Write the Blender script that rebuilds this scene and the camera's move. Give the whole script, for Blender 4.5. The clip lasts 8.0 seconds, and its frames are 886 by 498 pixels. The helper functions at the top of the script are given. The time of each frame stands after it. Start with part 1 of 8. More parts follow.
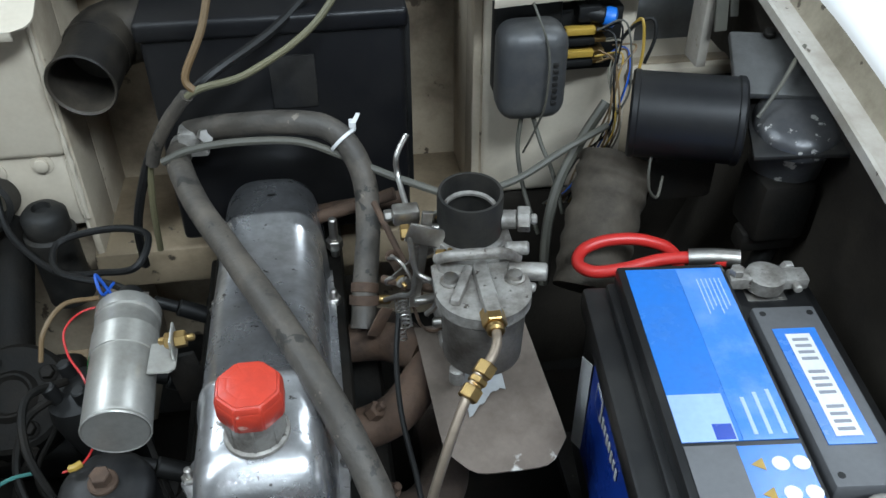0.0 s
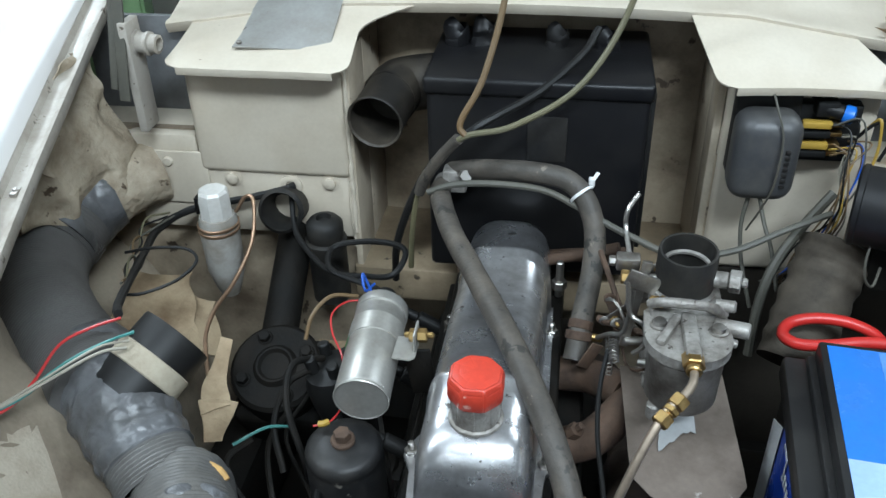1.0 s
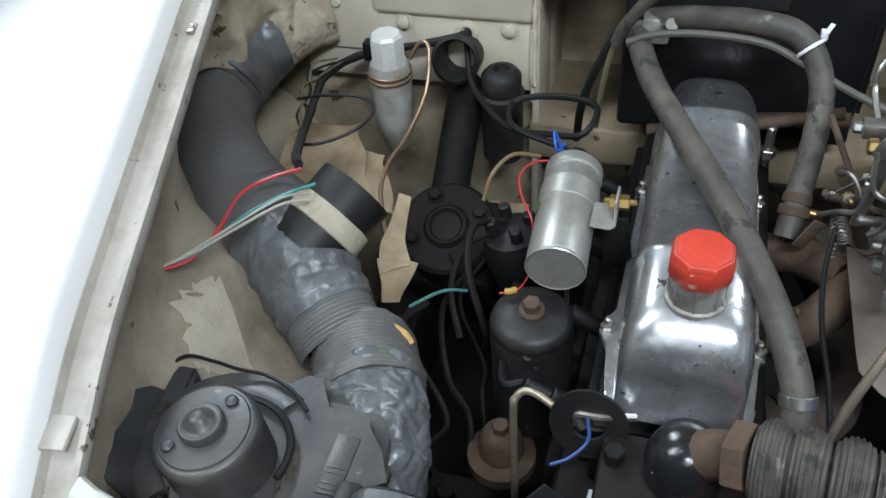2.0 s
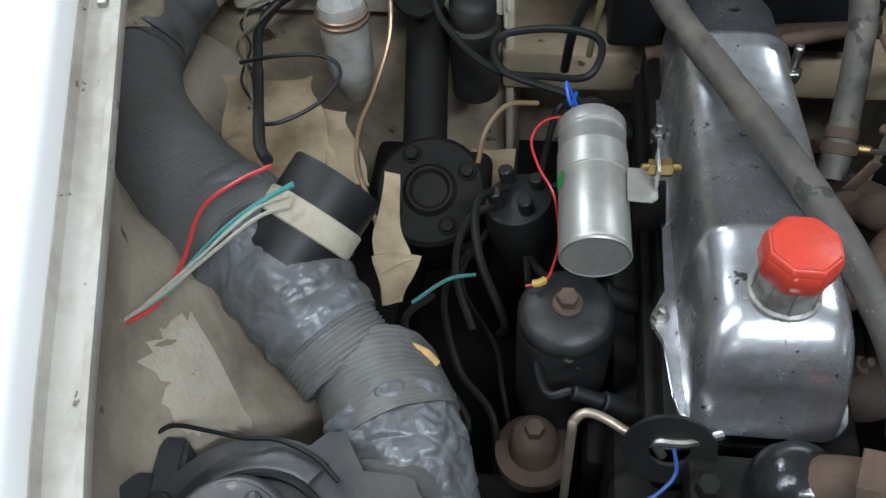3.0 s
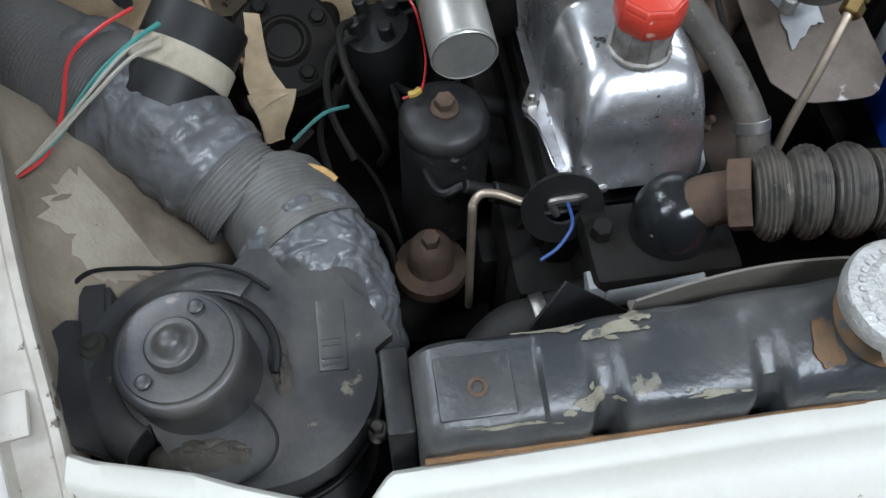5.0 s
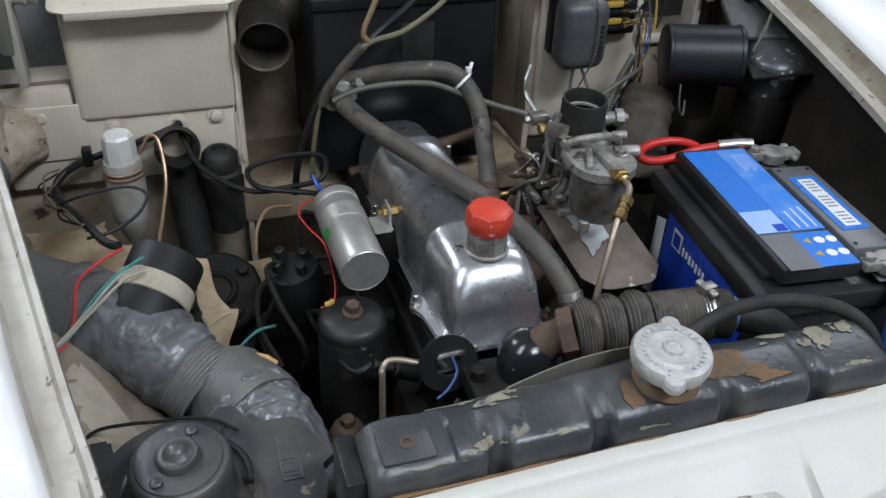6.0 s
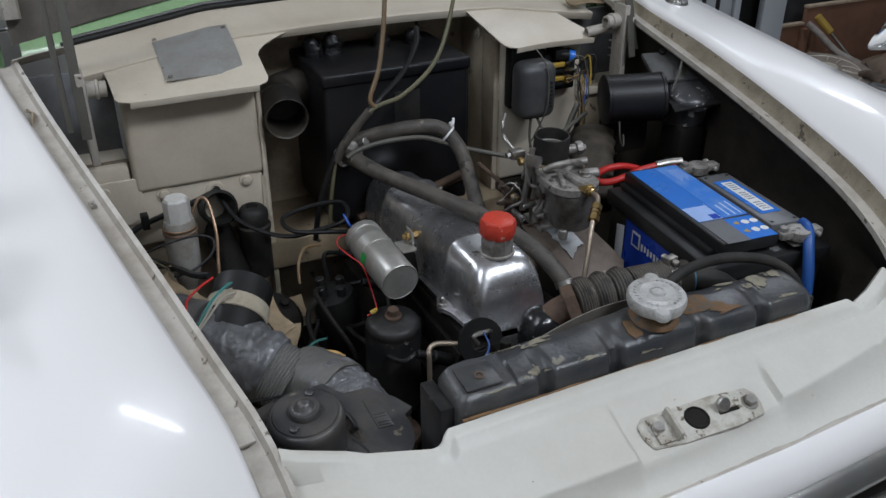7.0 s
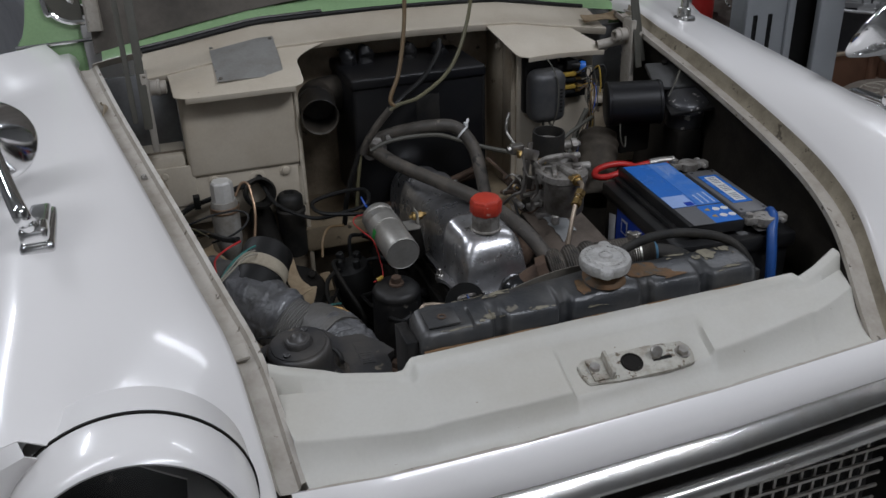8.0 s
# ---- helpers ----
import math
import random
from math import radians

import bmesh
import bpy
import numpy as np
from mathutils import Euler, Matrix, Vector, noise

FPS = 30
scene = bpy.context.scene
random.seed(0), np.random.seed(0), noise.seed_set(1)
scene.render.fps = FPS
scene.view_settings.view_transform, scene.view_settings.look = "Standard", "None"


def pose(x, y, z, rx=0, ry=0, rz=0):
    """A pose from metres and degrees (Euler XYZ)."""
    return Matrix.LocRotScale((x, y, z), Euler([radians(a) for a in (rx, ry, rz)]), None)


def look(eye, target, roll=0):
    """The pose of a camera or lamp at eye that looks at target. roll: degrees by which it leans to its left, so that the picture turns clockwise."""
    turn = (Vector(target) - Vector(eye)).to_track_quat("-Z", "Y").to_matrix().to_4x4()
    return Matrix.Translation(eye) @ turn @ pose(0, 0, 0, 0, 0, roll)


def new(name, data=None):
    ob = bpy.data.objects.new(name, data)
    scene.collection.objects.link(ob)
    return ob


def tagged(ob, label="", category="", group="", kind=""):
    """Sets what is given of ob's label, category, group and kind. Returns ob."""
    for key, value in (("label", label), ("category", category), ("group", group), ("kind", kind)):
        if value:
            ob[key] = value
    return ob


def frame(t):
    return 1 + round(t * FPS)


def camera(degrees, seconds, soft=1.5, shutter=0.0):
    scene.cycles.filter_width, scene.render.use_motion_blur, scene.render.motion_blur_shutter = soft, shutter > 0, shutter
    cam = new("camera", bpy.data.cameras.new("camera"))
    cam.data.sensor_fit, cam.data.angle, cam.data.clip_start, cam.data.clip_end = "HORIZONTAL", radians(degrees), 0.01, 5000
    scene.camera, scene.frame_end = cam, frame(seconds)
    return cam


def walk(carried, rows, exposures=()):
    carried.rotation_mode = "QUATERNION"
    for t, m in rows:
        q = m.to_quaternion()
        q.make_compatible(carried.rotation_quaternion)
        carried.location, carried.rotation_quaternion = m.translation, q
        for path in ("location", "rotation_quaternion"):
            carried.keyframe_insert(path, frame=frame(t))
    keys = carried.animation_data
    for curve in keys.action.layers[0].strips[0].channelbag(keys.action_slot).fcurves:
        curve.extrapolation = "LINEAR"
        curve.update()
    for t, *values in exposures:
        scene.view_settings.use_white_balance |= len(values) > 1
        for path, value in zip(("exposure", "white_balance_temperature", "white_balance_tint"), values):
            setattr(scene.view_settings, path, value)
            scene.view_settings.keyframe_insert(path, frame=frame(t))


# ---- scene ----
cam = camera(54.0, 8.0)
PATH = [
    (0, (0.063, -0.148, 1.252), (0.281, 1.4, 0.005), -0.3),
    (0.5, (0.057, -0.214, 1.282), (-0.016, 1.414, 0.122), -1.0),
    (1, (0.051, -0.251, 1.287), (-0.216, 1.396, 0.185), -1.3),
    (1.5, (0.025, -0.259, 1.278), (-0.4, 1.287, 0.083), -3.0),
    (2, (-0.029, -0.214, 1.249), (-0.512, 1.187, -0.094), -4.7),
    (2.2, (-0.06, -0.183, 1.238), (-0.51, 1.185, -0.149), -4.7),
    (3.3, (-0.155, -0.079, 1.229), (-0.322, 1.095, -0.379), -5.0),
    (3.5, (-0.164, -0.081, 1.221), (-0.304, 1.044, -0.427), -5.1),
    (3.7, (-0.170, -0.080, 1.213), (-0.297, 0.947, -0.497), -6.0),
    (4, (-0.179, -0.085, 1.190), (-0.281, 0.826, -0.590), -6.4),
    (4.2, (-0.180, -0.087, 1.178), (-0.273, 0.734, -0.643), -6.7),
    (5.3, (-0.183, -0.241, 1.232), (0.121, 1.032, -0.281), 2.1),
    (5.5, (-0.201, -0.299, 1.246), (0.2, 1.092, -0.134), 3.1),
    (6, (-0.259, -0.389, 1.278), (0.288, 1.161, 0.139), 2.7),
    (6.5, (-0.363, -0.458, 1.303), (0.29, 1.125, 0.27), 1.0),
    (7, (-0.442, -0.561, 1.32), (0.309, 1.022, 0.355), -0.1),
    (7.5, (-0.423, -0.685, 1.329), (0.321, 0.93, 0.412), -0.7),
    (8, (-0.392, -0.764, 1.322), (0.175, 0.934, 0.429), -1.8),
]
EXPOSURES = [(0.0, 0.15, 6100, 6), (1.0, 0.3, 6050, 5), (2.0, 0.2, 6200, 8), (3.5, 0.15, 6150, 8), (4.2, 0.05, 6100, 10), (5.5, 0.05, 6250, 11), (6.0, -0.17, 6300, 12), (6.5, -0.35, 6350, 12),
             (7.0, -0.75, 6400, 14), (7.5, -1.05, 6500, 15), (8.0, -1.2, 6550, 16)]
walk(cam, [(t, look(eye, target, roll)) for t, eye, target, roll in PATH], EXPOSURES)


# ---- light ----
world = bpy.data.worlds.new("garage_air")
scene.world = world
world.use_nodes = True
world.node_tree.nodes["Background"].inputs[0].default_value = (0.75, 0.82, 0.9, 1)
world.node_tree.nodes["Background"].inputs[1].default_value = 0.25


def area_lamp(name, place, target, sx, sy, watts, colour):
    data = bpy.data.lights.new(name, "AREA")
    data.shape, data.size, data.size_y, data.energy, data.color = "RECTANGLE", sx, sy, watts, colour
    ob = new(name, data)
    ob.matrix_world = look(place, target)
    return ob


# ---- materials ----
def surface(name, base, rough=0.5, metal=0.0, stain=None, amount=0.4, scale=12.0, grain=250.0, bump=0.1, relief=0.0015,
            spec=0.5, spots=None, spot_cut=0.68, spot_scale=40.0, coat=0.0, second=None, second_cut=0.66, second_scale=14.0, mottle=0.22, vary=0.11, crinkle=0.0, crinkle_depth=1.0):
    """A worn surface: base colour, broad stains, small spots of wear, fine grain and relief."""
    m = bpy.data.materials.new(name)
    m.use_nodes = True
    t = m.node_tree
    n, link = t.nodes, t.links.new
    p = n["Principled BSDF"]
    p.inputs["Metallic"].default_value = metal
    p.inputs["Specular IOR Level"].default_value = spec
    p.inputs["Coat Weight"].default_value = coat
    p.inputs["Coat Roughness"].default_value = 0.08
    co = n.new("ShaderNodeTexCoord")
    geo = n.new("ShaderNodeNewGeometry")
    big = n.new("ShaderNodeTexNoise")
    big.inputs["Scale"].default_value, big.inputs["Detail"].default_value, big.inputs["Roughness"].default_value = scale, 6, 0.62
    link(geo.outputs["Position"], big.inputs["Vector"])
    fine = n.new("ShaderNodeTexNoise")
    fine.inputs["Scale"].default_value, fine.inputs["Detail"].default_value = grain, 4
    link(geo.outputs["Position"], fine.inputs["Vector"])
    ramp = n.new("ShaderNodeValToRGB")
    ramp.color_ramp.elements[0].position, ramp.color_ramp.elements[1].position = 0.42, 0.68
    link(big.outputs["Fac"], ramp.inputs[0])
    mul = n.new("ShaderNodeMath")
    mul.operation = "MULTIPLY"
    mul.inputs[1].default_value = amount
    link(ramp.outputs[0], mul.inputs[0])
    mix = n.new("ShaderNodeMix")
    mix.data_type = "RGBA"
    mix.inputs["A"].default_value = (*base, 1)
    mix.inputs["B"].default_value = (*(stain or [c * 0.6 for c in base]), 1)
    link(mul.outputs[0], mix.inputs["Factor"])
    out = mix.outputs["Result"]
    tone = n.new("ShaderNodeMix")
    tone.data_type, tone.blend_type = "RGBA", "MULTIPLY"
    tone.inputs["Factor"].default_value = mottle
    link(out, tone.inputs["A"])
    link(fine.outputs["Fac"], tone.inputs["B"])
    out = tone.outputs["Result"]
    for spots, spot_cut, spot_scale in ((spots, spot_cut, spot_scale), (second, second_cut, second_scale)):
        if not spots:
            continue
        sn = n.new("ShaderNodeTexNoise")
        sn.inputs["Scale"].default_value, sn.inputs["Detail"].default_value, sn.inputs["Roughness"].default_value = spot_scale, 7, 0.6
        link(geo.outputs["Position"], sn.inputs["Vector"])
        sr = n.new("ShaderNodeValToRGB")
        sr.color_ramp.elements[0].position, sr.color_ramp.elements[1].position = spot_cut, spot_cut + 0.03
        link(sn.outputs["Fac"], sr.inputs[0])
        sm = n.new("ShaderNodeMix")
        sm.data_type = "RGBA"
        sm.inputs["B"].default_value = (*spots, 1)
        link(sr.outputs[0], sm.inputs["Factor"])
        link(out, sm.inputs["A"])
        out = sm.outputs["Result"]
    link(out, p.inputs["Base Color"])
    rr = n.new("ShaderNodeMapRange")
    rr.inputs["To Min"].default_value, rr.inputs["To Max"].default_value = max(0.03, rough - vary), min(1, rough + vary)
    link(big.outputs["Fac"], rr.inputs["Value"])
    link(rr.outputs[0], p.inputs["Roughness"])
    if bump:
        add = n.new("ShaderNodeMath")
        add.operation = "ADD"
        link(fine.outputs["Fac"], add.inputs[0])
        link(big.outputs["Fac"], add.inputs[1])
        height = add.outputs[0]
        if crinkle:
            warp = n.new("ShaderNodeMix")
            warp.data_type = "VECTOR"
            warp.inputs["Factor"].default_value = 0.02
            link(geo.outputs["Position"], warp.inputs["A"])
            link(big.outputs["Color"], warp.inputs["B"])
            cells = n.new("ShaderNodeTexVoronoi")
            cells.feature = "DISTANCE_TO_EDGE"
            cells.inputs["Scale"].default_value = crinkle
            link(warp.outputs["Result"], cells.inputs["Vector"])
            cut = n.new("ShaderNodeMath")
            cut.operation = "MINIMUM"
            cut.inputs[1].default_value = 0.22
            link(cells.outputs["Distance"], cut.inputs[0])
            fold = n.new("ShaderNodeMath")
            fold.operation = "MULTIPLY_ADD"
            fold.inputs[1].default_value = 9.0 * crinkle_depth
            link(cut.outputs[0], fold.inputs[0])
            link(height, fold.inputs[2])
            height = fold.outputs[0]
        b = n.new("ShaderNodeBump")
        b.inputs["Strength"].default_value, b.inputs["Distance"].default_value = bump, relief
        link(height, b.inputs["Height"])
        link(b.outputs[0], p.inputs["Normal"])
    return m


CREAM = surface("bay_cream_paint", (0.59, 0.525, 0.425), 0.42, stain=(0.42, 0.345, 0.25), amount=0.5, scale=8, spots=(0.19, 0.14, 0.095), spot_cut=0.7, spot_scale=50, bump=0.06, mottle=0.12)
CREAM_DIRTY = surface("grimy_bay_paint", (0.41, 0.335, 0.24), 0.6, stain=(0.13, 0.092, 0.06), amount=0.9, scale=10, spots=(0.07, 0.05, 0.033), spot_cut=0.62, spot_scale=32, bump=0.25)
UNDERSEAL = surface("lumpy_underseal", (0.46, 0.39, 0.29), 0.7, stain=(0.20, 0.145, 0.09), amount=0.75, scale=22, spots=(0.10, 0.07, 0.045), spot_cut=0.64, spot_scale=45, bump=0.9, relief=0.004, grain=90)
CREAM_SIDE = surface("dusty_recess_paint", (0.50, 0.43, 0.33), 0.5, stain=(0.24, 0.18, 0.12), amount=0.8, scale=7, spots=(0.12, 0.085, 0.055), spot_cut=0.66, spot_scale=30, bump=0.12)
# Grey paint of the hinge hollows, with their shade put into the colour.
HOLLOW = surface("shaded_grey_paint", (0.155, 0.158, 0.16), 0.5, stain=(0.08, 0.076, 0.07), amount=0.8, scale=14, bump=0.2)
LATCH = surface("worn_latch_paint", (0.5, 0.48, 0.42), 0.5, stain=(0.24, 0.2, 0.15), amount=0.8, scale=60, spots=(0.12, 0.09, 0.06), spot_cut=0.6, spot_scale=110, bump=0.3)
# Oily steel, used too for dark pieces that stand in for shade.
GRIME_AND_SHADE = surface("oily_dark_steel_and_shade", (0.008, 0.0075, 0.0065), 0.66, stain=(0.0203, 0.0158, 0.0117), amount=0.6, scale=26, bump=0.35, spec=0.18)
# Dusty black paint; the lamp bowls use it for their inner shade.
BLACK_DIRT_AND_SHADE = surface("dusty_black_paint_and_shade", (0.0138, 0.0138, 0.0143), 0.42, stain=(0.045, 0.0408, 0.036), amount=0.6, scale=24, bump=0.2, spots=(0.11, 0.1, 0.085), spot_cut=0.66, spot_scale=60, spec=0.28)
WHITE = surface("white_car_paint", (0.80, 0.775, 0.755), 0.26, stain=(0.77, 0.745, 0.72), amount=0.2, scale=2, bump=0.0, coat=0.5, spots=(0.42, 0.36, 0.3), spot_cut=0.80, spot_scale=60, mottle=0.015, vary=0.01)
SLAM = surface("slam_panel_paint", (0.54, 0.525, 0.475), 0.46, stain=(0.43, 0.40, 0.335), amount=0.5, scale=6, bump=0.05, coat=0.0, spots=(0.22, 0.165, 0.11), spot_cut=0.72, spot_scale=70, mottle=0.08)
GUTTER = surface("gutter_paint", (0.42, 0.385, 0.335), 0.45, stain=(0.22, 0.185, 0.14), amount=0.6, scale=26, spots=(0.09, 0.07, 0.05), spot_cut=0.64, spot_scale=70, bump=0.15, mottle=0.12)
GREEN = surface("green_car_paint", (0.30, 0.47, 0.24), 0.25, amount=0.2, bump=0.01, coat=0.6)
HEATER = surface("satin_black_heater", (0.0078, 0.0078, 0.009), 0.42, stain=(0.0225, 0.021, 0.019), amount=0.55, scale=9, bump=0.08, spec=0.28)
INLET = surface("dusty_inlet_paint", (0.022, 0.020, 0.018), 0.5, stain=(0.085, 0.070, 0.052), amount=0.9, scale=12, bump=0.2, spec=0.3)
RUBBER = surface("perished_rubber", (0.0165, 0.016, 0.0149), 0.58, stain=(0.051, 0.045, 0.0372), amount=0.65, scale=30, bump=0.2, spec=0.28)
HOSE = surface("dusty_grey_hose", (0.062, 0.054, 0.045), 0.6, stain=(0.125, 0.105, 0.083), amount=0.8, scale=30, bump=0.4, spots=(0.028, 0.025, 0.021), spot_cut=0.6, spot_scale=55, second=(0.17, 0.145, 0.115), second_cut=0.66, second_scale=90)
CHROME_ROCKER = surface("dulled_chrome", (0.70, 0.70, 0.715), 0.29, 0.90, stain=(0.40, 0.39, 0.385), amount=0.85, scale=34, bump=0.3, grain=80, spots=(0.13, 0.12, 0.11), spot_cut=0.65, spot_scale=95)
CHROME = surface("bright_chrome", (0.84, 0.84, 0.84), 0.09, 1.0, stain=(0.7, 0.7, 0.7), amount=0.3, bump=0.0, mottle=0.03)
AGED_CHROME = surface("aged_chrome", (0.70, 0.69, 0.67), 0.24, 0.95, stain=(0.45, 0.42, 0.38), amount=0.6, scale=18, bump=0.08, mottle=0.08, spots=(0.25, 0.2, 0.15), spot_cut=0.70, spot_scale=90)
STEEL = surface("dull_zinc_steel", (0.50, 0.48, 0.45), 0.42, 1.0, stain=(0.2, 0.16, 0.12), amount=0.6, scale=40, bump=0.15)
COIL = surface("dull_aluminium_can", (0.49, 0.475, 0.44), 0.42, 0.68, stain=(0.33, 0.31, 0.27), amount=0.7, scale=30, bump=0.08)
CAST = surface("cast_alloy", (0.38, 0.36, 0.33), 0.5, 0.45, stain=(0.11, 0.09, 0.072), amount=0.9, scale=46, bump=0.6, spots=(0.06, 0.048, 0.038), spot_cut=0.64, spot_scale=110)
PLATE = surface("bare_alloy_plate", (0.46, 0.47, 0.475), 0.5, 0.5, stain=(0.3, 0.3, 0.29), amount=0.6, scale=30, bump=0.12)
RUST_EDGE = surface("orange_rust", (0.22, 0.12, 0.05), 0.8, stain=(0.10, 0.055, 0.028), amount=0.8, scale=60, bump=0.4)
RIBS = surface("silver_grey_ribbed_plastic", (0.19, 0.185, 0.175), 0.45, stain=(0.1, 0.09, 0.08), amount=0.6, scale=30, bump=0.1)
ARCH = surface("brown_inner_wing", (0.33, 0.275, 0.205), 0.75, stain=(0.10, 0.075, 0.05), amount=0.95, scale=7, spots=(0.09, 0.068, 0.046), spot_cut=0.64, spot_scale=26, bump=0.35)
PALE_DIRT = surface("pale_gritty_panel", (0.385, 0.335, 0.26), 0.8, stain=(0.27, 0.22, 0.16), amount=0.9, scale=18, bump=0.5, grain=400)
DUSTY = surface("dusty_grey_tin", (0.17, 0.155, 0.13), 0.6, 0.2, stain=(0.1, 0.085, 0.065), amount=0.6, scale=25, bump=0.15)
DUST_MAT = surface("matted_dust", (0.085, 0.075, 0.064), 0.95, stain=(0.04, 0.035, 0.03), amount=0.8, scale=60, bump=0.8, grain=400, spec=0.1)
BLOWER = surface("dusty_blower_paint", (0.034, 0.034, 0.036), 0.38, stain=(0.10, 0.09, 0.078), amount=0.7, scale=16, bump=0.2, spots=(0.15, 0.13, 0.10), spot_cut=0.66, spot_scale=40, spec=0.5)
# Stained gutter paint, darkened further for a wall turned from the light.
GUTTER_DARK = surface("stained_shaded_gutter_paint", (0.34, 0.295, 0.22), 0.5, stain=(0.14, 0.115, 0.08), amount=0.7, scale=24, spots=(0.08, 0.065, 0.045), spot_cut=0.62, spot_scale=60, bump=0.2)
ZINC = surface("chalky_zinc", (0.56, 0.55, 0.53), 0.5, 0.45, stain=(0.30, 0.28, 0.25), amount=0.75, scale=60, bump=0.9, grain=500, spots=(0.2, 0.18, 0.15), spot_cut=0.67, spot_scale=110)
GLOSS_BLACK = surface("chipped_gloss_black", (0.012, 0.013, 0.014), 0.2, stain=(0.03, 0.028, 0.025), amount=0.6, scale=30, bump=0.25, spots=(0.3, 0.3, 0.28), spot_cut=0.7, spot_scale=90)
BRASS = surface("brass", (0.54, 0.37, 0.15), 0.38, 1.0, stain=(0.3, 0.19, 0.08), amount=0.5, scale=60, bump=0.1)
COPPER = surface("tarnished_copper_pipe", (0.40, 0.26, 0.17), 0.4, 0.8, stain=(0.25, 0.17, 0.11), amount=0.6, scale=50, bump=0.1)
FUEL_PIPE = surface("dull_fuel_pipe", (0.42, 0.34, 0.26), 0.42, 0.7, stain=(0.27, 0.22, 0.17), amount=0.6, scale=60, bump=0.1)
RUST = surface("rusty_iron", (0.10, 0.06, 0.038), 0.8, 0.1, stain=(0.04, 0.027, 0.02), amount=0.8, scale=40, bump=0.5)
# Dark brown for the offside inner wing and the foot of the bulkhead.
DARK_WING = surface("dark_brown_panel", (0.037, 0.031, 0.024), 0.7, stain=(0.01, 0.0084, 0.0068), amount=0.9, scale=9, bump=0.25, spec=0.28)
RED = surface("red_plastic", (0.58, 0.055, 0.03), 0.36, stain=(0.42, 0.04, 0.025), amount=0.5, scale=60, bump=0.12, spots=(0.62, 0.34, 0.28), spot_cut=0.66, spot_scale=85)
RED_CABLE = surface("red_cable", (0.58, 0.03, 0.025), 0.35, amount=0.3, bump=0.03)
BATTERY = surface("battery_black_plastic", (0.012, 0.012, 0.0126), 0.4, stain=(0.033, 0.0312, 0.0288), amount=0.6, scale=16, bump=0.05)
BATTERY_GREY = surface("battery_grey_plastic", (0.13, 0.13, 0.135), 0.45, stain=(0.08, 0.078, 0.075), amount=0.5, scale=18, bump=0.05)
BLUE = surface("blue_label", (0.03, 0.18, 0.62), 0.25, stain=(0.05, 0.16, 0.46), amount=0.4, scale=25, bump=0.02)
BLUE_SIDE = surface("blue_side_label", (0.015, 0.06, 0.42), 0.28, amount=0.3, bump=0.02)
LABEL = surface("white_label", (0.75, 0.75, 0.74), 0.4, amount=0.2, bump=0.0)
INK = surface("grey_ink", (0.25, 0.26, 0.3), 0.5, amount=0.1, bump=0.0)
YELLOW = surface("yellow_plastic", (0.42, 0.27, 0.045), 0.45, stain=(0.3, 0.2, 0.05), amount=0.5, bump=0.0)
RADIATOR = surface("chipped_radiator_paint", (0.036, 0.038, 0.041), 0.34, stain=(0.10, 0.094, 0.084), amount=0.6, scale=16, spots=(0.16, 0.145, 0.115), spot_cut=0.66, spot_scale=46, bump=0.3)
TAPE = surface("grey_duct_tape", (0.13, 0.132, 0.138), 0.32, stain=(0.062, 0.06, 0.057), amount=0.85, scale=20, bump=0.5, relief=0.0016, grain=120, crinkle=48, crinkle_depth=0.3)
DUCT = surface("grey_duct_fabric", (0.115, 0.11, 0.105), 0.6, stain=(0.055, 0.05, 0.045), amount=0.7, scale=9, bump=0.4)
CLOTH_TAPE = surface("cream_cloth_tape", (0.42, 0.37, 0.28), 0.8, stain=(0.26, 0.21, 0.15), amount=0.5, scale=40, bump=0.4)
CARD = surface("tan_insulation_card", (0.33, 0.25, 0.155), 0.85, stain=(0.12, 0.068, 0.03), amount=0.97, scale=14, bump=0.4)
MILKY = surface("milky_plastic", (0.40, 0.385, 0.355), 0.38, stain=(0.20, 0.17, 0.13), amount=0.85, scale=25, bump=0.04)
W_BLACK = surface("black_wire", (0.0091, 0.0091, 0.0091), 0.5, stain=(0.024, 0.0222, 0.0198), bump=0.0, spec=0.3)
W_GREY = surface("dusty_wire", (0.084, 0.0805, 0.0665), 0.6, stain=(0.14, 0.126, 0.091), bump=0.0)
W_BROWN = surface("brown_wire", (0.16, 0.10, 0.045), 0.5, stain=(0.22, 0.17, 0.11), bump=0.0)
W_OLIVE = surface("olive_wire", (0.13, 0.12, 0.07), 0.55, stain=(0.2, 0.17, 0.08), bump=0.0)
W_RED = surface("red_wire", (0.5, 0.03, 0.03), 0.4, bump=0.0)
W_TEAL = surface("teal_wire", (0.04, 0.20, 0.18), 0.45, stain=(0.1, 0.16, 0.14), bump=0.0)
W_WHITE = surface("pale_wire", (0.34, 0.31, 0.25), 0.5, stain=(0.2, 0.18, 0.14), bump=0.0)
W_BLUE = surface("blue_wire", (0.02, 0.1, 0.5), 0.4, bump=0.0)
W_DULL_BLUE = surface("dull_blue_wire", (0.03, 0.075, 0.24), 0.45, bump=0.0)
GREEN_MARK = surface("green_sticker", (0.02, 0.3, 0.06), 0.4, bump=0.0)
CONCRETE = surface("garage_concrete", (0.46, 0.455, 0.44), 0.6, stain=(0.3, 0.29, 0.275), amount=0.6, scale=1.5, bump=0.2)
WALL = surface("garage_wall_paint", (0.55, 0.55, 0.54), 0.8, amount=0.3, scale=1.2, bump=0.1)
LIFT = surface("grey_lift_paint", (0.42, 0.44, 0.46), 0.45, amount=0.3, scale=4, bump=0.05)
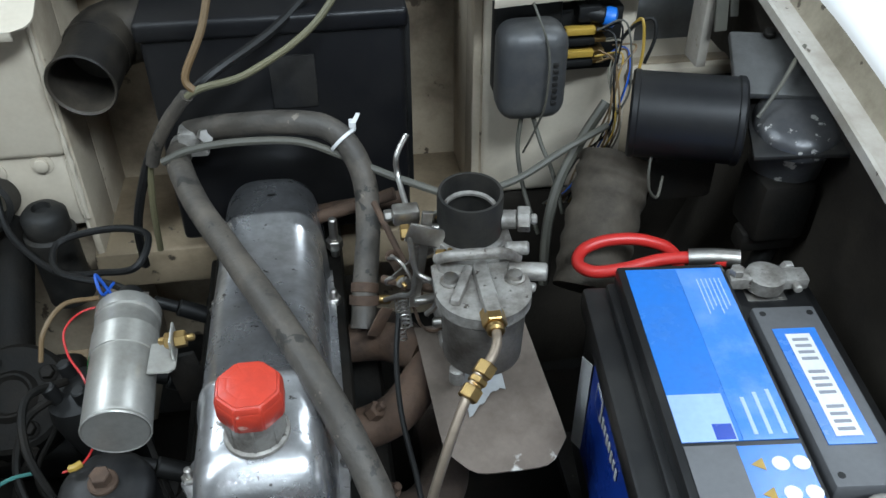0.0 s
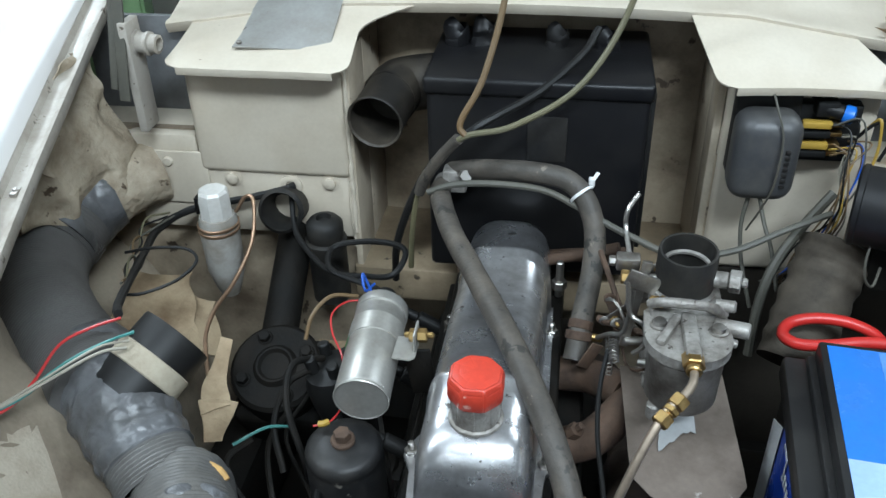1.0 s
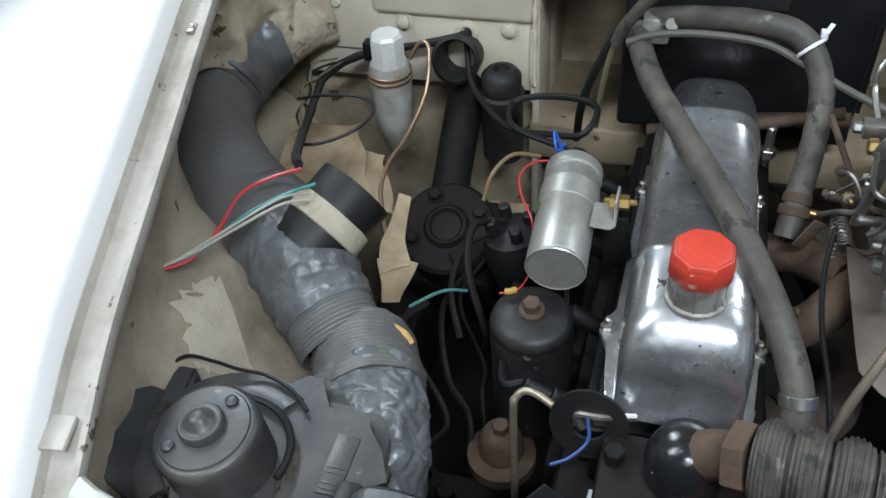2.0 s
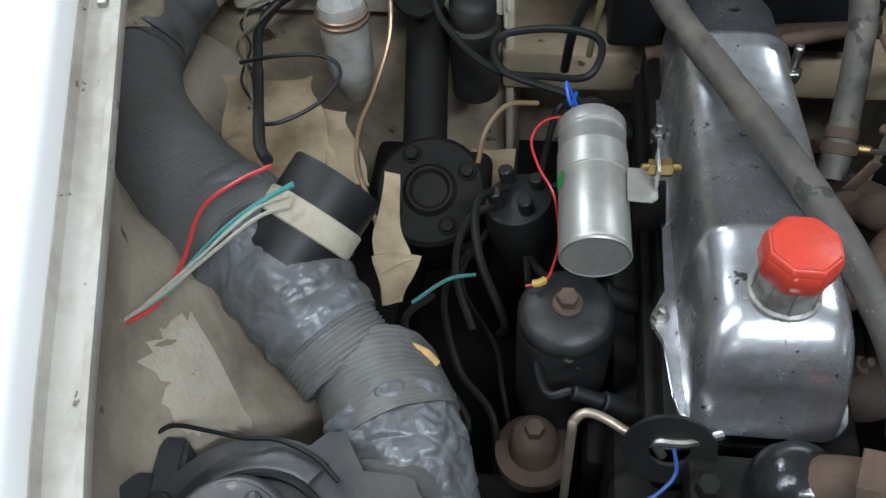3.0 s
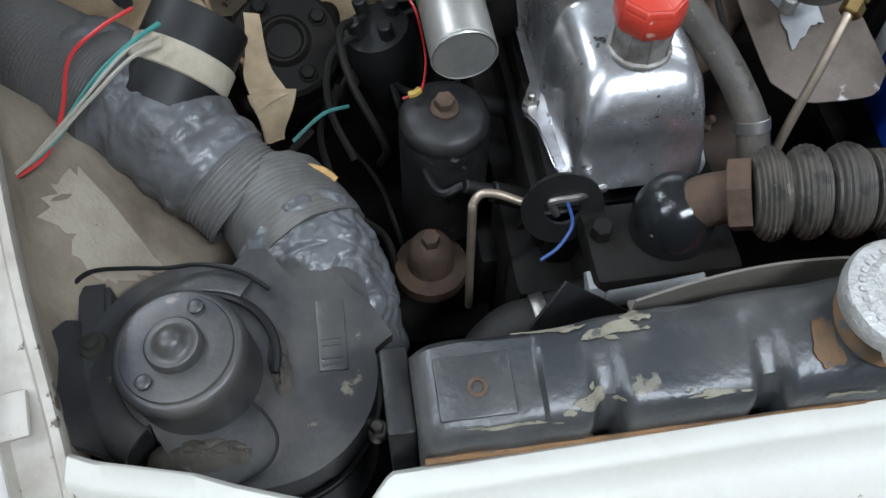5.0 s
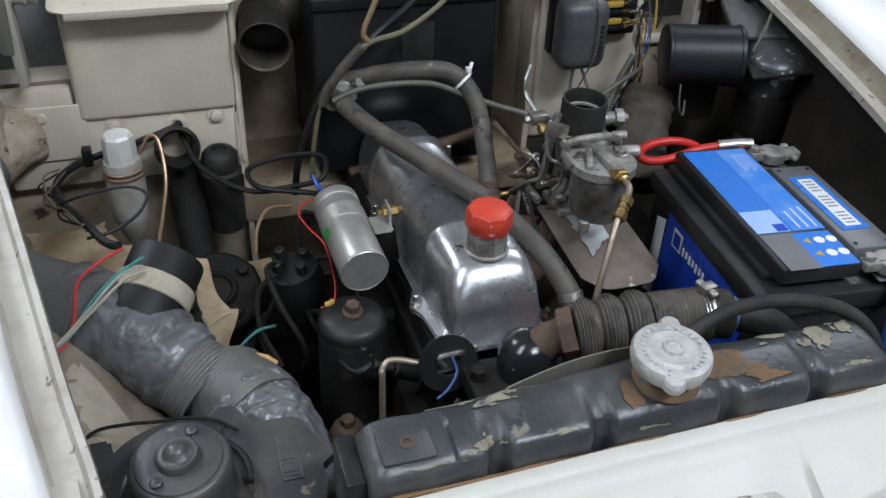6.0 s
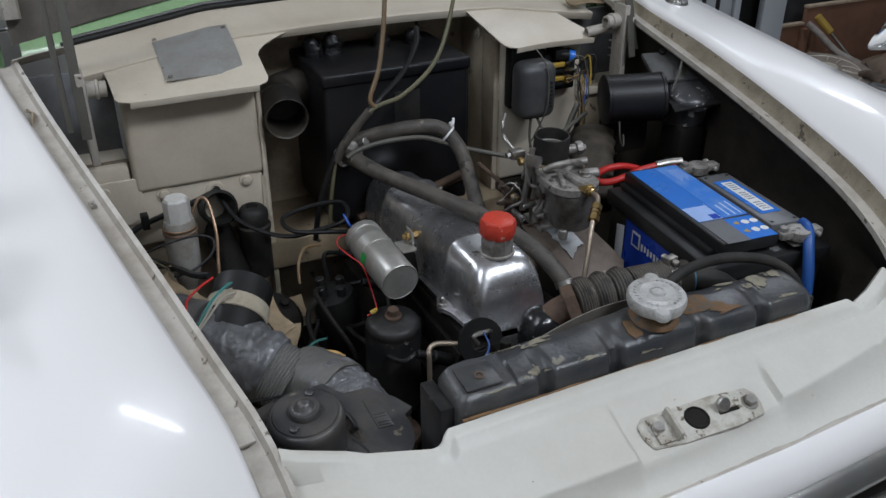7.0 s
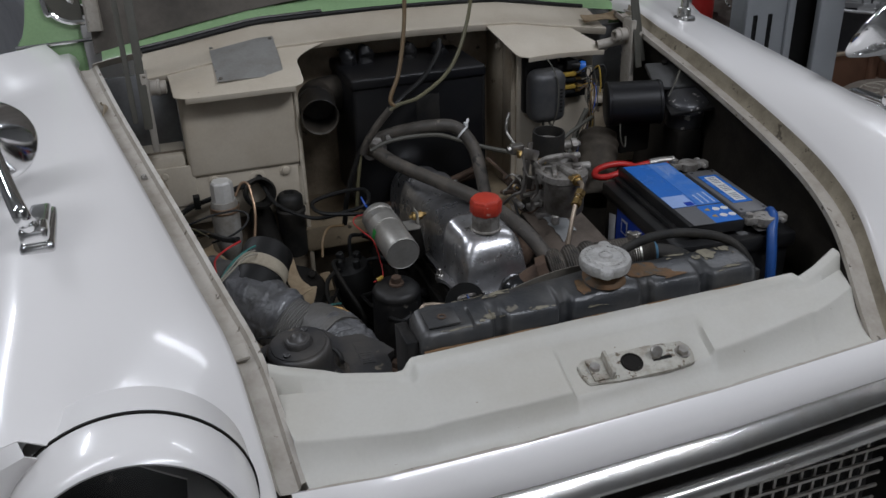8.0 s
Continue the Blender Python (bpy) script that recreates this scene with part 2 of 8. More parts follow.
WOOD = surface("bare_wood", (0.27, 0.17, 0.1), 0.7, stain=(0.16, 0.1, 0.06), amount=0.6, scale=6, bump=0.2)
SHEET = surface("pale_dust_sheet", (0.6, 0.61, 0.64), 0.7, stain=(0.4, 0.41, 0.45), amount=0.5, scale=8, bump=0.5, relief=0.01)
GLASS = bpy.data.materials.new("glass")
GLASS.use_nodes = True
GLASS.node_tree.nodes["Principled BSDF"].inputs["Transmission Weight"].default_value = 1
GLASS.node_tree.nodes["Principled BSDF"].inputs["Roughness"].default_value = 0.03
TUBE_GLOW = bpy.data.materials.new("lit_tube")
TUBE_GLOW.use_nodes = True
TUBE_GLOW.node_tree.nodes["Principled BSDF"].inputs["Emission Color"].default_value = (0.92, 0.96, 1, 1)
TUBE_GLOW.node_tree.nodes["Principled BSDF"].inputs["Emission Strength"].default_value = 14


# ---- building helpers ----
def thing(name, place, label, category, group="", kind=""):
    ob = new(name)
    ob.location = place
    ob.empty_display_size = 0.05
    return tagged(ob, label, category, group, kind)


def world_of(ob):
    m = Matrix.Translation(ob.location)
    return world_of(ob.parent) @ m if ob.parent else m


def mesh_of(name, bm, material, smooth=40):
    bmesh.ops.recalc_face_normals(bm, faces=bm.faces)
    me = bpy.data.meshes.new(name)
    lo = Vector([min(v.co[k] for v in bm.verts) for k in range(3)])
    hi = Vector([max(v.co[k] for v in bm.verts) for k in range(3)])
    mid = (lo + hi) / 2
    bmesh.ops.translate(bm, verts=bm.verts, vec=-mid)
    bm.to_mesh(me)
    bm.free()
    me.materials.append(material)
    if smooth:
        me.shade_smooth()
        me.set_sharp_from_angle(angle=radians(smooth))
    return me, mid


def part(name, bm, material, parent, label="", smooth=40):
    me, mid = mesh_of(name, bm, material, smooth)
    ob = new(name, me)
    ob.parent = parent
    ob.location = mid - world_of(parent).translation
    return tagged(ob, label)


def solo(name, bm, material, label, category, group="", kind="", smooth=40):
    me, mid = mesh_of(name, bm, material, smooth)
    ob = new(name, me)
    ob.location = mid
    return tagged(ob, label, category, group, kind)


def V(*a):
    return Vector(a)


def merge(*bms):
    out = bms[0]
    for b in bms[1:]:
        me = bpy.data.meshes.new("tmp")
        b.to_mesh(me)
        b.free()
        out.from_mesh(me)
        bpy.data.meshes.remove(me)
    return out


def turned(bm, m):
    bmesh.ops.transform(bm, matrix=m, verts=bm.verts)
    return bm


def box(x0, x1, y0, y1, z0, z1, bev=0.002, segs=2):
    bm = bmesh.new()
    bmesh.ops.create_cube(bm, size=1)
    bmesh.ops.transform(bm, matrix=Matrix.LocRotScale(((x0 + x1) / 2, (y0 + y1) / 2, (z0 + z1) / 2), None, (abs(x1 - x0), abs(y1 - y0), abs(z1 - z0))), verts=bm.verts)
    if bev:
        bmesh.ops.bevel(bm, geom=list(bm.edges), offset=bev, segments=segs, affect="EDGES", profile=0.5, clamp_overlap=True)
    return bm


def axis_matrix(p0, p1):
    return Matrix.Translation(p0) @ (Vector(p1) - Vector(p0)).to_track_quat("Z", "Y").to_matrix().to_4x4()


def lathe(profile, p0, p1, n=32, capped=True):
    """Revolves (radius, height) pairs round the line from p0 towards p1; height 0 lies at p0, in metres."""
    bm = bmesh.new()
    rings = []
    for r, h in profile:
        rings.append([bm.verts.new((max(r, 1e-5) * math.cos(2 * math.pi * k / n), max(r, 1e-5) * math.sin(2 * math.pi * k / n), h)) for k in range(n)])
    for a, b in zip(rings, rings[1:]):
        for k in range(n):
            bm.faces.new((a[k], a[(k + 1) % n], b[(k + 1) % n], b[k]))
    if capped:
        bm.faces.new(rings[0][::-1])
        bm.faces.new(rings[-1])
    return turned(bm, axis_matrix(p0, p1))


def cyl(p0, p1, r, n=24, bev=0.0012):
    d = (Vector(p1) - Vector(p0)).length
    b = min(bev, r * 0.4, d * 0.4)
    return lathe([(r - b, 0), (r, b), (r, d - b), (r - b, d)], p0, p1, n)


def hexnut(p0, p1, r):
    return cyl(p0, p1, r, 6, 0.0008)


def smooth_path(points, steps=8):
    pts = [Vector(p) for p in points]
    ext = [2 * pts[0] - pts[1], *pts, 2 * pts[-1] - pts[-2]]
    out = []
    for a, b, c, d in zip(ext, ext[1:], ext[2:], ext[3:]):
        for k in range(steps):
            t = k / steps
            out.append(0.5 * (2 * b + (c - a) * t + (2 * a - 5 * b + 4 * c - d) * t * t + (3 * b - a - 3 * c + d) * t ** 3))
    return out + [pts[-1]]


def tube(points, r, n=12, steps=8, hollow=False, wobble=0.0, seed=1, crease=0.0):
    """A tube along a smooth path; r is a number or a function of the share of its length."""
    path = smooth_path(points, steps)
    rng = random.Random(seed)
    bm = bmesh.new()
    rings = []
    up = Vector((0.3, 0.2, 0.93))
    for k, p in enumerate(path):
        way = (path[min(k + 1, len(path) - 1)] - path[max(k - 1, 0)]).normalized()
        side = way.cross(up)
        side = side.normalized() if side.length > 1e-4 else Vector((1, 0, 0))
        up = side.cross(way).normalized()
        rad = r(k / (len(path) - 1)) if callable(r) else r
        ring = []
        for j in range(n):
            a = 2 * math.pi * j / n
            w = 1
            if wobble:
                q = p + rad * (math.cos(a) * side + math.sin(a) * up) + Vector((0, 0, seed))
                w = 1 + wobble * (0.6 * noise.noise(q * 34) - 0.6 * abs(noise.noise(q * 62)) - 0.2 * abs(noise.noise(q * 140)) + 0.16)
            if crease:
                q = p + rad * (math.cos(a) * side + math.sin(a) * up)
                q += 0.006 * noise.noise_vector(q * 45 + Vector((seed, 0, 0)))
                near = noise.voronoi(Vector((q.x * 30, q.y * 52, q.z * 40 + seed)))[0]
                far = noise.voronoi(Vector((q.x * 110, q.y * 60, q.z * 85 + seed)))[0]
                w += crease * (min(near[1] - near[0], 0.5) * 0.9 + min(far[1] - far[0], 0.4) * 0.3 - 0.35)
            ring.append(bm.verts.new(p + rad * w * (math.cos(a) * side + math.sin(a) * up)))
        rings.append(ring)
    for a, b in zip(rings, rings[1:]):
        for j in range(n):
            bm.faces.new((a[j], a[(j + 1) % n], b[(j + 1) % n], b[j]))
    if not hollow:
        bm.faces.new(rings[0][::-1])
        bm.faces.new(rings[-1])
    return bm


def loft(rows, thick=0.0, closed=False):
    """A skin over rows of points, given depth by thick."""
    bm = bmesh.new()
    vs = [[bm.verts.new(p) for p in row] for row in rows]
    for a, b in zip(vs, vs[1:]):
        for k in range(len(a) - (0 if closed else 1)):
            j = (k + 1) % len(a)
            bm.faces.new((a[k], a[j], b[j], b[k]))
    if thick:
        bmesh.ops.recalc_face_normals(bm, faces=bm.faces)
        bmesh.ops.solidify(bm, geom=list(bm.faces), thickness=thick)
    return bm


def slab(outline, low, high, bev=0.0):
    """A flat plate: outline of (x, y), between two heights."""
    bm = bmesh.new()
    a = [bm.verts.new((x, y, low)) for x, y in outline]
    b = [bm.verts.new((x, y, high)) for x, y in outline]
    bm.faces.new(a[::-1])
    bm.faces.new(b)
    for k in range(len(a)):
        j = (k + 1) % len(a)
        bm.faces.new((a[k], a[j], b[j], b[k]))
    if bev:
        bmesh.ops.bevel(bm, geom=list(bm.edges), offset=bev, segments=2, affect="EDGES", clamp_overlap=True)
    return bm


def crumpled(a, b, c, d, n, amp, seed):
    """A crumpled sheet between four corners."""
    rows = []
    for i in range(n + 1):
        row = []
        for k in range(n + 1):
            u, v = i / n, k / n
            p = (V(*a) * (1 - u) + V(*b) * u) * (1 - v) + (V(*d) * (1 - u) + V(*c) * u) * v
            row.append(p + V(noise.noise(p * 28 + V(seed, 0, 0)), noise.noise(p * 28 + V(0, seed, 0)), noise.noise(p * 22 + V(0, 0, seed)) + 0.4) * amp)
        rows.append(row)
    return loft(rows, 0.0015)


def mound(cx, cy, z, rx, ry, h, seed, turn=0.0):
    """A low uneven heap on a surface at height z; its rim sinks in, so that the outline is irregular."""
    rows = []
    for i in range(41):
        a = 2 * math.pi * i / 40
        row = []
        for f in (0.02, 0.2, 0.4, 0.55, 0.7, 0.82, 0.92, 1.0):
            u, v = rx * f * math.cos(a), ry * f * math.sin(a)
            x, y = cx + u * math.cos(turn) - v * math.sin(turn), cy + u * math.sin(turn) + v * math.cos(turn)
            lump = noise.noise(V(x * 90, y * 90, seed)) + 0.7 * noise.noise(V(x * 230, y * 230, seed)) + 0.4 * noise.noise(V(x * 520, y * 520, seed))
            row.append(V(x, y, z + h * (0.75 * (1 - f * f) + 0.7 * lump * (1 - f * f) - 0.9 * f ** 3)))
        rows.append(row)
    return loft(rows)


def ragged(a, b, c, d, amp, seed, thick=0.0012):
    """A thin patch between four corners with a torn outline; the edge from b to c stays straight."""
    corners = [Vector(a), Vector(b), Vector(c), Vector(d)]
    mid = sum(corners, Vector()) / 4
    ring = []
    for k in range(4):
        p, q = corners[k], corners[(k + 1) % 4]
        for i in range(12):
            r = p.lerp(q, i / 12)
            n = 0.0 if k == 1 else amp * (noise.noise(r * 60 + Vector((seed, 0, 0))) + 0.6 * noise.noise(r * 170 + Vector((0, seed, 0))))
            ring.append(r + (mid - r).normalized() * (n + (0 if k == 1 else amp * 0.4)))
    return loft([[mid.lerp(p, f) for f in (0.02, 0.5, 1.0)] for p in ring + ring[:1]], thick)

# ---- garage ----
solo("floor", box(-5, 6, -5, 6, -0.1, 0, 0), CONCRETE, "grey stained concrete garage floor under the car", "floor", kind="structure")
solo("ceiling", box(-5, 6, -5, 6, 3.4, 3.5, 0), WALL, "plain pale garage ceiling", "ceiling", kind="structure")
solo("wall_north", box(-5, 6, 5.9, 6, 0, 3.4, 0), WALL, "plain pale grey garage wall", "wall", kind="structure")
solo("wall_south", box(-5, 6, -5, -4.9, 0, 3.4, 0), WALL, "plain pale grey garage wall", "wall", kind="structure")
solo("wall_west", box(-5, -4.9, -4.9, 5.9, 0, 3.4, 0), WALL, "plain pale grey garage wall", "wall", kind="structure")
solo("wall_east", box(5.9, 6, -4.9, 5.9, 0, 3.4, 0), WALL, "plain pale grey garage wall", "wall", kind="structure")

# ---- car body ----
car = thing("car", (0.03, 0.6, 0), "white and green classic car with its bonnet open", "car")

EDGE_L = [(-0.320, -0.118, 0.763), (-0.324, -0.075, 0.788), (-0.328, -0.035, 0.814), (-0.332, -0.005, 0.832), (-0.340, 0.035, 0.850), (-0.352, 0.075, 0.862), (-0.373, 0.186, 0.888),
          (-0.403, 0.323, 0.920), (-0.420, 0.405, 0.938), (-0.437, 0.489, 0.955), (-0.452, 0.565, 0.973), (-0.468, 0.66, 0.995)]
EDGE_R = [(0.345, -0.115, 0.762), (0.360, -0.07, 0.790), (0.373, -0.03, 0.820), (0.388, 0.012, 0.846), (0.411, 0.085, 0.864), (0.422, 0.15, 0.879), (0.428, 0.225, 0.896),
          (0.432, 0.30, 0.913), (0.433, 0.385, 0.932), (0.431, 0.46, 0.949), (0.428, 0.535, 0.966), (0.424, 0.66, 0.995)]


def crown_height(y, s):
    f = max(0.0, min(1.0, (0.06 - y) / 0.2))
    return 0.926 + 0.09 * y + (0.13 if s < 0 else 0.0) * max(0.0, y - 0.6) - 0.005 * f * f * (3 - 2 * f)


def wing_profile(p, s):
    """Points across the wing, from its inner lip over the crown and down the flank."""
    lip = p + V(s * (0.031 if s < 0 else 0.036), 0, 0.02 - 0.012 * max(0.0, min(1.0, (p.y - 0.45) / 0.2)))
    crown = V(s * (0.535 + 0.028 * max(0.0, min(1.0, p.y / 0.6)) + (0.3 if s < 0 else 0.0) * max(0.0, p.y - 0.6)), p.y, crown_height(p.y, s))
    base = p + V(s * (0.029 if s < 0 else 0.034), 0, -0.008)
    pts = [base, lip - V(0, 0, 0.004), lip + V(s * 0.005, 0, 0.001)]
    for k in (0.2, 0.4, 0.6, 0.8):
        q = lip.lerp(crown, k)
        q.z += 0.012 * math.sin(math.pi * k) * max(0.25, min(1.0, (crown.z - lip.z) / 0.04))
        pts.append(q)
    pts.append(crown)
    for dx, dz in ((0.035, -0.008), (0.065, -0.03), (0.09, -0.075), (0.105, -0.15), (0.11, -0.28), (0.105, -0.5), (0.09, -0.66)):
        pts.append(crown + V(s * dx, 0, dz))
    return pts


for s, edge, side in ((-1, EDGE_L, "nearside"), (1, EDGE_R, "offside")):
    path = smooth_path(edge, 4)
    for _ in range(12):
        path = [path[0]] + [(a + 2 * b + c) / 4 for a, b, c in zip(path, path[1:], path[2:])] + [path[-1]]
    rows = [wing_profile(p, s) for p in path]
    last = rows[-1]
    rows.append([q + V(s * 0.003 * min(j, 3) + (s * 0.016 if j > 6 else 0), 0.085, 0.012 if j > 3 else -0.008) for j, q in enumerate(last)])
    # nose of the wing, drawn in round the lamp
    first = rows[0]
    front = []
    for d, lift in ((0.015, -0.001), (0.03, -0.004), (0.0385, -0.0065)) if s < 0 else ((0.004, -0.002), (0.009, -0.008), (0.013, -0.02), (0.016, -0.045), (0.017, -0.09)):
        front.append([q + V(0, -d, lift) for q in first])
    rows = front[::-1] + rows
    if s < 0:
        ext = [[q + V(0, -d, lift) for q in first[0:5]] for d, lift in ((0.0385, -0.0065), (0.05, -0.010), (0.075, -0.022), (0.095, -0.042), (0.105, -0.075))]
        part("wing_front", loft(ext, -0.0015), WHITE, car, "white front end of the wing beside the lamp", smooth=60)
        rim = V(-0.465, -0.160, 0.809)
        face = []
        for q in first[7:15]:
            q = q + V(0, -0.0385, -0.0065)
            d = V(q.x - rim.x, 0, q.z - rim.z).normalized()
            face.append([q, q.lerp(rim + d * 0.1, 0.4) + V(0, -0.010, 0), rim + d * 0.0985])
        part("wing_front", loft(face, -0.0015), WHITE, car, "white nose of the wing round the lamp", smooth=60)
    wing = part("wing", loft(rows, -0.0015), WHITE, car, "glossy white front wing with a rolled crown", smooth=60)
    gut = []
    for p in path:
        gut.append([p + V(s * 0.004, 0, -0.016 if s < 0 else -0.009), p + V(s * -0.001, 0, -0.004), p + V(0, 0, 0.001), p + V(s * 0.003, 0, 0), p + V(s * 0.006, 0, -0.007), p + V(s * 0.014, 0, -0.009),
                    p + V(s * (0.025 if s < 0 else 0.030), 0, -0.008), p + V(s * (0.028 if s < 0 else 0.033), 0, 0.0)])
    if s > 0:
        part("gutter_wall", loft([[p + V(0.026, 0, -0.0078), p + V(0.0305, 0, -0.001), p + V(0.0325, 0, 0.008), p + V(0.0345, 0, 0.0145 - 0.012 * max(0.0, min(1.0, (p.y - 0.45) / 0.2)))] for p in path], 0.001), GUTTER_DARK, car, "olive-brown wall under the wing lip, stains and shade in its colour")
    part("gutter", loft(gut, 0.0012), GUTTER, car, "dusty cream rain gutter beside the bonnet opening" if s < 0 else "brown-stained rain gutter beside the bonnet opening")
    inner = []
    for p in path[3:]:
        k = max(0.0, min(1.0, (p.y - 0.0) / 0.5))
        arch = math.sin(math.pi * min(1, max(0, (p.y + 0.02) / 0.42)))
        q = p + V(s * 0.012, 0, -0.012)
        w = max(0.0, min(1.0, (p.y - 0.20) / 0.2))
        w = -0.155 * w * w * (3 - 2 * w)
        if s < 0:
            lump = lambda z: 0.006 * noise.noise(V(p.y * 22, z * 22, 3)) + 0.003 * noise.noise(V(p.y * 60, z * 60, 7))
            inner.append([q] + [V(x + lump(z), p.y, z) for x, z in ((q.x + 0.2 * w, q.z - 0.03), (q.x + 0.45 * w, q.z - 0.07), (-0.385 + 0.03 * arch + w, 0.765 + 0.03 * k), (-0.36 + 0.05 * arch + w, 0.715), (-0.33 + 0.06 * arch + 0.9 * w, 0.675), (-0.315 + 0.045 * arch + 0.7 * w, 0.6), (-0.31 + 0.4 * w, 0.4))])
        else:
            inner.append([q, q + V(0.02, 0, -0.05), V(0.46 - 0.01 * arch, p.y, 0.78), V(0.45 - 0.03 * arch, p.y, 0.7), V(0.42 - 0.04 * arch, p.y, 0.62), V(0.40, p.y, 0.4)])
    if s < 0:
        arch_rows = [list(row) for row in inner]
    part("inner_wing", loft(inner, 0.0015), ARCH if s < 0 else DARK_WING, car, "inner wing panel with bare brown patches, grimy nearside and dark brown offside", smooth=60)

part("underseal", crumpled((-0.472, 0.40, 0.905), (-0.472, 0.575, 0.965), (-0.425, 0.584, 0.80), (-0.492, 0.42, 0.80), 40, 0.020, 6), UNDERSEAL, car, "lumpy cream underseal in the corner of the wing", smooth=60)

# slam panel and nose
def slam_rear(x):
    pts = [(-0.333, -0.006), (-0.32, -0.011), (-0.277, -0.019), (-0.207, -0.044), (-0.196, -0.042), (-0.186, -0.031), (-0.001, -0.027), (0.293, -0.026), (0.302, -0.030), (0.33, -0.022), (0.36, -0.009), (0.39, 0.004)]
    for (a, b), (c, d) in zip(pts, pts[1:]):
        if x <= c:
            return b + (d - b) * (x - a) / (c - a)
    return pts[-1][1]


def nose_edge(x):
    """How far forward the slam panel reaches, side to side."""
    pts = [(-0.40, -0.124), (-0.33, -0.127), (-0.25, -0.136), (-0.1, -0.139), (0.12, -0.134), (0.35, -0.119), (0.45, -0.11)]
    for (a, b), (c, d) in zip(pts, pts[1:]):
        if x <= c:
            return b + (d - b) * (x - a) / (c - a)
    return pts[-1][1]


def crease_share(x):
    """Where the slam panel breaks downwards, as a share of its depth; the crease sweeps back towards its ends."""
    return 0.74 - 0.06 * max(0.0, min(1.0, x / 0.12)) - 2.2 * max(0.0, x - 0.14) ** 1.3 - 0.9 * max(0.0, -0.16 - x) ** 1.3


rows = []
for k in range(281):
    u = k / 280
    x = -0.331 + u * (0.374 + 0.331)
    yr = slam_rear(x)
    raised = 0.005 * max(0.0, min(1.0, (x + 0.200) / 0.008, (0.302 - x) / 0.008))
    xf = -0.318 + u * (0.343 + 0.318)
    latch = 0.0068 * max(0.0, min(1.0, (xf + 0.040) / 0.0025, (0.132 - xf) / 0.0025))
    zr = 0.812 + raised + 0.013 * max(0, (x - 0.3) / 0.075) + 0.018 * max(0, (-0.26 - x) / 0.07)
    row = [V(x, yr + 0.001, zr - 0.03), V(x, yr, zr - 0.002), V(x, yr - 0.002, zr), V(x, yr - 0.0105, zr - 0.001), V(x, yr - 0.0125, zr - 0.003)]
    fc = crease_share(xf)
    zc = 0.8065 - 0.027 * (fc - 0.1)
    section = [(0.115, 0.8058)]
    for g in (0.1, 0.2, 0.35, 0.5, 0.7, 0.85, 0.95, 0.985):
        section.append((0.1 + (fc - 0.1) * g, 0.8065 + (zc - 0.8065) * g - latch * max(0.0, min(1.0, (g - 0.15) / 0.3))))
    section.append((fc, zc - 0.0004 - latch * 0.95))
    for g, h in ((0.03, 0.05), (0.15, 0.29), (0.35, 0.60), (0.6, 0.84), (0.8, 0.95), (1.0, 1.0)):
        section.append((fc + (1 - fc) * g, zc - 0.0008 + (0.763 - zc) * h - latch * 0.8 * max(0.0, 1 - 2.2 * g)))
    for f, z in section:
        row.append(V(x + (xf - x) * f, yr - 0.008 + (nose_edge(xf) - (yr - 0.008)) * f, z + 0.0007 * noise.noise(V(xf * 16, f * 2, 4))))
    rows.append(row)
part("slam_panel", loft(rows, -0.0015), SLAM, car, "cream painted slam panel sloping to the nose", smooth=50)
rows = []
for k in range(41):
    x = -0.335 + 0.82 * k / 40
    e = nose_edge(x)
    rows.append([V(x, e, 0.752), V(x, e - 0.0005, 0.762), V(x, e - 0.004, 0.764), V(x, e - 0.012, 0.758), V(x, e - 0.019, 0.747), V(x, e - 0.0225, 0.737), V(x, e - 0.022, 0.727)])
part("nose_panel", loft(rows, -0.0015), WHITE, car, "narrow white nose panel above the grille", smooth=60)
for x, y, z in ((0.304, -0.059, 0.7985), (0.346, -0.050, 0.8015)):
    part("drain_hole", turned(mound(0, 0, 0, 0.0028, 0.004, 0.0008, 3), pose(x, y, z, 15)), GRIME_AND_SHADE, car, "small dark chip in the paint")
part("sealant", tube([(x, nose_edge(x) - 0.0005, 0.7625) for x in [-0.32 + 0.665 * k / 24 for k in range(25)]], 0.0030, 8, 3, wobble=0.9), GUTTER, car, "rough cream sealant along the nose seam")
bow = lambda x: nose_edge(x) - 0.036
part("grille_trim", loft([[V(x, bow(x) + 0.018, 0.7262), V(x, bow(x) + 0.014, 0.7262), V(x, bow(x) + 0.008, 0.7225), V(x, bow(x) + 0.002, 0.7175), V(x, bow(x) - 0.004, 0.7115), V(x, bow(x) - 0.006, 0.707), V(x, bow(x) - 0.004, 0.704), V(x, bow(x) + 0.006, 0.702)] for x in [-0.33 + 0.79 * k / 30 for k in range(31)]], 0.001), AGED_CHROME, car, "worn chrome bar over the grille", smooth=60)
part("grille_trim", tube([(x, bow(x) - 0.011, 0.679) for x in (-0.33, -0.2, 0, 0.2, 0.36, 0.45)], 0.012, 16), AGED_CHROME, car, "thick worn chrome grille moulding")
# Sheet added behind the bars; its near-black colour gives the shade there.
part("grille_shade_sheet", box(-0.33, 0.36, -0.14, -0.135, 0.4, 0.70, 0), GRIME_AND_SHADE, car, "dark sheet for the shade behind the grille")
grille = part("grille_frame", tube([(x, bow(x) + 0.002, 0.47) for x in (-0.33, -0.2, 0, 0.2, 0.36)], 0.01, 10), CHROME, car, "chrome lower grille frame")
bar = bmesh.new()
bmesh.ops.create_cube(bar, size=1)
bar_me = bpy.data.meshes.new("grille_bar")
bar.to_mesh(bar_me)
bar.free()
bar_me.materials.append(STEEL)
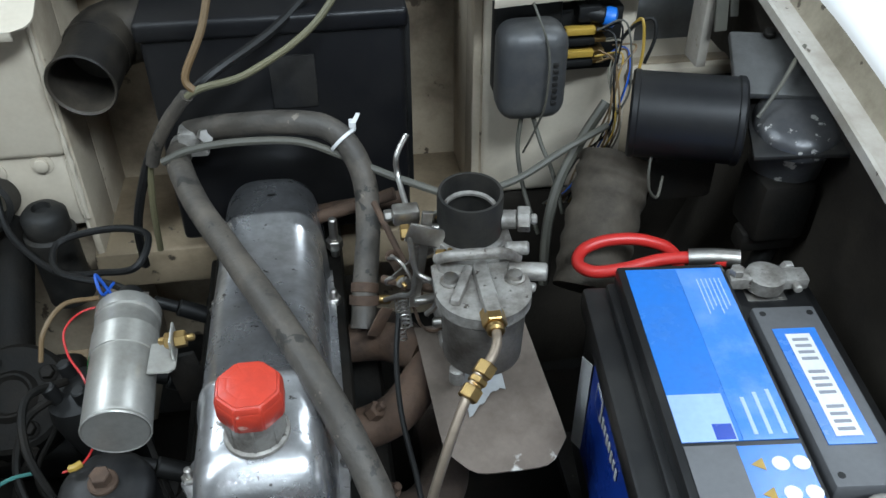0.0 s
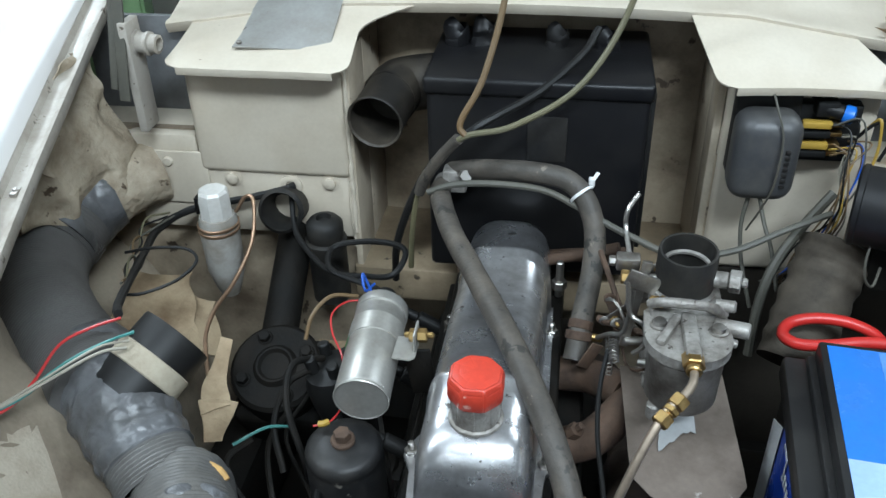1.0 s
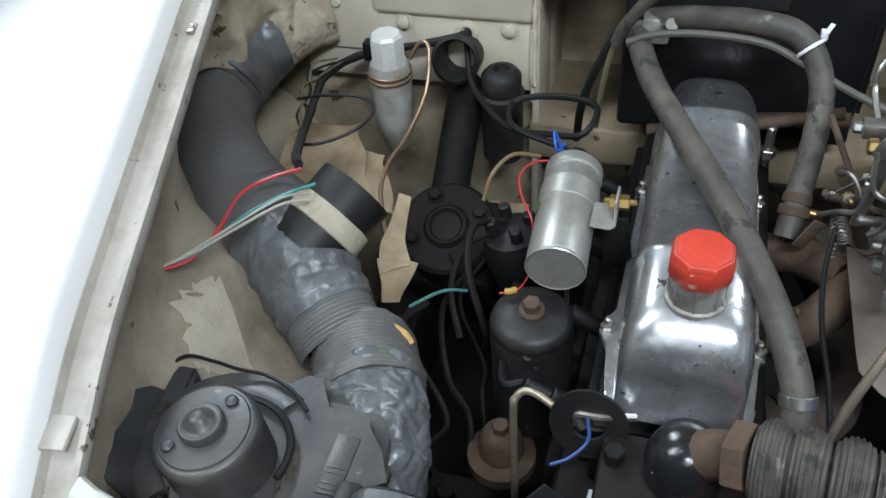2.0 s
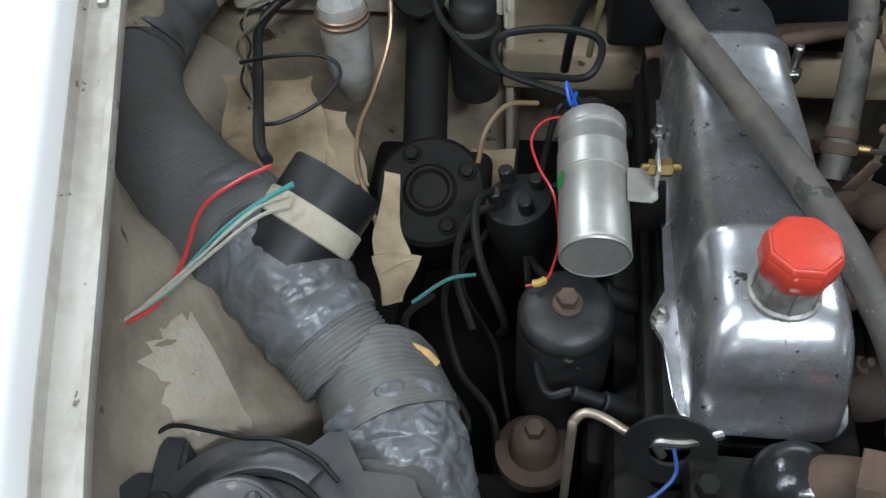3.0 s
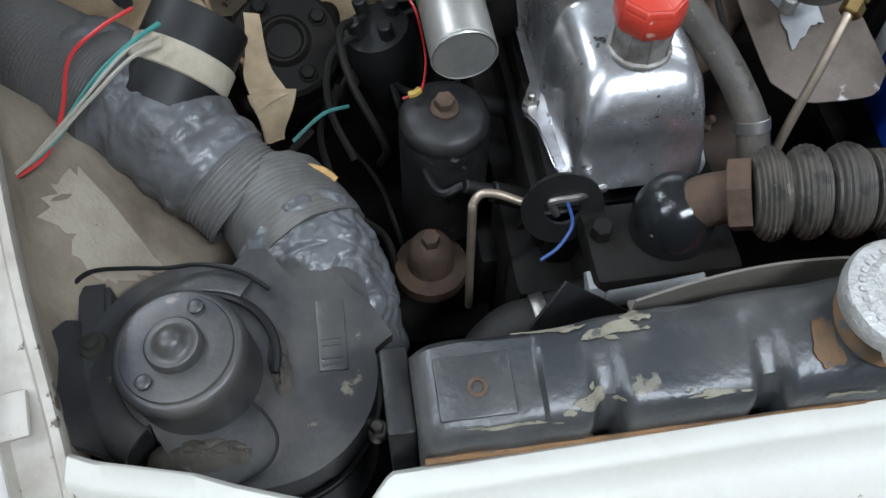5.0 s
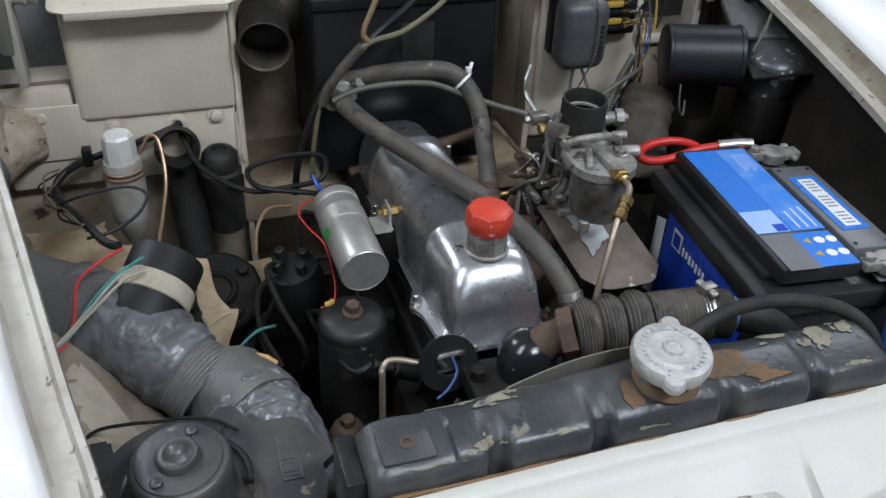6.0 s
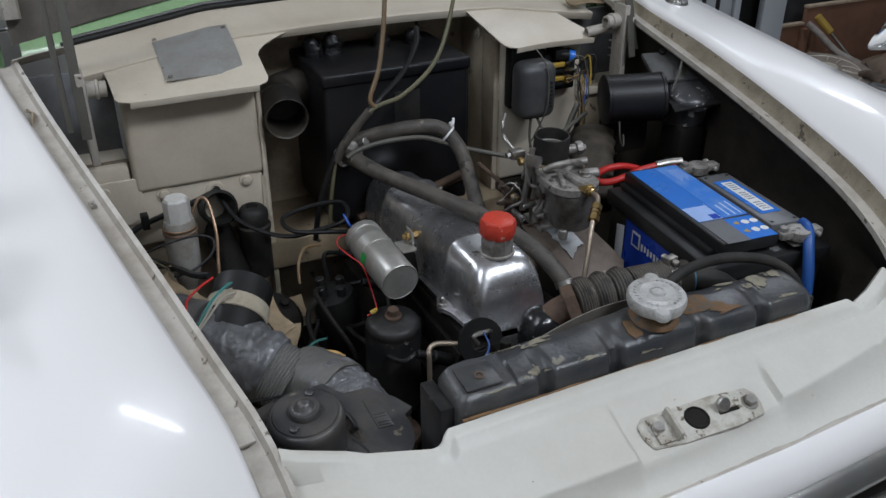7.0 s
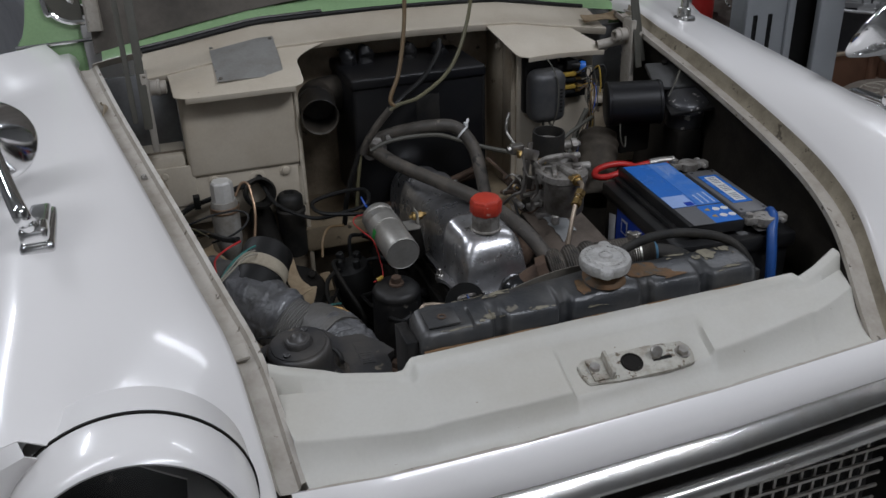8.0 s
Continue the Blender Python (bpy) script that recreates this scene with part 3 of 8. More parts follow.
for k in range(34):
    ob = new("grille_bar", bar_me)
    ob.parent = grille
    x = -0.32 + k * 0.02
    ob.location = V(x, bow(x) + 0.008, 0.56) - world_of(grille).translation
    ob.scale = (0.004, 0.003, 0.18)
for k in range(9):
    ob = new("grille_bar", bar_me)
    ob.parent = grille
    ob.location = V(0.015, bow(0.015) + 0.014, 0.48 + k * 0.02) - world_of(grille).translation
    ob.scale = (0.68, 0.003, 0.004)

# head lamps
for s, cx in ((-1, -0.465), (1, 0.515)):
    c = V(cx, -0.165, 0.809)
    ax = V(0, -1, 0.02)
    lamp = part("headlamp", lathe([(0.098, -0.05), (0.0995, -0.006), (0.0995, 0.004), (0.098, 0.018), (0.0955, 0.032), (0.092, 0.041), (0.0885, 0.0445), (0.086, 0.043), (0.0855, 0.036), (0.086, -0.03)], c, c + ax, 64, False), WHITE, car, "round head lamp with a white hooded rim", smooth=50)
    part("hood_seam", lathe([(0.0985, -0.006), (0.1012, -0.0065), (0.1012, -0.009), (0.0985, -0.0095)], c, c + ax, 64, False), GRIME_AND_SHADE, lamp, "dark seam round the hood")
    # Bowl is coloured black; the shade inside the lamp is put into it.
    part("reflector", lathe([(0.0852, 0.030), (0.078, 0.012), (0.06, -0.012), (0.03, -0.026), (0.002, -0.03)], c, c + ax, 48, False), BLACK_DIRT_AND_SHADE, lamp, "bowl reflector coloured dark for the shade inside the lamp", smooth=60)
    part("lens", lathe([(0.0845, 0.031), (0.07, 0.039), (0.04, 0.045), (0.002, 0.047)], c, c + ax, 48, False), GLASS, lamp, "domed clear lamp glass", smooth=60)
    part("rim", lathe([(0.0835, 0.031), (0.0850, 0.0375), (0.0865, 0.0375), (0.0862, 0.031)], c, c + ax, 48, False), CHROME, lamp, "thin chrome lamp rim")

# bulkhead
part("bulkhead", box(-0.50, -0.185, 0.595, 0.61, 0.45, 0.86, 0.002), CREAM_DIRTY, car, "cream bulkhead stained brown with grime")
part("bulkhead", box(-0.19, 0.21, 0.715, 0.73, 0.45, 1.02, 0.002), CREAM_DIRTY, car, "cream bulkhead stained brown with grime")
part("bulkhead", box(0.205, 0.50, 0.60, 0.615, 0.722, 0.86, 0.002), CREAM_DIRTY, car, "cream bulkhead stained brown with grime")
# Below z 0.72 this side of the bulkhead is drawn darker.
part("lower_bulkhead", box(0.205, 0.50, 0.60, 0.615, 0.45, 0.7185, 0.002), DARK_WING, car, "dark brown foot of the bulkhead")
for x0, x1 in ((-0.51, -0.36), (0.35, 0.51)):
    part("corner_wall", box(x0, x1, 0.655, 0.663, 0.84, 0.972, 0.002), HOLLOW, car, "hollow behind the hinge, shade put into its grey paint")
    part("corner_ledge", box(x0, x1, 0.59, 0.66, 0.846, 0.858, 0.004), CREAM, car, "cream ledge behind the hinge")
for x0, x1, yf in ((-0.186, -0.178, 0.575), (0.198, 0.207, 0.60)):
    part("side_wall", merge(box(x0, x1, yf, 0.64, 0.45, 0.962, 0.002), box(x0, x1, 0.6405, 0.718, 0.45, 0.985, 0.002)), CREAM_SIDE, car, "cream recess side wall with brown grime")
part("tunnel_cover", box(-0.19, 0.21, 0.57, 0.716, 0.66, 0.705, 0.006), surface("oily_tan_paint", (0.30, 0.235, 0.155), 0.5, stain=(0.13, 0.092, 0.055), amount=0.85, scale=11, bump=0.25, spots=(0.05, 0.038, 0.026), spot_cut=0.66, spot_scale=40), car, "tan grimy gearbox tunnel cover")


def shelf_line(x):
    """Front edge of the scuttle, where the shelves bend up into it."""
    return 0.9935 + 0.005 * math.cos(x * 7) - 0.13 * max(0.0, abs(x) - 0.22) ** 1.0


def shelf(x0, x1, yf, zf, flare0, flare1, power=2.2, drop=0.0, slant=0.0):
    """A cowl shelf: rounded front corners, a rolled lip and ends that sweep out into the scuttle edge."""
    rows = []
    yb = 0.64
    for k in range(31):
        v = k / 30
        y = yf + (yb - yf) * v
        d = y - yf
        r = 0.016
        cut = r - math.sqrt(max(0, r * r - (r - d) ** 2)) if d < r else 0
        sweep = max(0.0, (v - 0.55) / 0.45) ** 2.2 if power > 2 else v
        a, b = x0 + cut + flare0 * sweep, x1 - cut + flare1 * sweep
        row = []
        for j in range(25):
            x = a + (b - a) * j / 24
            low = zf - drop * (max(0.0, x - 0.186) / 0.19) ** 2
            z = low + (shelf_line(x) - low) * v ** 1.05 + 0.0006 * noise.noise(V(x * 30, y * 30, 0))
            row.append(V(x, y + slant * (1 - v) * (x - x0) / (x1 - x0), z))
        if k == 0:
            rows.append([q + V(0, 0.0015, -0.0065) for q in row])
            rows.append([q + V(0, 0.0, -0.0025) for q in row])
        rows.append(row)
    return loft(rows, -0.0018)


part("cowl_shelf", shelf(-0.366, -0.170, 0.541, 0.957, -0.002, 0.06), CREAM, car, "cream sloping shelf at the back of the engine bay", smooth=50)
part("cowl_shelf", shelf(0.190, 0.378, 0.543, 0.957, -0.024, -0.05, 1, 0.012, 0.034), CREAM, car, "cream sloping shelf at the back of the engine bay", smooth=50)
box_l = part("scuttle_box", box(-0.360, -0.184, 0.573, 0.60, 0.820, 0.958, 0.007, 3), CREAM, car, "cream box section under the shelf")
part("sealant", tube([(-0.183, 0.574, 0.955 - 0.017 * k) for k in range(13)], 0.0032, 8, 4, wobble=0.9), CREAM, car, "lumpy painted sealer down the corner of the box")
part("sealant", tube([(-0.186, 0.577, 0.815 - 0.017 * k) for k in range(6)], 0.0028, 8, 4, wobble=0.9, seed=4), CREAM, car, "lumpy painted sealer down the corner of the flange")
part("scuttle_flange", box(-0.445, -0.186, 0.578, 0.597, 0.74, 0.8235, 0.004), CREAM, car, "cream bolted flange under the box")
part("scuttle_flange", box(-0.445, -0.362, 0.580, 0.597, 0.8245, 0.862, 0.006), CREAM, car, "cream wall beside the box")
bp = part("blanking_plate", box(-0.417, -0.352, 0.5745, 0.5785, 0.776, 0.843, 0.0018, 3), CREAM, car, "painted blanking plate on the bulkhead")
part("screw", lathe([(0.006, 0), (0.006, 0.001), (0.0045, 0.003)], V(-0.398, 0.5745, 0.83), V(-0.398, 0.5, 0.83), 14), CREAM, bp)
for x in (-0.324, -0.21):
    b = part("bolt", lathe([(0.0105, 0), (0.0105, 0.0015), (0.0065, 0.0018), (0.0065, 0.0055), (0.004, 0.0065)], V(x, 0.5785, 0.812), V(x, 0.5, 0.812), 18), CREAM, car, "painted bolt with washer")
part("cable_entry", lathe([(0.013, 0), (0.0125, 0.002), (0.009, 0.0035), (0.006, 0.003), (0.005, 0.0)], V(-0.256, 0.5785, 0.806), V(-0.256, 0.5, 0.806), 20), CREAM, car, "painted cable entry washer")
part("scuttle_box", merge(box(0.2072, 0.356, 0.596, 0.615, 0.72, 0.958, 0.008, 3)), CREAM, car, "cream box section with grime runs")
rows = []
for k in range(41):
    x = -0.40 + 0.80 * k / 40
    z = shelf_line(x)
    rows.append([V(x, 0.6425, z - 0.007), V(x, 0.639, z - 0.001), V(x, 0.6385, z + 0.0025), V(x, 0.642, z + 0.004), V(x, 0.65, z + 0.0035), V(x, 0.68, z + 0.012), V(x, 0.70, z + 0.020), V(x, 0.716, z + 0.024)])
part("scuttle_top", loft(rows, -0.002), CREAM, car, "cream scuttle panel below the windscreen", smooth=60)
part("seal", tube([(x, 0.716, shelf_line(x) + 0.029) for x in [-0.41 + 0.8 * k / 12 for k in range(13)]], 0.004, 8), W_BLACK, car, "black rubber bonnet seal")
part("scuttle_panel", loft([[V(x, 0.722, shelf_line(x) + 0.024), V(x, 0.73, shelf_line(x) + 0.034), V(x, 0.76, shelf_line(x) + 0.048), V(x, 0.80, shelf_line(x) + 0.06)] for x in [-0.46 + 0.92 * k / 30 for k in range(31)]], -0.002), GREEN, car, "pale green panel below the windscreen", smooth=60)
part("scuttle_moulding", tube([(x, 0.7215, shelf_line(x) + 0.0335) for x in [-0.40 + 0.3 * k / 8 for k in range(9)]], 0.0035, 8), CHROME, car, "thin chrome moulding at the scuttle end")
part("windscreen_trim", tube([(-0.50, 0.74, 1.10), (-0.47, 0.77, 1.055), (-0.38, 0.795, 1.064), (0.03, 0.80, 1.09), (0.44, 0.795, 1.064), (0.53, 0.77, 1.055)], 0.007, 8), CHROME, car, "chrome windscreen surround")
part("windscreen", loft([[V(x, 0.80 + 0.0 * v + (0.3 * v), 1.07 + 0.35 * v) for v in (0, 0.5, 1)] for x in (-0.46, -0.2, 0.03, 0.26, 0.52)], 0.004), GLASS, car, "clear curved windscreen", smooth=60)
for s in (-1, 1):
    mid = lambda x: s * x
    side = [(0.60, 0.3), (0.60, 0.95), (0.588, 1.006), (0.572, 1.028), (0.56, 1.05), (0.553, 1.10), (0.545, 1.32), (0.485, 1.32), (0.485, 0.3)]
    part("side_panel", turned(slab([(s * x, z) for x, z in (side if s < 0 else side[::-1])], 0.0, 0.03, 0.004), Matrix.Translation((0, 0.785, 0)) @ Matrix.Rotation(radians(90), 4, "X")), GREEN, car, "pale green side panel behind the wing", smooth=60)
    part("side_trim", tube([(s * 0.47, 0.7535, 1.014), (s * 0.53, 0.753, 1.0125), (s * 0.585, 0.7535, 1.011)], 0.0035, 8), CHROME, car, "chrome side moulding")
    vent = part("quarter_window", turned(slab([(s * x, z) for x, z in ((0.53, 1.3), (0.53, 1.085), (0.52, 1.06), (0.50, 1.048), (0.478, 1.046), (0.478, 1.3))][::-s], 0, 0.004), Matrix.Translation((0, 0.7525, 0)) @ Matrix.Rotation(radians(90), 4, "X")), W_GREY, car, "dim quarter window glass")
    part("window_frame", tube([(s * 0.531, 0.75, 1.3), (s * 0.531, 0.75, 1.085), (s * 0.521, 0.75, 1.058), (s * 0.50, 0.75, 1.045), (s * 0.476, 0.75, 1.043)], 0.005, 8), CHROME, vent, "chrome quarter window frame")
part("subframe", merge(box(-0.34, -0.09, 0.06, 0.60, 0.40, 0.44, 0.01), box(-0.33, -0.27, 0.06, 0.60, 0.44, 0.56, 0.012)), GRIME_AND_SHADE, car, "oily black subframe below the engine")
part("subframe", merge(box(0.09, 0.42, 0.06, 0.60, 0.40, 0.44, 0.01), box(0.36, 0.41, 0.06, 0.60, 0.44, 0.58, 0.012)), GRIME_AND_SHADE, car, "oily black subframe below the engine")
part("crossmember", box(-0.30, 0.38, 0.04, 0.10, 0.40, 0.52, 0.012), GRIME_AND_SHADE, car, "oily black crossmember behind the radiator")
part("floor_pan", box(-0.45, 0.5, 0.73, 1.5, 0.22, 0.5, 0.03), GRIME_AND_SHADE, car, "dark underside of the car")
roof = [[V(-0.50 + 1.03 * u, 1.08 + 0.85 * v, 1.40 + 0.055 * math.sin(math.pi * u) ** 0.5 * (0.6 + 0.4 * math.sin(math.pi * v))) for u in [k / 14 for k in range(15)]] for v in [k / 10 for k in range(11)]]
part("roof", loft(roof, 0.02), GREEN, car, "pale green roof", smooth=60)
for s in (-1, 1):
    x = 0.015 + s * 0.50
    part("pillar", tube([(x + s * 0.02, 0.80, 1.06), (x, 0.94, 1.25), (x - s * 0.01, 1.09, 1.405)], 0.018, 10), GREEN, car, "pale green windscreen pillar")
    part("pillar", tube([(x + s * 0.03, 1.50, 0.95), (x, 1.48, 1.42)], 0.02, 10), GREEN, car, "pale green centre pillar")
    part("rear_quarter", loft([[V(x - s * 0.01, 1.70 + 0.23 * v, 1.41), V(x + s * 0.02, 1.78 + 0.25 * v, 1.18), V(x + s * 0.04, 1.85 + 0.3 * v, 0.94)] for v in (0, 0.5, 1)], 0.02), GREEN, car, "pale green rear quarter panel", smooth=60)
part("rear_window", loft([[V(-0.46 + 0.95 * u, 1.93, 1.405), V(-0.48 + 0.99 * u, 2.03, 1.18), V(-0.50 + 1.03 * u, 2.14, 0.945)] for u in (0, 0.25, 0.5, 0.75, 1)], 0.004), GLASS, car, "curved rear window", smooth=60)
for x in (-0.50, 0.56):
    for y in (0.15, 1.95):
        w = part("wheel", lathe([(0.28, -0.06), (0.3, -0.03), (0.3, 0.03), (0.28, 0.06), (0.19, 0.06), (0.18, 0.03), (0.02, 0.04)], V(x, y, 0.3), V(x + (1 if x > 0 else -1), y, 0.3), 32), RUBBER, car, "black tyre on a steel wheel")
part("rear_body", box(-0.56, 0.62, 1.5, 2.4, 0.25, 0.95, 0.08, 4), WHITE, car, "white rear body of the car")
part("door_panel", box(-0.56, -0.54, 0.78, 1.5, 0.25, 1.0, 0.01), WHITE, car, "white door panel")
part("door_panel", box(0.60, 0.62, 0.78, 1.5, 0.25, 1.0, 0.01), WHITE, car, "white door panel")

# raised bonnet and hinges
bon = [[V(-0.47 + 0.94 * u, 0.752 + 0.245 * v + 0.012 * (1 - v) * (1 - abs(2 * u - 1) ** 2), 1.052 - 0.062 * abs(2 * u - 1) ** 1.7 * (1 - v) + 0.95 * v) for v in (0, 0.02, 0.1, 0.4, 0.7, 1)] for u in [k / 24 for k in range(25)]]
# Dark brown takes in the shade under the open bonnet as well as dust.
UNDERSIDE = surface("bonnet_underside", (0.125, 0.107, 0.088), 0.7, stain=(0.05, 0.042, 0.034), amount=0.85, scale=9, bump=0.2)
part("bonnet", loft(bon, 0.016), UNDERSIDE, car, "raised bonnet, shade and dust in its dark underside colour", smooth=60)
part("bonnet_edge", tube([(-0.462, 0.735, 1.03), (-0.462, 0.83, 1.5), (-0.46, 0.95, 1.95)], 0.012, 8), GUTTER, car, "pale folded side edge of the bonnet")
part("hinge_strap", turned(crumpled((-0.472, 0.652, 0.998), (-0.40, 0.640, 1.012), (-0.398, 0.650, 1.002), (-0.472, 0.662, 0.985), 8, 0.003, 4), Matrix.Identity(4)), GUTTER, car, "bent cream strap at the back of the gutter")
for s, x in ((-1, -0.402), (1, 0.402)):
    h = part("bonnet_hinge", box(x - 0.005, x + 0.005, 0.545, 0.575, 0.88, 1.0, 0.002), GUTTER, car, "cream pressed steel bonnet hinge")
    part("pivot_tube", lathe([(0.013, 0), (0.0135, 0.004), (0.011, 0.005), (0.011, 0.014), (0.0125, 0.015), (0.0125, 0.018), (0.010, 0.019), (0.010, 0.027), (0.007, 0.028), (0.006, 0.015), (0.001, 0.015)], V(x - s * 0.002, 0.562, 0.975), V(x - s * 0.1, 0.556, 0.972), 24, False), GUTTER, h, "short open tube at the hinge pivot")
    part("hinge_arm", turned(box(-0.006, 0.006, -0.0015, 0.0015, -0.07, 0.20, 0.001), pose(x + s * 0.004, 0.548, 0.99, -14, 0, s * 4)), W_GREY, h, "flat hinge arm rising to the bonnet")
    part("hinge_arm", turned(box(-0.004, 0.004, -0.0015, 0.0015, -0.06, 0.20, 0.001), pose(x + s * 0.022, 0.565, 0.985, -20, 0, 0)), W_GREY, h, "thin second hinge arm")
    if s > 0:
        part("spring", tube([V(x + s * 0.02 + 0.008 * math.cos(a * 0.9), 0.60 + 0.008 * math.sin(a * 0.9), 0.90 + a * 0.0018) for a in range(0, 60)], 0.0016, 6, 2), GUTTER, h, "coiled hinge spring")

part("hinge_rail", tube([(0.350, 0.578, 0.956), (0.39, 0.571, 0.963), (0.432, 0.565, 0.971)], 0.0085, 14, hollow=True), GUTTER, car, "round cream rail of the bonnet hinge")
solo("torn_insulation", crumpled((0.365, 0.668, 0.985), (0.425, 0.662, 0.990), (0.428, 0.632, 0.978), (0.362, 0.636, 0.980), 26, 0.022, 11), CARD, "shredded brown insulation stuffed behind the hinge", "insulation", smooth=25)

# alloy plate on the shelf
pl = []
for u in (0, 0.25, 0.5, 0.75, 1):
    x = -0.297 + 0.102 * u
    z = shelf_line(x)
    pl.append([V(x - 0.001, 0.570 + 0.004 * u, 0.969 + 0.002 * (1 - u)), V(x, 0.60, 0.957 + (z - 0.957) * 0.60 + 0.004), V(x, 0.634, z + 0.0035), V(x, 0.642, z + 0.0065), V(x + 0.001, 0.674, z + 0.0135)])
plate = thing("access_plate", (-0.246, 0.62, 0.98), "bare alloy identification plate bent over the shelf crease", "plate")
part("sheet", loft(pl, 0.0015), surface("stained_alloy_sheet", (0.40, 0.395, 0.375), 0.38, 0.35, stain=(0.30, 0.285, 0.25), amount=0.7, scale=24, bump=0.15, spots=(0.12, 0.10, 0.08), spot_cut=0.69, spot_scale=60), plate, "bare dull alloy sheet")
for a, b, c in ((-0.292, 0.576, 0.9735), (-0.294, 0.665, 1.0), (-0.2, 0.665, 1.006)):
    part("rivet", lathe([(0.003, 0), (0.0025, 0.0015), (0.001, 0.002)], V(a, b, c), V(a, b - 0.2, c + 0.5), 10), STEEL, plate)

# bonnet latch on the slam panel
latch = thing("bonnet_latch", (0.047, -0.0925, 0.7835), "worn white bonnet latch plate bolted to the slam panel", "latch")
tilt = pose(0.047, -0.0915, 0.7905, 17, 0, -3)
o = [(-0.066, -0.006), (-0.062, -0.017), (-0.03, -0.02), (0.03, -0.019), (0.062, -0.015), (0.066, -0.004), (0.066, 0.008), (0.06, 0.016), (0.02, 0.018), (-0.058, 0.016), (-0.066, 0.008)]
part("plate", turned(slab(o, -0.002, 0.003, 0.001), tilt), LATCH, latch, "chipped white plate with dirty edges")
# The plate is solid; a dark disc carries the shade of the hole.
part("catch_hole", turned(lathe([(0.0125, 0.003), (0.0118, 0.0046), (0.0105, 0.0046), (0.0098, 0.0036), (0.001, 0.0034)], V(0, 0, 0), V(0, 0, 1), 24), tilt @ pose(-0.006, 0, 0)), GRIME_AND_SHADE, latch, "dark disc, its colour giving the depth of the round catch hole")
part("slot", turned(box(0.018, 0.04, -0.004, 0.0, 0.0031, 0.0036, 0), tilt), GRIME_AND_SHADE, latch, "dark slot")
part("catch_stud", turned(merge(box(0.018, 0.026, -0.003, 0.001, 0.003, 0.010, 0.001), cyl(V(0.022, 0.004, 0.009), V(0.022, 0.0, 0.013), 0.007, 14)), tilt), STEEL, latch, "steel catch stud")
part("bracket", turned(merge(box(-0.056, -0.036, -0.016, 0.012, 0.003, 0.006, 0.001), box(-0.038, -0.034, -0.017, 0.013, 0.003, 0.016, 0.001)), tilt), LATCH, latch, "bent lug on the plate")
for x in (-0.05, 0.054):
    part("bolt", turned(merge(cyl(V(x, 0.0, 0.003), V(x, 0.0, 0.0045), 0.0085, 18), hexnut(V(x, 0.0, 0.0045), V(x, 0, 0.010), 0.0062)), tilt), STEEL, latch, "zinc hexagon bolt")
# ---- engine ----
engine = thing("engine", (0.0, 0.33, 0.45), "four cylinder engine with a dulled chrome rocker cover", "engine")


def rocker_rows():
    """Sections of the rocker cover, from the front end to the back."""
    rows = []
    data = [(0.176, 0.031, 0.768), (0.178, 0.037, 0.785), (0.182, 0.0405, 0.802), (0.189, 0.0425, 0.815), (0.200, 0.0435, 0.823), (0.214, 0.0435, 0.826), (0.255, 0.0435, 0.826),
            (0.259, 0.0448, 0.8292), (0.265, 0.0448, 0.8292), (0.269, 0.0435, 0.825), (0.36, 0.0435, 0.817), (0.461, 0.0432, 0.808), (0.466, 0.0458, 0.8128), (0.473, 0.0458, 0.8122), (0.478, 0.0436, 0.8065),
            (0.53, 0.0435, 0.8015), (0.545, 0.0415, 0.7965), (0.556, 0.0375, 0.787), (0.562, 0.030, 0.767)]
    for y, w, top in data:
        low = 0.752 - (y - 0.165) * 0.05
        cx = -0.003
        row = []
        for k in range(25):
            a = math.pi * k / 24
            c, s2 = math.cos(a), math.sin(a)
            square = 0.42 + 0.2 * max(0.0, min(1.0, (y - 0.40) / 0.14))
            ex = math.copysign(abs(c) ** square, c)
            ez = abs(s2) ** square
            flare = 1 + 0.06 * (1 - ez)
            row.append(V(cx - w * ex * flare, y - (0.012 * (1 - ez) if y < 0.1835 else 0), low + (top - low) * ez))
        rows.append(row)
    return rows


rr = rocker_rows()
bm = loft(rr)
for end in (rr[0], rr[-1]):
    bm.faces.new([bm.verts.new(p) for p in end])
bmesh.ops.remove_doubles(bm, verts=bm.verts, dist=1e-5)
rocker = part("rocker_cover", bm, CHROME_ROCKER, engine, "dulled chrome rocker cover with two pressed ribs", smooth=50)
fl = [(-0.0545, 0.188), (-0.052, 0.176), (-0.046, 0.169), (-0.036, 0.1655), (0.030, 0.1655), (0.040, 0.169), (0.0465, 0.177), (0.049, 0.19), (0.049, 0.232), (0.053, 0.238), (0.0555, 0.246), (0.053, 0.254), (0.049, 0.262), (0.048, 0.56), (0.03, 0.571), (-0.036, 0.571), (-0.054, 0.56), (-0.055, 0.27), (-0.060, 0.259), (-0.0655, 0.252), (-0.0665, 0.243), (-0.062, 0.238), (-0.0575, 0.228)]
part("flange", turned(slab(fl, 0.0, 0.005, 0.0012), pose(0, 0, 0.757, -2.9, 0, 0)), CHROME_ROCKER, rocker, "pressed flange of the rocker cover")
for x, y in ((-0.060, 0.247), (-0.054, 0.43), (0.050, 0.246), (0.048, 0.43)):
    part("flange_bolt", merge(box(x - 0.0055, x + 0.0055, y - 0.0055, y + 0.0055, 0.746 - (y - .16) * .05, 0.750 - (y - .16) * .05, 0.001), hexnut(V(x, y, 0.75 - (y - .16) * .05), V(x, y, 0.758 - (y - .16) * .05), 0.006), cyl(V(x, y, 0.752 - (y - .16) * .05), V(x, y, 0.766 - (y - .16) * .05), 0.003, 10)), STEEL, rocker, "steel holding bolt with a washer lug")
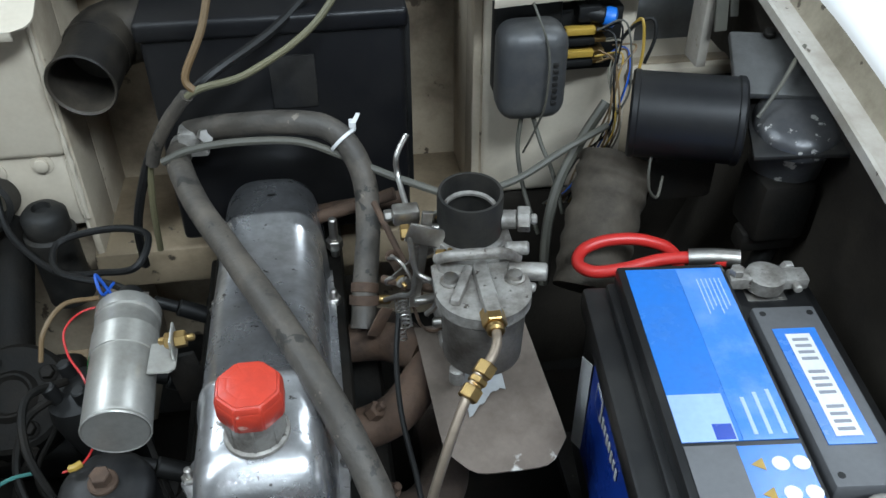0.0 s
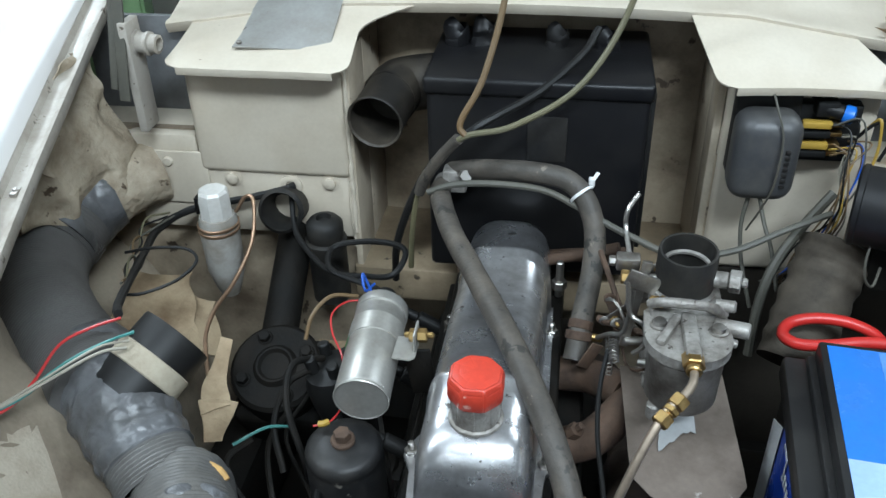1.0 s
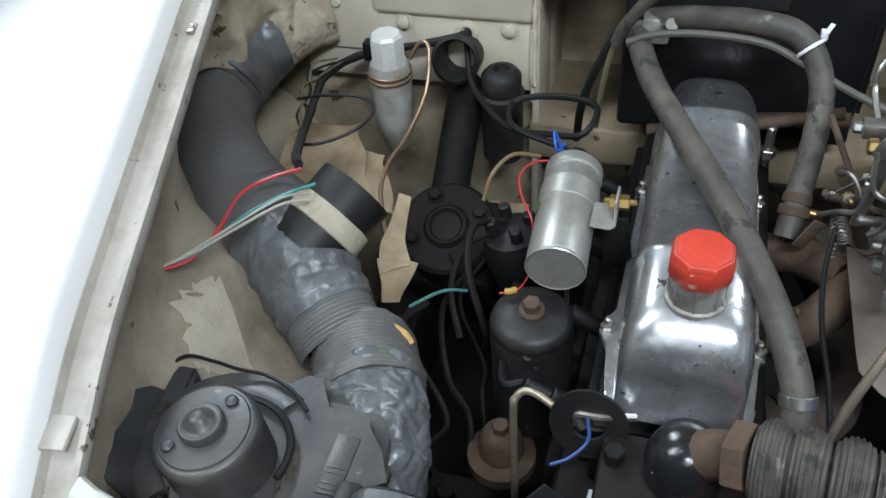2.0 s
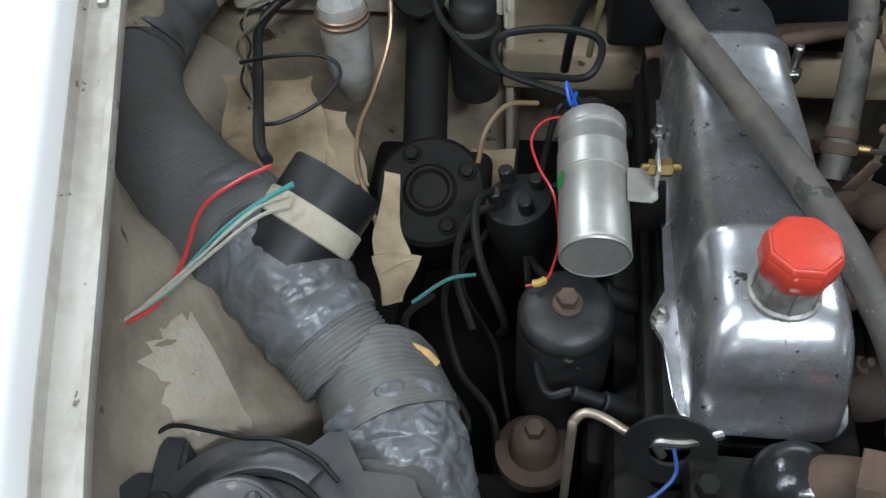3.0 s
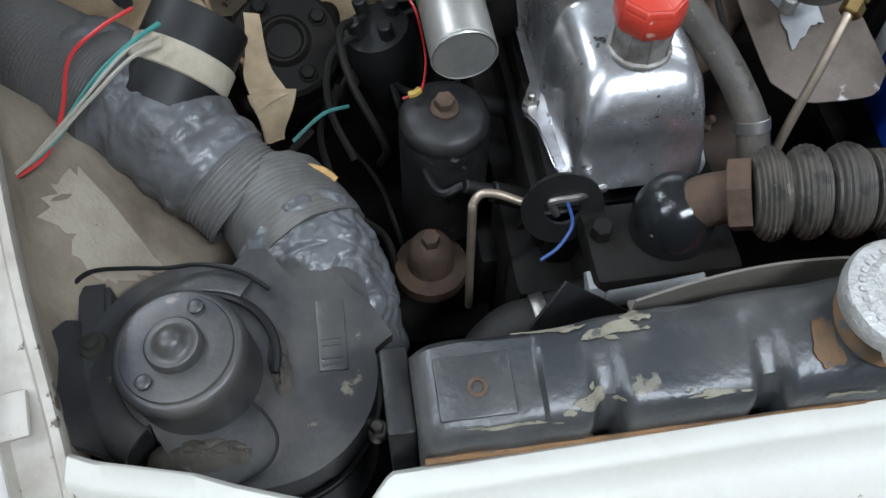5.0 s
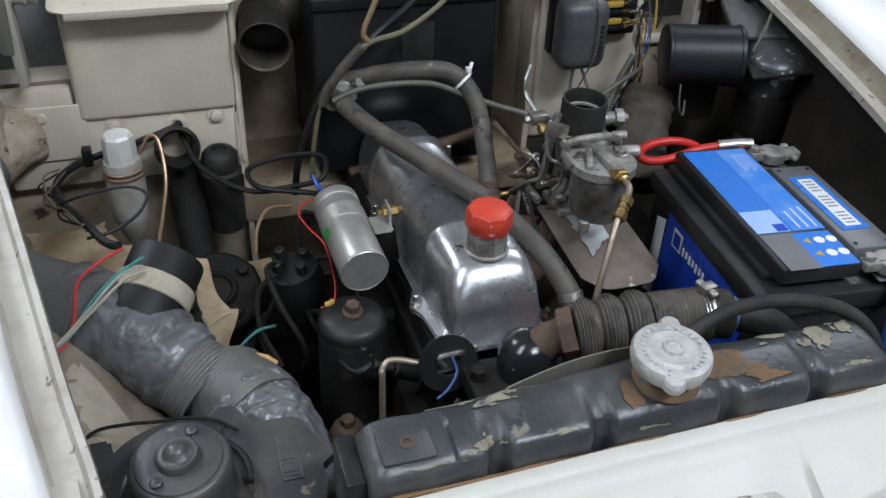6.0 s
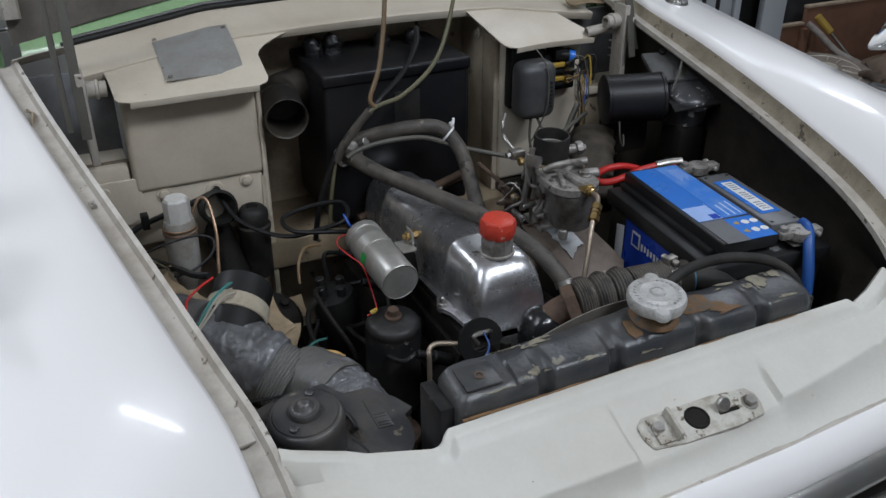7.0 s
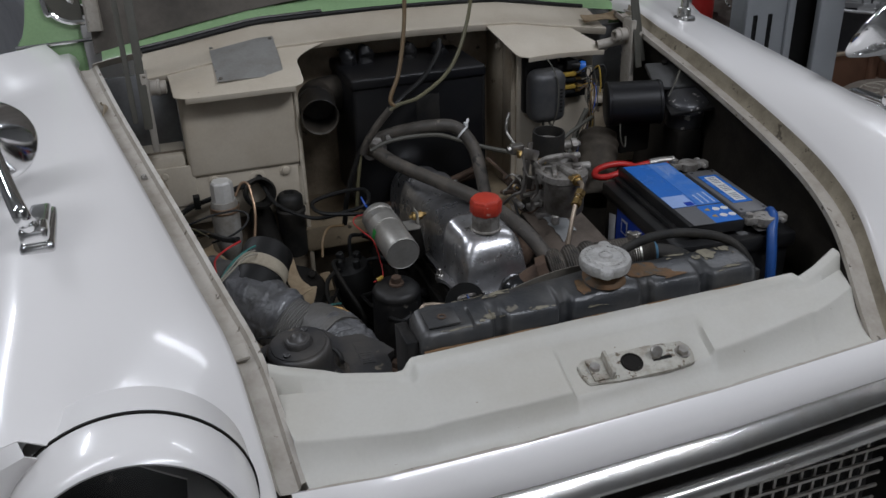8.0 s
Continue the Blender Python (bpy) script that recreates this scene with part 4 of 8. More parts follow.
neck = part("filler_neck", lathe([(0.021, 0), (0.0205, 0.002), (0.0185, 0.003), (0.0185, 0.026), (0.016, 0.026)], V(-0.003, 0.218, 0.8255), V(-0.003, 0.214, 0.92), 28), CAST, rocker, "dull metal oil filler neck")
for k in range(8):
    a = k * math.pi / 4
    part("rib", turned(box(-0.001, 0.001, -0.0005, 0.0012, 0.003, 0.024, 0.0003), pose(-0.003, 0.218, 0.8255, 2.4, 0, 0) @ pose(0, 0, 0, 0, 0, math.degrees(a)) @ pose(0.0185, 0, 0, 0, 0, 90)), CAST, neck)
cap = lathe([(0.0205, 0.0), (0.0218, 0.002), (0.0218, 0.017), (0.0195, 0.0215), (0.013, 0.0232), (0.002, 0.0236)], V(0, 0, 0), V(0, 0, 1), 8)
bmesh.ops.bevel(cap, geom=[e for e in cap.edges], offset=0.0036, segments=4, affect="EDGES", clamp_overlap=True)
part("filler_cap", turned(cap, pose(-0.003, 0.2175, 0.8485, 2.4, 0, 22)), RED, rocker, "red plastic octagonal oil filler cap")

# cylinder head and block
part("cylinder_head", merge(box(-0.060, 0.058, 0.163, 0.565, 0.665, 0.738, 0.006), box(-0.068, -0.058, 0.17, 0.53, 0.68, 0.72, 0.003)), GRIME_AND_SHADE, engine, "oily black cast iron cylinder head")
part("block", merge(box(-0.085, 0.085, 0.14, 0.56, 0.42, 0.665, 0.012), box(-0.10, -0.08, 0.2, 0.5, 0.5, 0.62, 0.008)), GRIME_AND_SHADE, engine, "oily dark engine block")
for k in range(4):
    y = 0.20 + 0.09 * k
    plug = part("spark_plug", merge(cyl(V(-0.068, y, 0.70), V(-0.095, y, 0.715), 0.008, 12), cyl(V(-0.095, y, 0.715), V(-0.115, y, 0.725), 0.0055, 10)), W_BLACK, engine, "black plug cap on a spark plug")
    part("plug_lead", tube([V(-0.115, y, 0.725), V(-0.135, y + 0.01, 0.715), V(-0.15, 0.32 + 0.02 * k, 0.69), V(-0.155, 0.36, 0.70 + 0.004 * k)], 0.0032, 8), W_BLACK, plug)
part("exhaust_manifold", merge(tube([(0.06, 0.24, 0.68), (0.10, 0.25, 0.672), (0.125, 0.29, 0.66), (0.13, 0.36, 0.64), (0.125, 0.40, 0.56)], 0.02, 14), tube([(0.06, 0.46, 0.68), (0.10, 0.45, 0.672), (0.125, 0.41, 0.66), (0.13, 0.36, 0.64)], 0.02, 14)), surface("burnt_manifold", (0.055, 0.036, 0.025), 0.8, 0.1, stain=(0.025, 0.018, 0.014), amount=0.8, scale=30, bump=0.5), engine, "burnt brown exhaust manifold")
part("inlet_manifold", merge(tube([(0.055, 0.30, 0.715), (0.09, 0.31, 0.722), (0.12, 0.34, 0.735), (0.145, 0.345, 0.76)], 0.017, 14), tube([(0.055, 0.40, 0.715), (0.09, 0.39, 0.722), (0.12, 0.355, 0.735)], 0.017, 14)), RUST, engine, "stained inlet manifold")
part("heater_pipe", tube([(-0.06, 0.535, 0.735), (0.03, 0.545, 0.752), (0.085, 0.53, 0.77), (0.12, 0.52, 0.78)], 0.0075, 10), RUST, engine, "rusty steel pipe behind the head")
part("breather_pipe", tube([(0.03, 0.51, 0.77), (0.07, 0.505, 0.785), (0.11, 0.50, 0.80)], 0.006, 10), RUST, engine, "thin rusty pipe")
part("stud", merge(cyl(V(0.052, 0.49, 0.742), V(0.052, 0.49, 0.785), 0.004, 10), hexnut(V(0.052, 0.49, 0.752), V(0.052, 0.49, 0.762), 0.008)), STEEL, engine, "threaded head stud and nut")
# thermostat housing and water outlet
th = part("thermostat_housing", lathe([(0.025, 0), (0.026, 0.02), (0.0255, 0.028), (0.021, 0.041), (0.012, 0.048), (0.002, 0.05)], V(0.004, 0.125, 0.748), V(0.004, 0.121, 0.85), 28), GLOSS_BLACK, engine, "chipped glossy black dome of the thermostat housing")
part("outlet_elbow", tube([(0.004, 0.123, 0.775), (0.018, 0.12, 0.789), (0.034, 0.114, 0.800)], 0.016, 16), RUST, th, "rusty outlet elbow")
part("hex_collar", merge(hexnut(V(0.030, 0.1155, 0.798), V(0.042, 0.111, 0.803), 0.023)), RUST, th, "rusty brown hexagon collar")
part("base_flange", merge(box(-0.05, 0.045, 0.09, 0.15, 0.735, 0.757, 0.006), hexnut(V(-0.04, 0.125, 0.757), V(-0.04, 0.125, 0.768), 0.007)), GRIME_AND_SHADE, th, "greasy housing flange with a nut")
part("water_pump", merge(lathe([(0.045, 0), (0.045, 0.03), (0.03, 0.05), (0.02, 0.075)], V(0.0, 0.15, 0.69), V(0, -0.2, 0.69), 24)), GRIME_AND_SHADE, engine, "oily water pump body")
fan = part("fan", lathe([(0.03, 0), (0.03, 0.012), (0.01, 0.014)], V(0.0, 0.075, 0.69), V(0, -0.2, 0.69), 20), RED, engine, "red painted cooling fan hub")
for k in range(4):
    part("blade", turned(box(-0.018, 0.018, -0.0012, 0.0012, 0.02, 0.125, 0.0005), pose(0.0, 0.068, 0.69, 0, 45 + 90 * k, 0) @ pose(0, 0, 0, 0, 0, 25)), RED if k == 0 else BLACK_DIRT_AND_SHADE, fan)
# lifting disc with hook and hooked pipe
disc = part("bracket_disc", lathe([(0.027, -0.0015), (0.027, 0.0015), (0.012, 0.0015), (0.012, -0.0015), (0.027, -0.0015)], V(-0.060, 0.147, 0.760), V(-0.066, 0.02, 0.80), 28, False), W_BLACK, engine, "round black bracket plate with a slotted hole")
part("bracket_stem", turned(box(-0.02, 0.02, -0.0015, 0.0015, -0.07, -0.02, 0.0008), pose(-0.060, 0.149, 0.76, 25, 0, 0)), W_BLACK, engine, "black bracket stem")
part("bracket_rod", tube([(-0.03, 0.158, 0.762), (-0.052, 0.147, 0.770), (-0.068, 0.147, 0.768), (-0.064, 0.144, 0.758)], 0.0028, 8), STEEL, engine, "bright steel rod end in the bracket")
part("steel_pipe", tube([(-0.072, 0.152, 0.757), (-0.083, 0.158, 0.756), (-0.097, 0.167, 0.755), (-0.108, 0.170, 0.754), (-0.1145, 0.167, 0.748), (-0.1155, 0.163, 0.735), (-0.115, 0.163, 0.62)], 0.0030, 10), FUEL_PIPE, engine, "bent dull brown pipe")
part("bracket_wire", tube([(-0.06, 0.14, 0.776), (-0.058, 0.13, 0.765), (-0.068, 0.12, 0.757), (-0.08, 0.115, 0.752)], 0.0012, 6), W_DULL_BLUE, engine, "short blue wire")
# oil filter, distributor, fuel pump
filt = part("oil_filter", lathe([(0.0328, -0.125), (0.0341, -0.12), (0.0341, -0.012), (0.0332, -0.008), (0.0341, -0.006), (0.0328, -0.001), (0.028, 0.004), (0.012, 0.006), (0.002, 0.006)], V(-0.121, 0.256, 0.739), V(-0.121, 0.25, 0.85), 32), BLACK_DIRT_AND_SHADE, engine, "dusty black oil filter canister")
part("filter_bolt", merge(cyl(V(-0.121, 0.256, 0.744), V(-0.121, 0.2555, 0.749), 0.0105, 16), hexnut(V(-0.121, 0.2555, 0.749), V(-0.121, 0.255, 0.757), 0.0075)), RUST, filt, "rusty centre bolt")
oilcap = part("sender_dome", lathe([(0.03, -0.03), (0.03, -0.018), (0.0195, -0.014), (0.0185, 0.004), (0.015, 0.012), (0.008, 0.016), (0.002, 0.017)], V(-0.138, 0.213, 0.625), V(-0.138, 0.211, 0.7), 24), RUST, engine, "rusty round unit low beside the engine")
part("sender_nut", hexnut(V(-0.138, 0.212, 0.640), V(-0.138, 0.2117, 0.650), 0.0075), RUST, oilcap)
dist = part("distributor", lathe([(0.025, -0.06), (0.028, -0.02), (0.03, 0), (0.03, 0.015), (0.026, 0.03), (0.012, 0.034)], V(-0.155, 0.365, 0.70), V(-0.175, 0.36, 0.8), 24), W_BLACK, engine, "black distributor cap with plug leads")
for k in range(4):
    a = k * math.pi / 2 + 0.5
    part("tower", cyl(V(-0.161 + 0.017 * math.cos(a), 0.365 + 0.017 * math.sin(a), 0.728), V(-0.164 + 0.018 * math.cos(a), 0.365 + 0.018 * math.sin(a), 0.745), 0.006, 10), W_BLACK, dist)
part("bottom_pipe", tube([(-0.13, 0.03, 0.62), (-0.125, 0.08, 0.66), (-0.10, 0.102, 0.682), (-0.07, 0.104, 0.69), (-0.04, 0.11, 0.695)], 0.019, 16), RUBBER, engine, "thick black lower radiator hose")
part("hose_clip", lathe([(0.0205, 0), (0.0212, 0.001), (0.0212, 0.009), (0.0205, 0.01)], V(-0.08, 0.1035, 0.688), V(-0.06, 0.105, 0.691), 24, False), STEEL, engine, "bright steel hose clip")
part("pump_outlet", merge(cyl(V(-0.042, 0.098, 0.738), V(0.02, 0.094, 0.742), 0.0125, 18), hexnut(V(-0.052, 0.0985, 0.737), V(-0.042, 0.098, 0.738), 0.013)), PLATE, engine, "bright steel pump union")

# dark clutter low beside the engine
part("fuel_pump", merge(lathe([(0.024, -0.04), (0.03, -0.01), (0.03, 0.004), (0.02, 0.012), (0.006, 0.02)], V(-0.115, 0.335, 0.615), V(-0.16, 0.33, 0.66), 22), box(-0.115, -0.075, 0.315, 0.355, 0.585, 0.635, 0.004)), GRIME_AND_SHADE, engine, "oily black fuel pump on the block")
part("engine_mount", merge(box(-0.21, -0.09, 0.17, 0.215, 0.545, 0.556, 0.003), box(-0.215, -0.20, 0.165, 0.22, 0.45, 0.556, 0.004), hexnut(V(-0.185, 0.19, 0.556), V(-0.185, 0.19, 0.566), 0.009)), GRIME_AND_SHADE, engine, "greasy engine mounting bracket")
part("dipstick", tube([(-0.09, 0.30, 0.60), (-0.10, 0.31, 0.69), (-0.104, 0.318, 0.74), (-0.099, 0.322, 0.748)], 0.0022, 8), STEEL, engine, "bent dipstick handle")
rng = random.Random(11)
for k in (0, 2, 3, 5):
    x0, y0 = -0.16 - 0.012 * k, 0.40 - 0.022 * k
    solo("hanging_wire", tube([(x0, y0, 0.70), (x0 - 0.02, y0 - 0.02 - 0.01 * rng.random(), 0.66 + 0.02 * rng.random()), (x0 - 0.01 + 0.04 * rng.random(), y0 - 0.06, 0.62), (x0 + 0.03 * rng.random(), y0 - 0.1, 0.60 + 0.03 * rng.random()), (x0 + 0.03, y0 - 0.13, 0.58)], 0.0022 + 0.001 * (k % 2), 6), GRIME_AND_SHADE, "black wire looping low beside the engine", "wire", "wires low in the bay")

# ---- ignition coil ----
coil = thing("ignition_coil", (-0.107, 0.32, 0.76), "silver aluminium ignition coil clamped beside the rocker cover", "ignition coil")
cF, cB = V(-0.1055, 0.269, 0.7828), V(-0.110, 0.385, 0.7922)
ax = (cB - cF).normalized()
part("can", lathe([(0.0221, 0), (0.0234, 0.0015), (0.0239, 0.004), (0.0239, 0.098), (0.0231, 0.099), (0.0231, 0.101), (0.0245, 0.102), (0.0245, 0.112), (0.0231, 0.114), (0.0186, 0.115)], cF, cB, 40), COIL, coil, "brushed aluminium can with a rolled seam")
part("end_rim", lathe([(0.0222, -0.0006), (0.0234, -0.0014), (0.0242, -0.0004), (0.0239, 0.0015)], cF, cB, 40, False), COIL, coil, "crimped rim of the can")
part("end_face", lathe([(0.0219, -0.0003), (0.0186, 0.0004), (0.002, 0.0006)], cF - ax * 0.0008, cB, 40), COIL, coil, "dull flat end of the can")
part("clamp", lathe([(0.0239, 0), (0.0247, 0.0006), (0.0247, 0.022), (0.0239, 0.0226)], cF + ax * 0.062, cB, 40, False), COIL, coil, "alloy clamp band")
part("clamp_ear", merge(slab([(-0.086, 0.304), (-0.070, 0.303), (-0.066, 0.307), (-0.066, 0.330), (-0.070, 0.334), (-0.086, 0.334)], 0.7985, 0.8005, 0.0006), box(-0.0685, -0.0665, 0.313, 0.335, 0.8005, 0.819, 0.0008)), COIL, coil, "folded clamp ear")
part("clamp_bolt", merge(hexnut(V(-0.0665, 0.325, 0.810), V(-0.058, 0.3255, 0.8105), 0.0064), hexnut(V(-0.0735, 0.325, 0.810), V(-0.0685, 0.325, 0.810), 0.0060), cyl(V(-0.078, 0.325, 0.810), V(-0.052, 0.3258, 0.8108), 0.0028, 8)), BRASS, coil, "brassy clamp bolt and nut")
part("bracket", turned(box(-0.012, 0.012, -0.002, 0.002, -0.05, 0.0, 0.001), pose(-0.07, 0.335, 0.785, 0, -8, 0)), GRIME_AND_SHADE, coil, "dark coil mounting bracket")
tb = cF + ax * 0.115
part("tower", lathe([(0.02, 0), (0.012, 0.004), (0.010, 0.018), (0.008, 0.02)], tb, tb + ax, 20), W_BLACK, coil, "black high tension tower")
for d in (-0.012, 0.012):
    q = tb + V(d, 0, 0.006)
    part("terminal", merge(box(q.x - 0.003, q.x + 0.003, q.y, q.y + 0.012, q.z - 0.001, q.z + 0.001, 0.0003)), STEEL, coil, "spade terminal")
st = loft([[cF + ax * (0.05 + 0.022 * v) + 0.0246 * (V(-1, 0, 0) * math.cos(a) + ax.cross(V(1, 0, 0)).normalized() * -math.sin(a)) for v in (0, 0.5, 1)] for a in (-0.1, 0.1, 0.3, 0.5)])
part("sticker", st, GREEN_MARK, coil, "green maker's sticker")
solo("coil_wire", tube([tb + V(-0.01, 0.006, 0.008), tb + V(-0.02, 0.01, 0.03), tb + V(-0.016, 0.0, 0.018), tb + V(-0.012, 0.02, 0.012)], 0.0013, 6), W_BLUE, "thin blue wire looped at the coil terminals", "wire")
solo("coil_lead", tube([tb + V(-0.008, 0.004, 0.004), V(-0.142, 0.378, 0.80), V(-0.152, 0.358, 0.80), V(-0.146, 0.335, 0.796), V(-0.134, 0.318, 0.785), V(-0.129, 0.304, 0.757), V(-0.131, 0.288, 0.75), V(-0.137, 0.271, 0.75), V(-0.150, 0.267, 0.748)], 0.0009, 6), W_RED, "thin red wire hanging below the coil", "wire")

# ---- blower and ducts ----
blower = thing("heater_blower", (-0.29, 0.05, 0.6), "dusty black heater blower with a round motor", "blower")
mt = pose(-0.287, 0.056, 0.772, 4, -4, 0)
part("motor", turned(lathe([(0.030, -0.02), (0.0342, -0.018), (0.0352, -0.012), (0.0352, 0.024), (0.0358, 0.027), (0.0356, 0.0315), (0.0342, 0.0348), (0.0318, 0.0362), (0.0305, 0.0360), (0.0298, 0.0374), (0.0235, 0.0382), (0.0152, 0.0380), (0.0150, 0.0425), (0.0138, 0.0440), (0.0112, 0.0436), (0.0085, 0.0452), (0.0065, 0.0488), (0.0035, 0.0508), (0.001, 0.051)], V(0, 0, 0), V(0, 0, 1), 56), mt), BLOWER, blower, "round black motor with a raised boss", smooth=50)
for a in (62, 228):
    part("screw", turned(lathe([(0.0044, 0), (0.0043, 0.0026), (0.003, 0.0036), (0.0008, 0.0036)], V(0, 0, 0), V(0, 0, 1), 14), mt @ pose(0.0235 * math.cos(radians(a)), 0.0235 * math.sin(radians(a)), 0.0376)), BLOWER, blower, "small screw boss")
C1, C2 = V(-0.252, 0.052, 0), V(-0.287, 0.062, 0)
outline = [(C1.x + 0.064 * math.cos(radians(a)), C1.y + 0.064 * math.sin(radians(a))) for a in range(15, -171, -7)]
outline += [(C2.x + 0.066 * math.cos(radians(a)), C2.y + 0.066 * math.sin(radians(a))) for a in range(206, 61, -7)]
outline += [(-0.246, 0.123), (-0.236, 0.126), (-0.210, 0.126), (-0.200, 0.124), (-0.193, 0.118), (-0.189, 0.108), (-0.188, 0.09)]
mid = V(-0.258, 0.055, 0)
scroll = slab(outline[::-1], 0.655, 0.768)
bmesh.ops.bevel(scroll, geom=[e for e in scroll.edges if all(abs(v.co.z - 0.768) < 1e-4 for v in e.verts)], offset=0.0125, segments=5, affect="EDGES")
tip = Matrix.Translation((-0.25, 0.05, 0.768)) @ pose(0, 0, 0, 2, 3, 0) @ Matrix.Translation((0.25, -0.05, -0.768))
part("scroll", turned(scroll, tip), BLOWER, blower, "black pressed scroll housing", smooth=60)
rim = []
for k in range(50):
    a = radians(58 + 176 * k / 49)
    d = V(math.cos(a), math.sin(a), 0)
    rim.append([C2 + d * r + V(0, 0, z) for r, z in ((0.043, 0.762), (0.043, 0.7715), (0.0445, 0.7735), (0.048, 0.7745), (0.058, 0.7735), (0.0625, 0.7715), (0.0645, 0.767), (0.065, 0.755))])
part("volute_rim", loft(rim, 0.001), BLOWER, blower, "raised crescent rim beside the motor", smooth=60)
part("joint_flange", turned(slab([(mid.x + (x - mid.x) * 1.03, mid.y + (y - mid.y) * 1.03) for x, y in outline][::-1], 0.732, 0.7365, 0.001), tip), BLOWER, blower, "thin flange where the housing halves meet")
part("joint_flange", turned(slab([(mid.x + (x - mid.x) * 1.03, mid.y + (y - mid.y) * 1.03) for x, y in outline][::-1], 0.727, 0.7312, 0.001), tip), GRIME_AND_SHADE, blower, "lower flange of the housing")
part("joint_bolt", merge(cyl(V(-0.1925, 0.0225, 0.733), V(-0.1925, 0.0225, 0.741), 0.0065, 14), hexnut(V(-0.1925, 0.0225, 0.741), V(-0.1925, 0.0225, 0.746), 0.0042)), STEEL, blower, "small bolt in the flange")
part("label_plate", turned(merge(box(-0.2205, -0.2045, 0.050, 0.095, 0.766, 0.7693, 0.0006), *[box(-0.2185, -0.2065, 0.053 + 0.004 * k, 0.0545 + 0.004 * k, 0.769, 0.7700, 0.0003) for k in (0, 1, 3, 4)]), tip), BLOWER, blower, "small raised plate with stamped bars")
part("mount_plate", slab([(-0.396, 0.118), (-0.335, 0.118), (-0.318, 0.075), (-0.312, 0.02), (-0.335, 0.004), (-0.382, 0.034)], 0.742, 0.752, 0.002), BLACK_DIRT_AND_SHADE, blower, "black mounting plate against the wing")
arm = [(-0.358, 0.124), (-0.340, 0.124), (-0.336, 0.084), (-0.338, 0.075), (-0.344, 0.071), (-0.351, 0.073), (-0.355, 0.080)]
part("side_plate", loft([[V(-0.324 - 0.22 * y - lean * g, y, 0.750 + rise * g) for lean, rise in ((0.0, 0.0), (0.006, 0.015), (0.013, 0.030), (0.022, 0.046))] for y, g in ((0.016, 1.0), (0.04, 1.0), (0.065, 1.0), (0.082, 0.9), (0.095, 0.66), (0.103, 0.3))], 0.003), BLOWER, blower, "sloping grey plate against the wing")
part("mount_arm", slab(arm[::-1], 0.752, 0.772, 0.003), BLOWER, blower, "rounded mounting arm")
for q in (V(-0.3445, 0.080, 0.772), V(-0.331, 0.031, 0.752)):
    part("grommet", lathe([(0.0085, 0), (0.009, 0.002), (0.0075, 0.0045), (0.0045, 0.0048), (0.004, 0.0075), (0.001, 0.008)], q, q + V(-0.05, 0, 1), 20), RUBBER, blower, "round rubber mounting grommet")
part("lip_seal", tube([C2 + V(0.0445 * math.cos(radians(a)), -0.003 + 0.0445 * math.sin(radians(a)), 0.7765) for a in range(142, -26, -12)], 0.0027, 8, 4, wobble=0.1), W_BLACK, blower, "black rubber lip curling round the motor")
part("motor_wire", tube([(-0.255, 0.028, 0.785), (-0.249, 0.022, 0.781), (-0.244, 0.010, 0.776), (-0.250, -0.002, 0.772), (-0.268, -0.010, 0.770)], 0.0011, 6), W_BLACK, blower, "thin black wire curling from the motor")
part("motor_wire", tube([(-0.384, 0.116, 0.758), (-0.368, 0.121, 0.766), (-0.350, 0.127, 0.778), (-0.325, 0.124, 0.782), (-0.305, 0.122, 0.781), (-0.285, 0.124, 0.7775), (-0.262, 0.116, 0.777), (-0.246, 0.104, 0.7735)], 0.0015, 6), W_BLACK, blower, "thin black wire over the rim")
part("dust_mat", mound(-0.283, 0.010, 0.7675, 0.032, 0.014, 0.006, 3, -0.1), DUST_MAT, blower, "matted dust below the motor", smooth=30)
part("dust_mat", mound(-0.243, 0.060, 0.7675, 0.009, 0.030, 0.005, 8, 0.1), DUST_MAT, blower, "matted dust beside the motor", smooth=30)

duct = thing("air_duct", (-0.36, 0.3, 0.7), "grey flexible heater duct bound with tape", "air duct")
ridge = lambda u: 0.053 - 0.006 * u + 0.00018 * math.sin(u * 560)
part("main_hose", tube([(-0.500, 0.51, 0.786), (-0.508, 0.465, 0.767), (-0.486, 0.408, 0.755), (-0.434, 0.35, 0.756), (-0.378, 0.300, 0.761), (-0.336, 0.264, 0.766)], ridge, 28, 100, wobble=0.04), DUCT, duct, "ribbed grey fabric hose", smooth=60)
part("tape_wrap", tube([(-0.372, 0.302, 0.764), (-0.340, 0.275, 0.762), (-0.315, 0.252, 0.757), (-0.295, 0.233, 0.748), (-0.280, 0.219, 0.740)], lambda u: 0.0465 - 0.006 * u + 0.0012 * math.sin(u * 31), 120, 40, wobble=0.05, seed=3, crease=0.085), TAPE, duct, "crinkled grey duct tape", smooth=180)
part("ribbed_end", tube([(-0.293, 0.231, 0.745), (-0.278, 0.217, 0.737), (-0.263, 0.203, 0.728)], lambda u: 0.0368 + 0.0011 * math.sin(u * 82), 44, 64, hollow=True, wobble=0.02), RIBS, duct, "fine ribbed plastic hose end", smooth=30)
part("torn_edge", tube([V(-0.262, 0.202, 0.728) + (0.0375 + 0.002 * math.sin(a * 0.4)) * (V(0.72, 0.66, -0.1) * math.cos(radians(a)) + V(0.05, -0.25, 0.97) * math.sin(radians(a))) for a in range(-35, 60, 8)], 0.0017, 7, 4, wobble=0.9), W_BLACK, duct, "torn dark edge of the ribbed hose")
